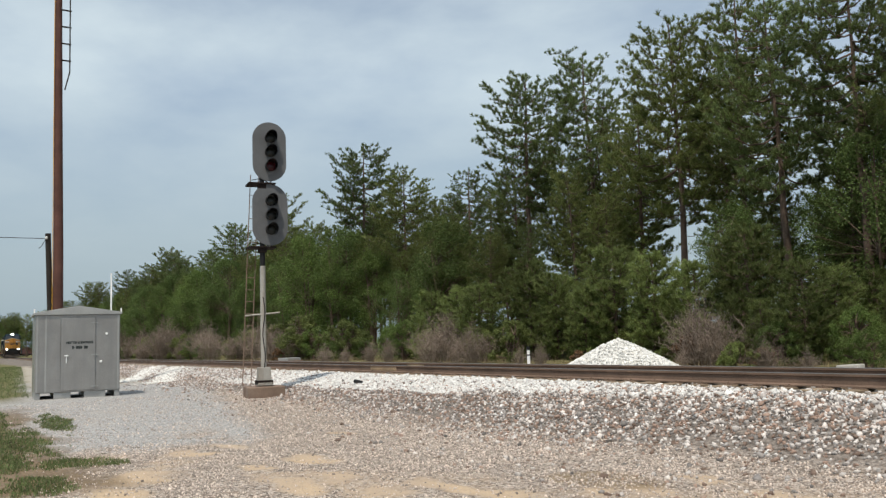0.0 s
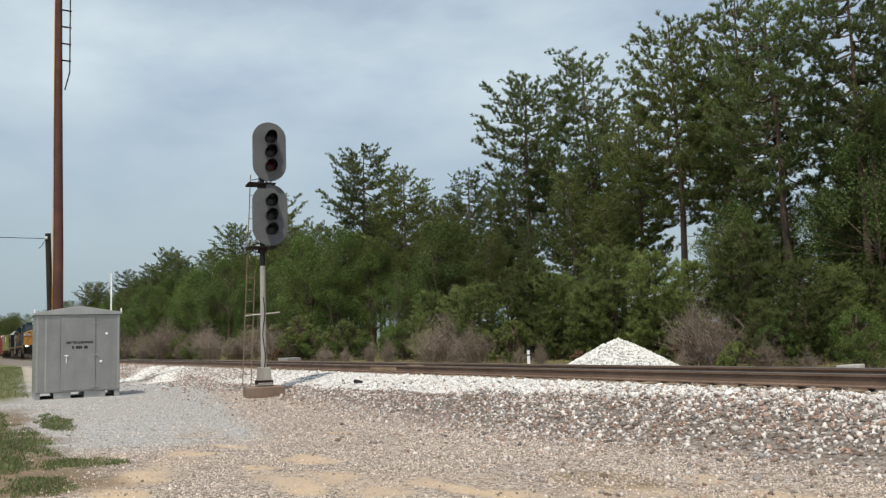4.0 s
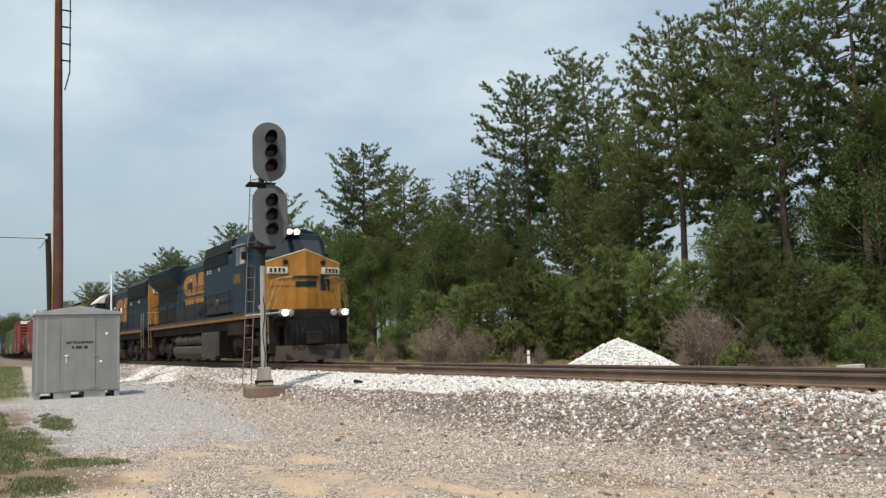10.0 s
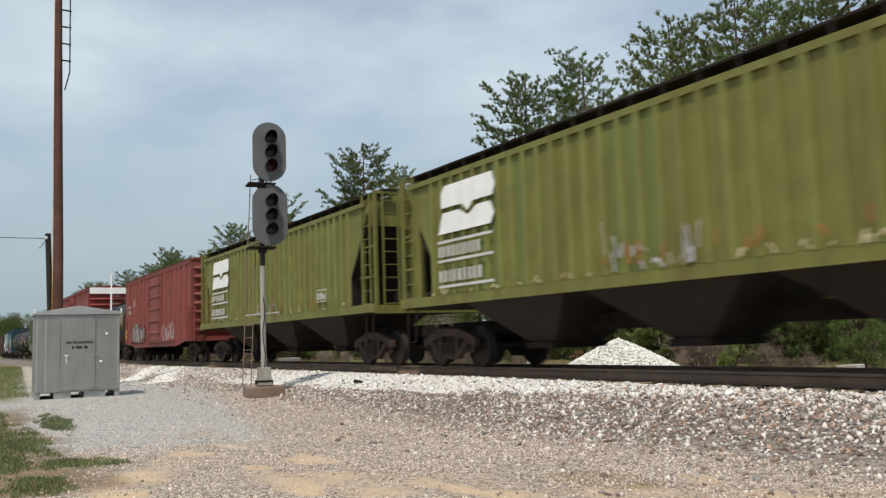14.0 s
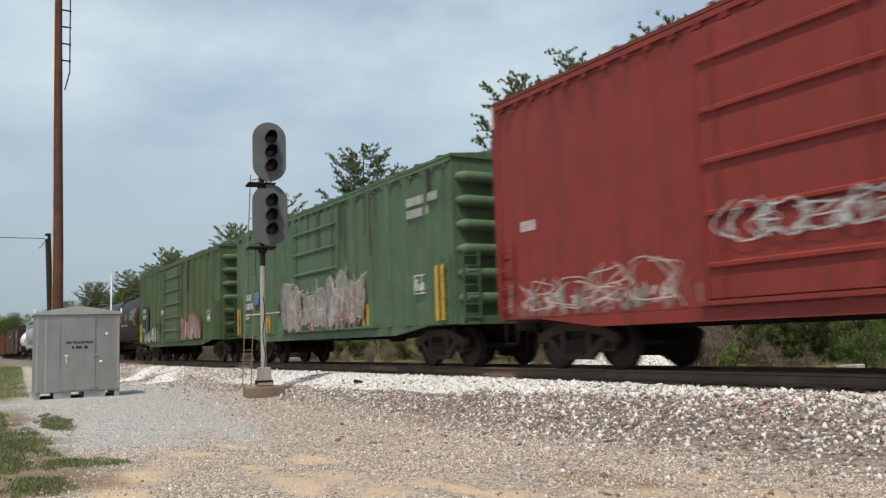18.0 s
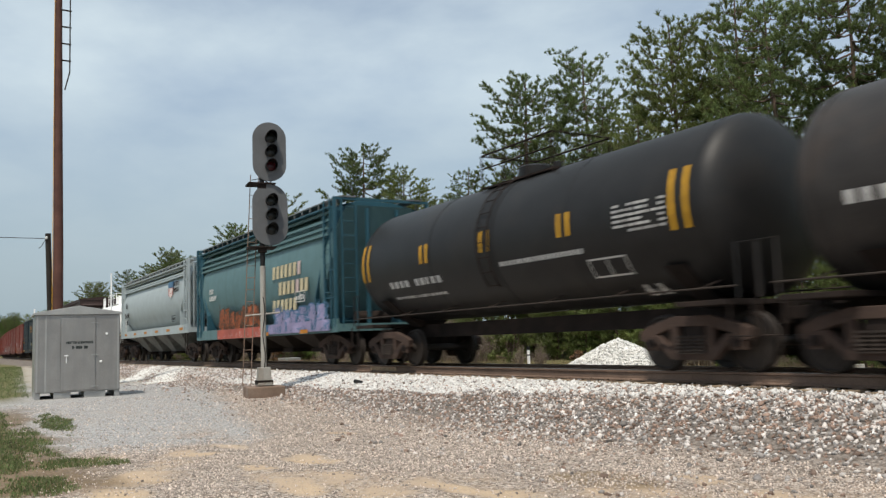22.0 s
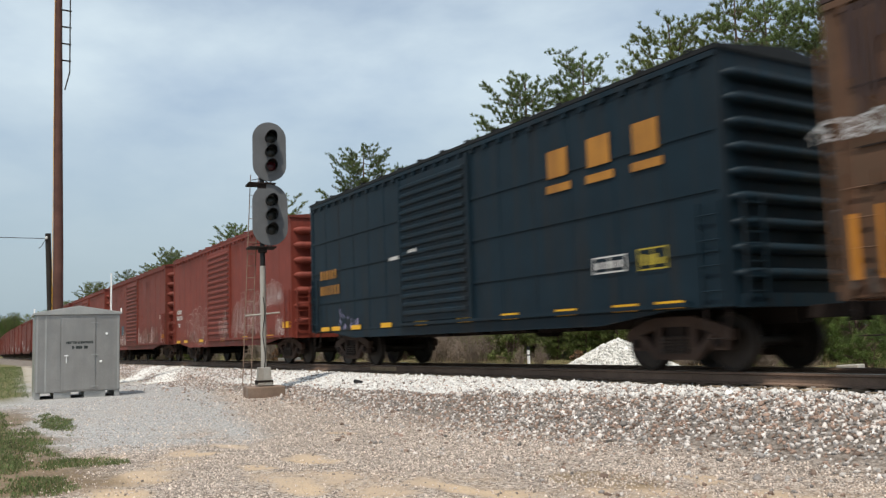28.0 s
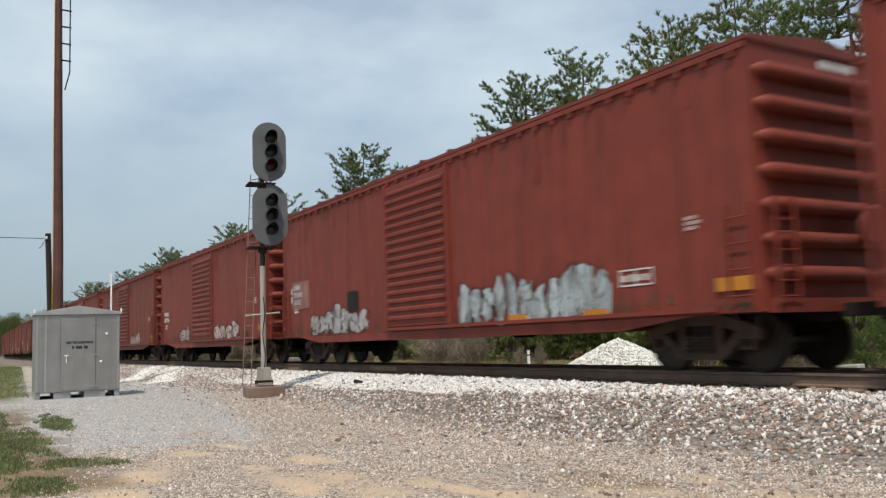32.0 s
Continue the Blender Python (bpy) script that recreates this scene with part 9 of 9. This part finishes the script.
REDS = [(-161.25, -178.2), (-178.2, -195.4), (-195.4, -212.7), (-212.7, -232.6), (-232.6, -249.7)]
while REDS[-1][1] > -415:
    REDS.append((REDS[-1][1], REDS[-1][1] - 17.3))
red_labels = ("faded red boxcar with louvred door and white line graffiti", "weathered red boxcar with louvred door and rusty streaks", "red boxcar with louvred door and grey block graffiti",
              "long red boxcar with pale blue and white graffiti", "faded brownish red boxcar with small graffiti")
for k, (f, r) in enumerate(REDS):
    near = k < 8
    c = couple(boxcar(red_labels[k] if k < 5 else "faded red boxcar far back in the train", size(f, r), (M_RED, M_RED2)[k % 2] if k != 3 else M_RED, 4.76, 0.88, "smooth", "louvred", 3.0, -0.27 if k != 3 else -0.43, end_ribs=7, spin=k < 8, fine=k < 6, roof=M_RED2), f, r)
    t, L, y, Z, H = c
    yy = y - 0.010
    bars(t, yy, -L + 0.65, 2.24, 0.19, (6, 7), M_MARK, 120 + k)
    bars(t, yy, -L + 0.9, Z + 0.85, 0.07, (5, 5), M_MARK, 130 + k)
    bars(t, yy, L - 1.35, Z + 1.45, 0.055, (5, 6, 5), M_SPRAYPINK, 140 + k)
    part("yellow_label", Shape().box(L - 0.80, L - 0.08, yy - 0.030, yy - 0.024, Z + 0.32, Z + 0.52), M_YELLOW if k == 0 else M_ORANGEMARK, t)
    for e in (1, -1):
        for i in range(7):
            part("end_mark", Shape().box(e * (L + 0.155) - 0.004, e * (L + 0.155) + 0.004, -0.2 + 0.14 * i, -0.1 + 0.14 * i, H - 0.28, H - 0.16), M_MARK, t)
    scratches(t, yy - 0.0005, -L + 0.2, L - 0.2, Z + 0.02, Z + 0.55, (M_RUST, M_BROWN, M_SPRAYFADE)[k % 3], 330 + k, 5, 0.09, "rusty streaks along the sill")
    for sgn_x in (-1, 1):
        scratches(t, yy - 0.0005, min(sgn_x * 1.3, sgn_x * (L - 0.2)), max(sgn_x * 1.3, sgn_x * (L - 0.2)), H - 1.5, H - 0.13, M_RED2, 350 + k, 7, 0.07, "dark run-off streaks below the eaves", hang=True)
    if k == 0:
        loops(t, yy - 0.002, -5.35, -2.0, 0.85, 2.65, 4, 151)
        loops(t, yy - 0.002, 1.4, 5.3, 0.9, 2.75, 10, 152)
        loops(t, yy - 0.003, 5.2, 7.0, 1.95, 2.9, 6, 153, 0.015)
        loops(t, yy - 0.003, 6.35, 7.15, 0.9, 1.75, 4, 155, 0.013)
        loops(t, y - 0.125, 0.2, 1.2, 0.95, 2.2, 4, 158, 0.010)
        for x in (-7.2, -5.85, -3.25, -0.1, 2.75, 5.5):
            part("reflector", Shape().box(x, x + 0.62, y - 0.032, y - 0.024, Z + 0.01, Z + 0.13), M_YELLOW, t)
    elif k == 1:
        graffiti(t, yy - 0.002, -7.4, -1.95, 0.9, 1.85, M_RED2, 154, 9, 0.03, M_SPRAYFADE)
        graffiti(t, yy - 0.002, 1.5, 6.3, 0.9, 1.85, M_RED2, 155, 9, 0.03, M_SPRAYFADE)
        scratches(t, yy - 0.006, -7.5, -1.9, 0.9, 1.95, M_SPRAYPINK, 320, 11, 0.07)
        scratches(t, yy - 0.006, 1.45, 5.2, 0.9, 1.95, M_SPRAYPINK, 321, 9, 0.06)
        scratches(t, yy - 0.004, 3.6, 6.3, 0.9, 1.8, M_RUST, 322, 9, 0.10, "rusty orange sprayed streaks")
        graffiti(t, yy - 0.006, 7.05, 7.85, 0.95, 1.9, M_SPRAYPINK, 323, 3, 0.03)
        part("dark_patch", Shape().box(-3.45, -2.87, yy - 0.016, yy - 0.010, 1.57, 2.1), M_TEALD, t)
    elif k == 2:
        graffiti(t, yy - 0.002, -7.3, -2.0, 0.92, 2.15, M_UNDER, 156, 8, 0.022, M_SPRAYWHITE, "chalky grey block graffiti")
        graffiti(t, yy - 0.002, 1.5, 3.9, 0.95, 2.15, M_UNDER, 157, 5, 0.022, M_SPRAYWHITE, "chalky grey block graffiti")
        graffiti(t, yy - 0.003, 3.7, 5.6, 0.95, 2.50, M_UNDER, 163, 4, 0.022, M_SPRAYWHITE, "chalky grey block graffiti")
        graffiti(t, yy - 0.002, 5.5, 6.9, 0.92, 1.35, M_SPRAYFADE, 164, 3, 0.02, M_SPRAYWHITE, "chalky grey block graffiti")
        graffiti(t, yy - 0.004, 6.55, 7.35, 1.75, 2.3, M_SPRAYWHITE, 158, 4, 0.03)
        frame_mark(t, yy - 0.012, 5.2, 5.9, 1.32, 1.62, M_MARK, 159)
    elif k == 3:
        graffiti(t, yy - 0.002, 1.45, 6.3, 0.90, 1.98, M_UNDER, 160, 11, 0.020, M_SPRAYPALE, "pale blue and white block graffiti")
        graffiti(t, yy - 0.002, -7.1, -3.2, 0.90, 1.75, M_UNDER, 161, 7, 0.020, M_SPRAYWHITE, "white block graffiti")
        frame_mark(t, yy, 6.52, 7.3, 1.41, 1.69, M_MARK, 162)
        for x in (3.3, 5.6):
            part("orange_label", Shape().box(x, x + 0.6, yy - 0.020, yy - 0.012, 0.98, 1.08), M_ORANGEMARK, t)
        part("pale_panel", Shape().box(-8.6, -7.2, yy - 0.004, yy, 1.75, 2.6), M_SPRAYFADE, t, "pale weathered data panel")
        bars(t, yy - 0.006, -8.5, 2.35, 0.16, (5, 6, 5), M_SPRAYPALE, 165)
        part("dark_patch", Shape().box(-4.4, -3.72, yy - 0.016, yy - 0.010, 1.53, 2.05), M_BLACK, t)
    else:
        rgk = random.Random(170 + k)
        graffiti(t, yy - 0.002, rgk.uniform(-5, -4), rgk.uniform(-3, -1.8), Z + 0.05, Z + rgk.uniform(0.8, 1.3), M_UNDER, 171 + k, 3, 0.03, rgk.choice((M_SPRAYWHITE, M_SPRAYPINK)))
        graffiti(t, yy - 0.002, rgk.uniform(1.3, 2.0), rgk.uniform(3.5, 5.0), Z + 0.05, Z + rgk.uniform(0.8, 1.3), M_UNDER, 181 + k, 4, 0.03, rgk.choice((M_SPRAYWHITE, M_SPRAYPINK)))


def motions():
    """The train runs past at a steady pace; every wheel rolls with it."""
    def run(t):
        return SPEED * (t - 20) + 0.5 * GAIN * (t - 20) ** 2

    place = {}
    for ob, at, facing in VEHICLES:
        place[ob] = facing
        rows = []
        for t in range(0, 33):
            s = at + run(t)
            bend = math.degrees(math.atan((track_y(s + 3) - track_y(s - 3)) / 6))
            rows.append((t, pose(s, track_y(s), 0, 0, 0, bend + (0 if facing == 1 else 180))))
        walk(ob, rows)
    for w, x, radius, z in WHEELSETS:
        sign = place[w.parent]
        walk(w, [(i / 30, pose(x, 0, z, 0, sign * math.degrees(run(i / 30) / radius) % 360, 0)) for i in range(961)])


motions()
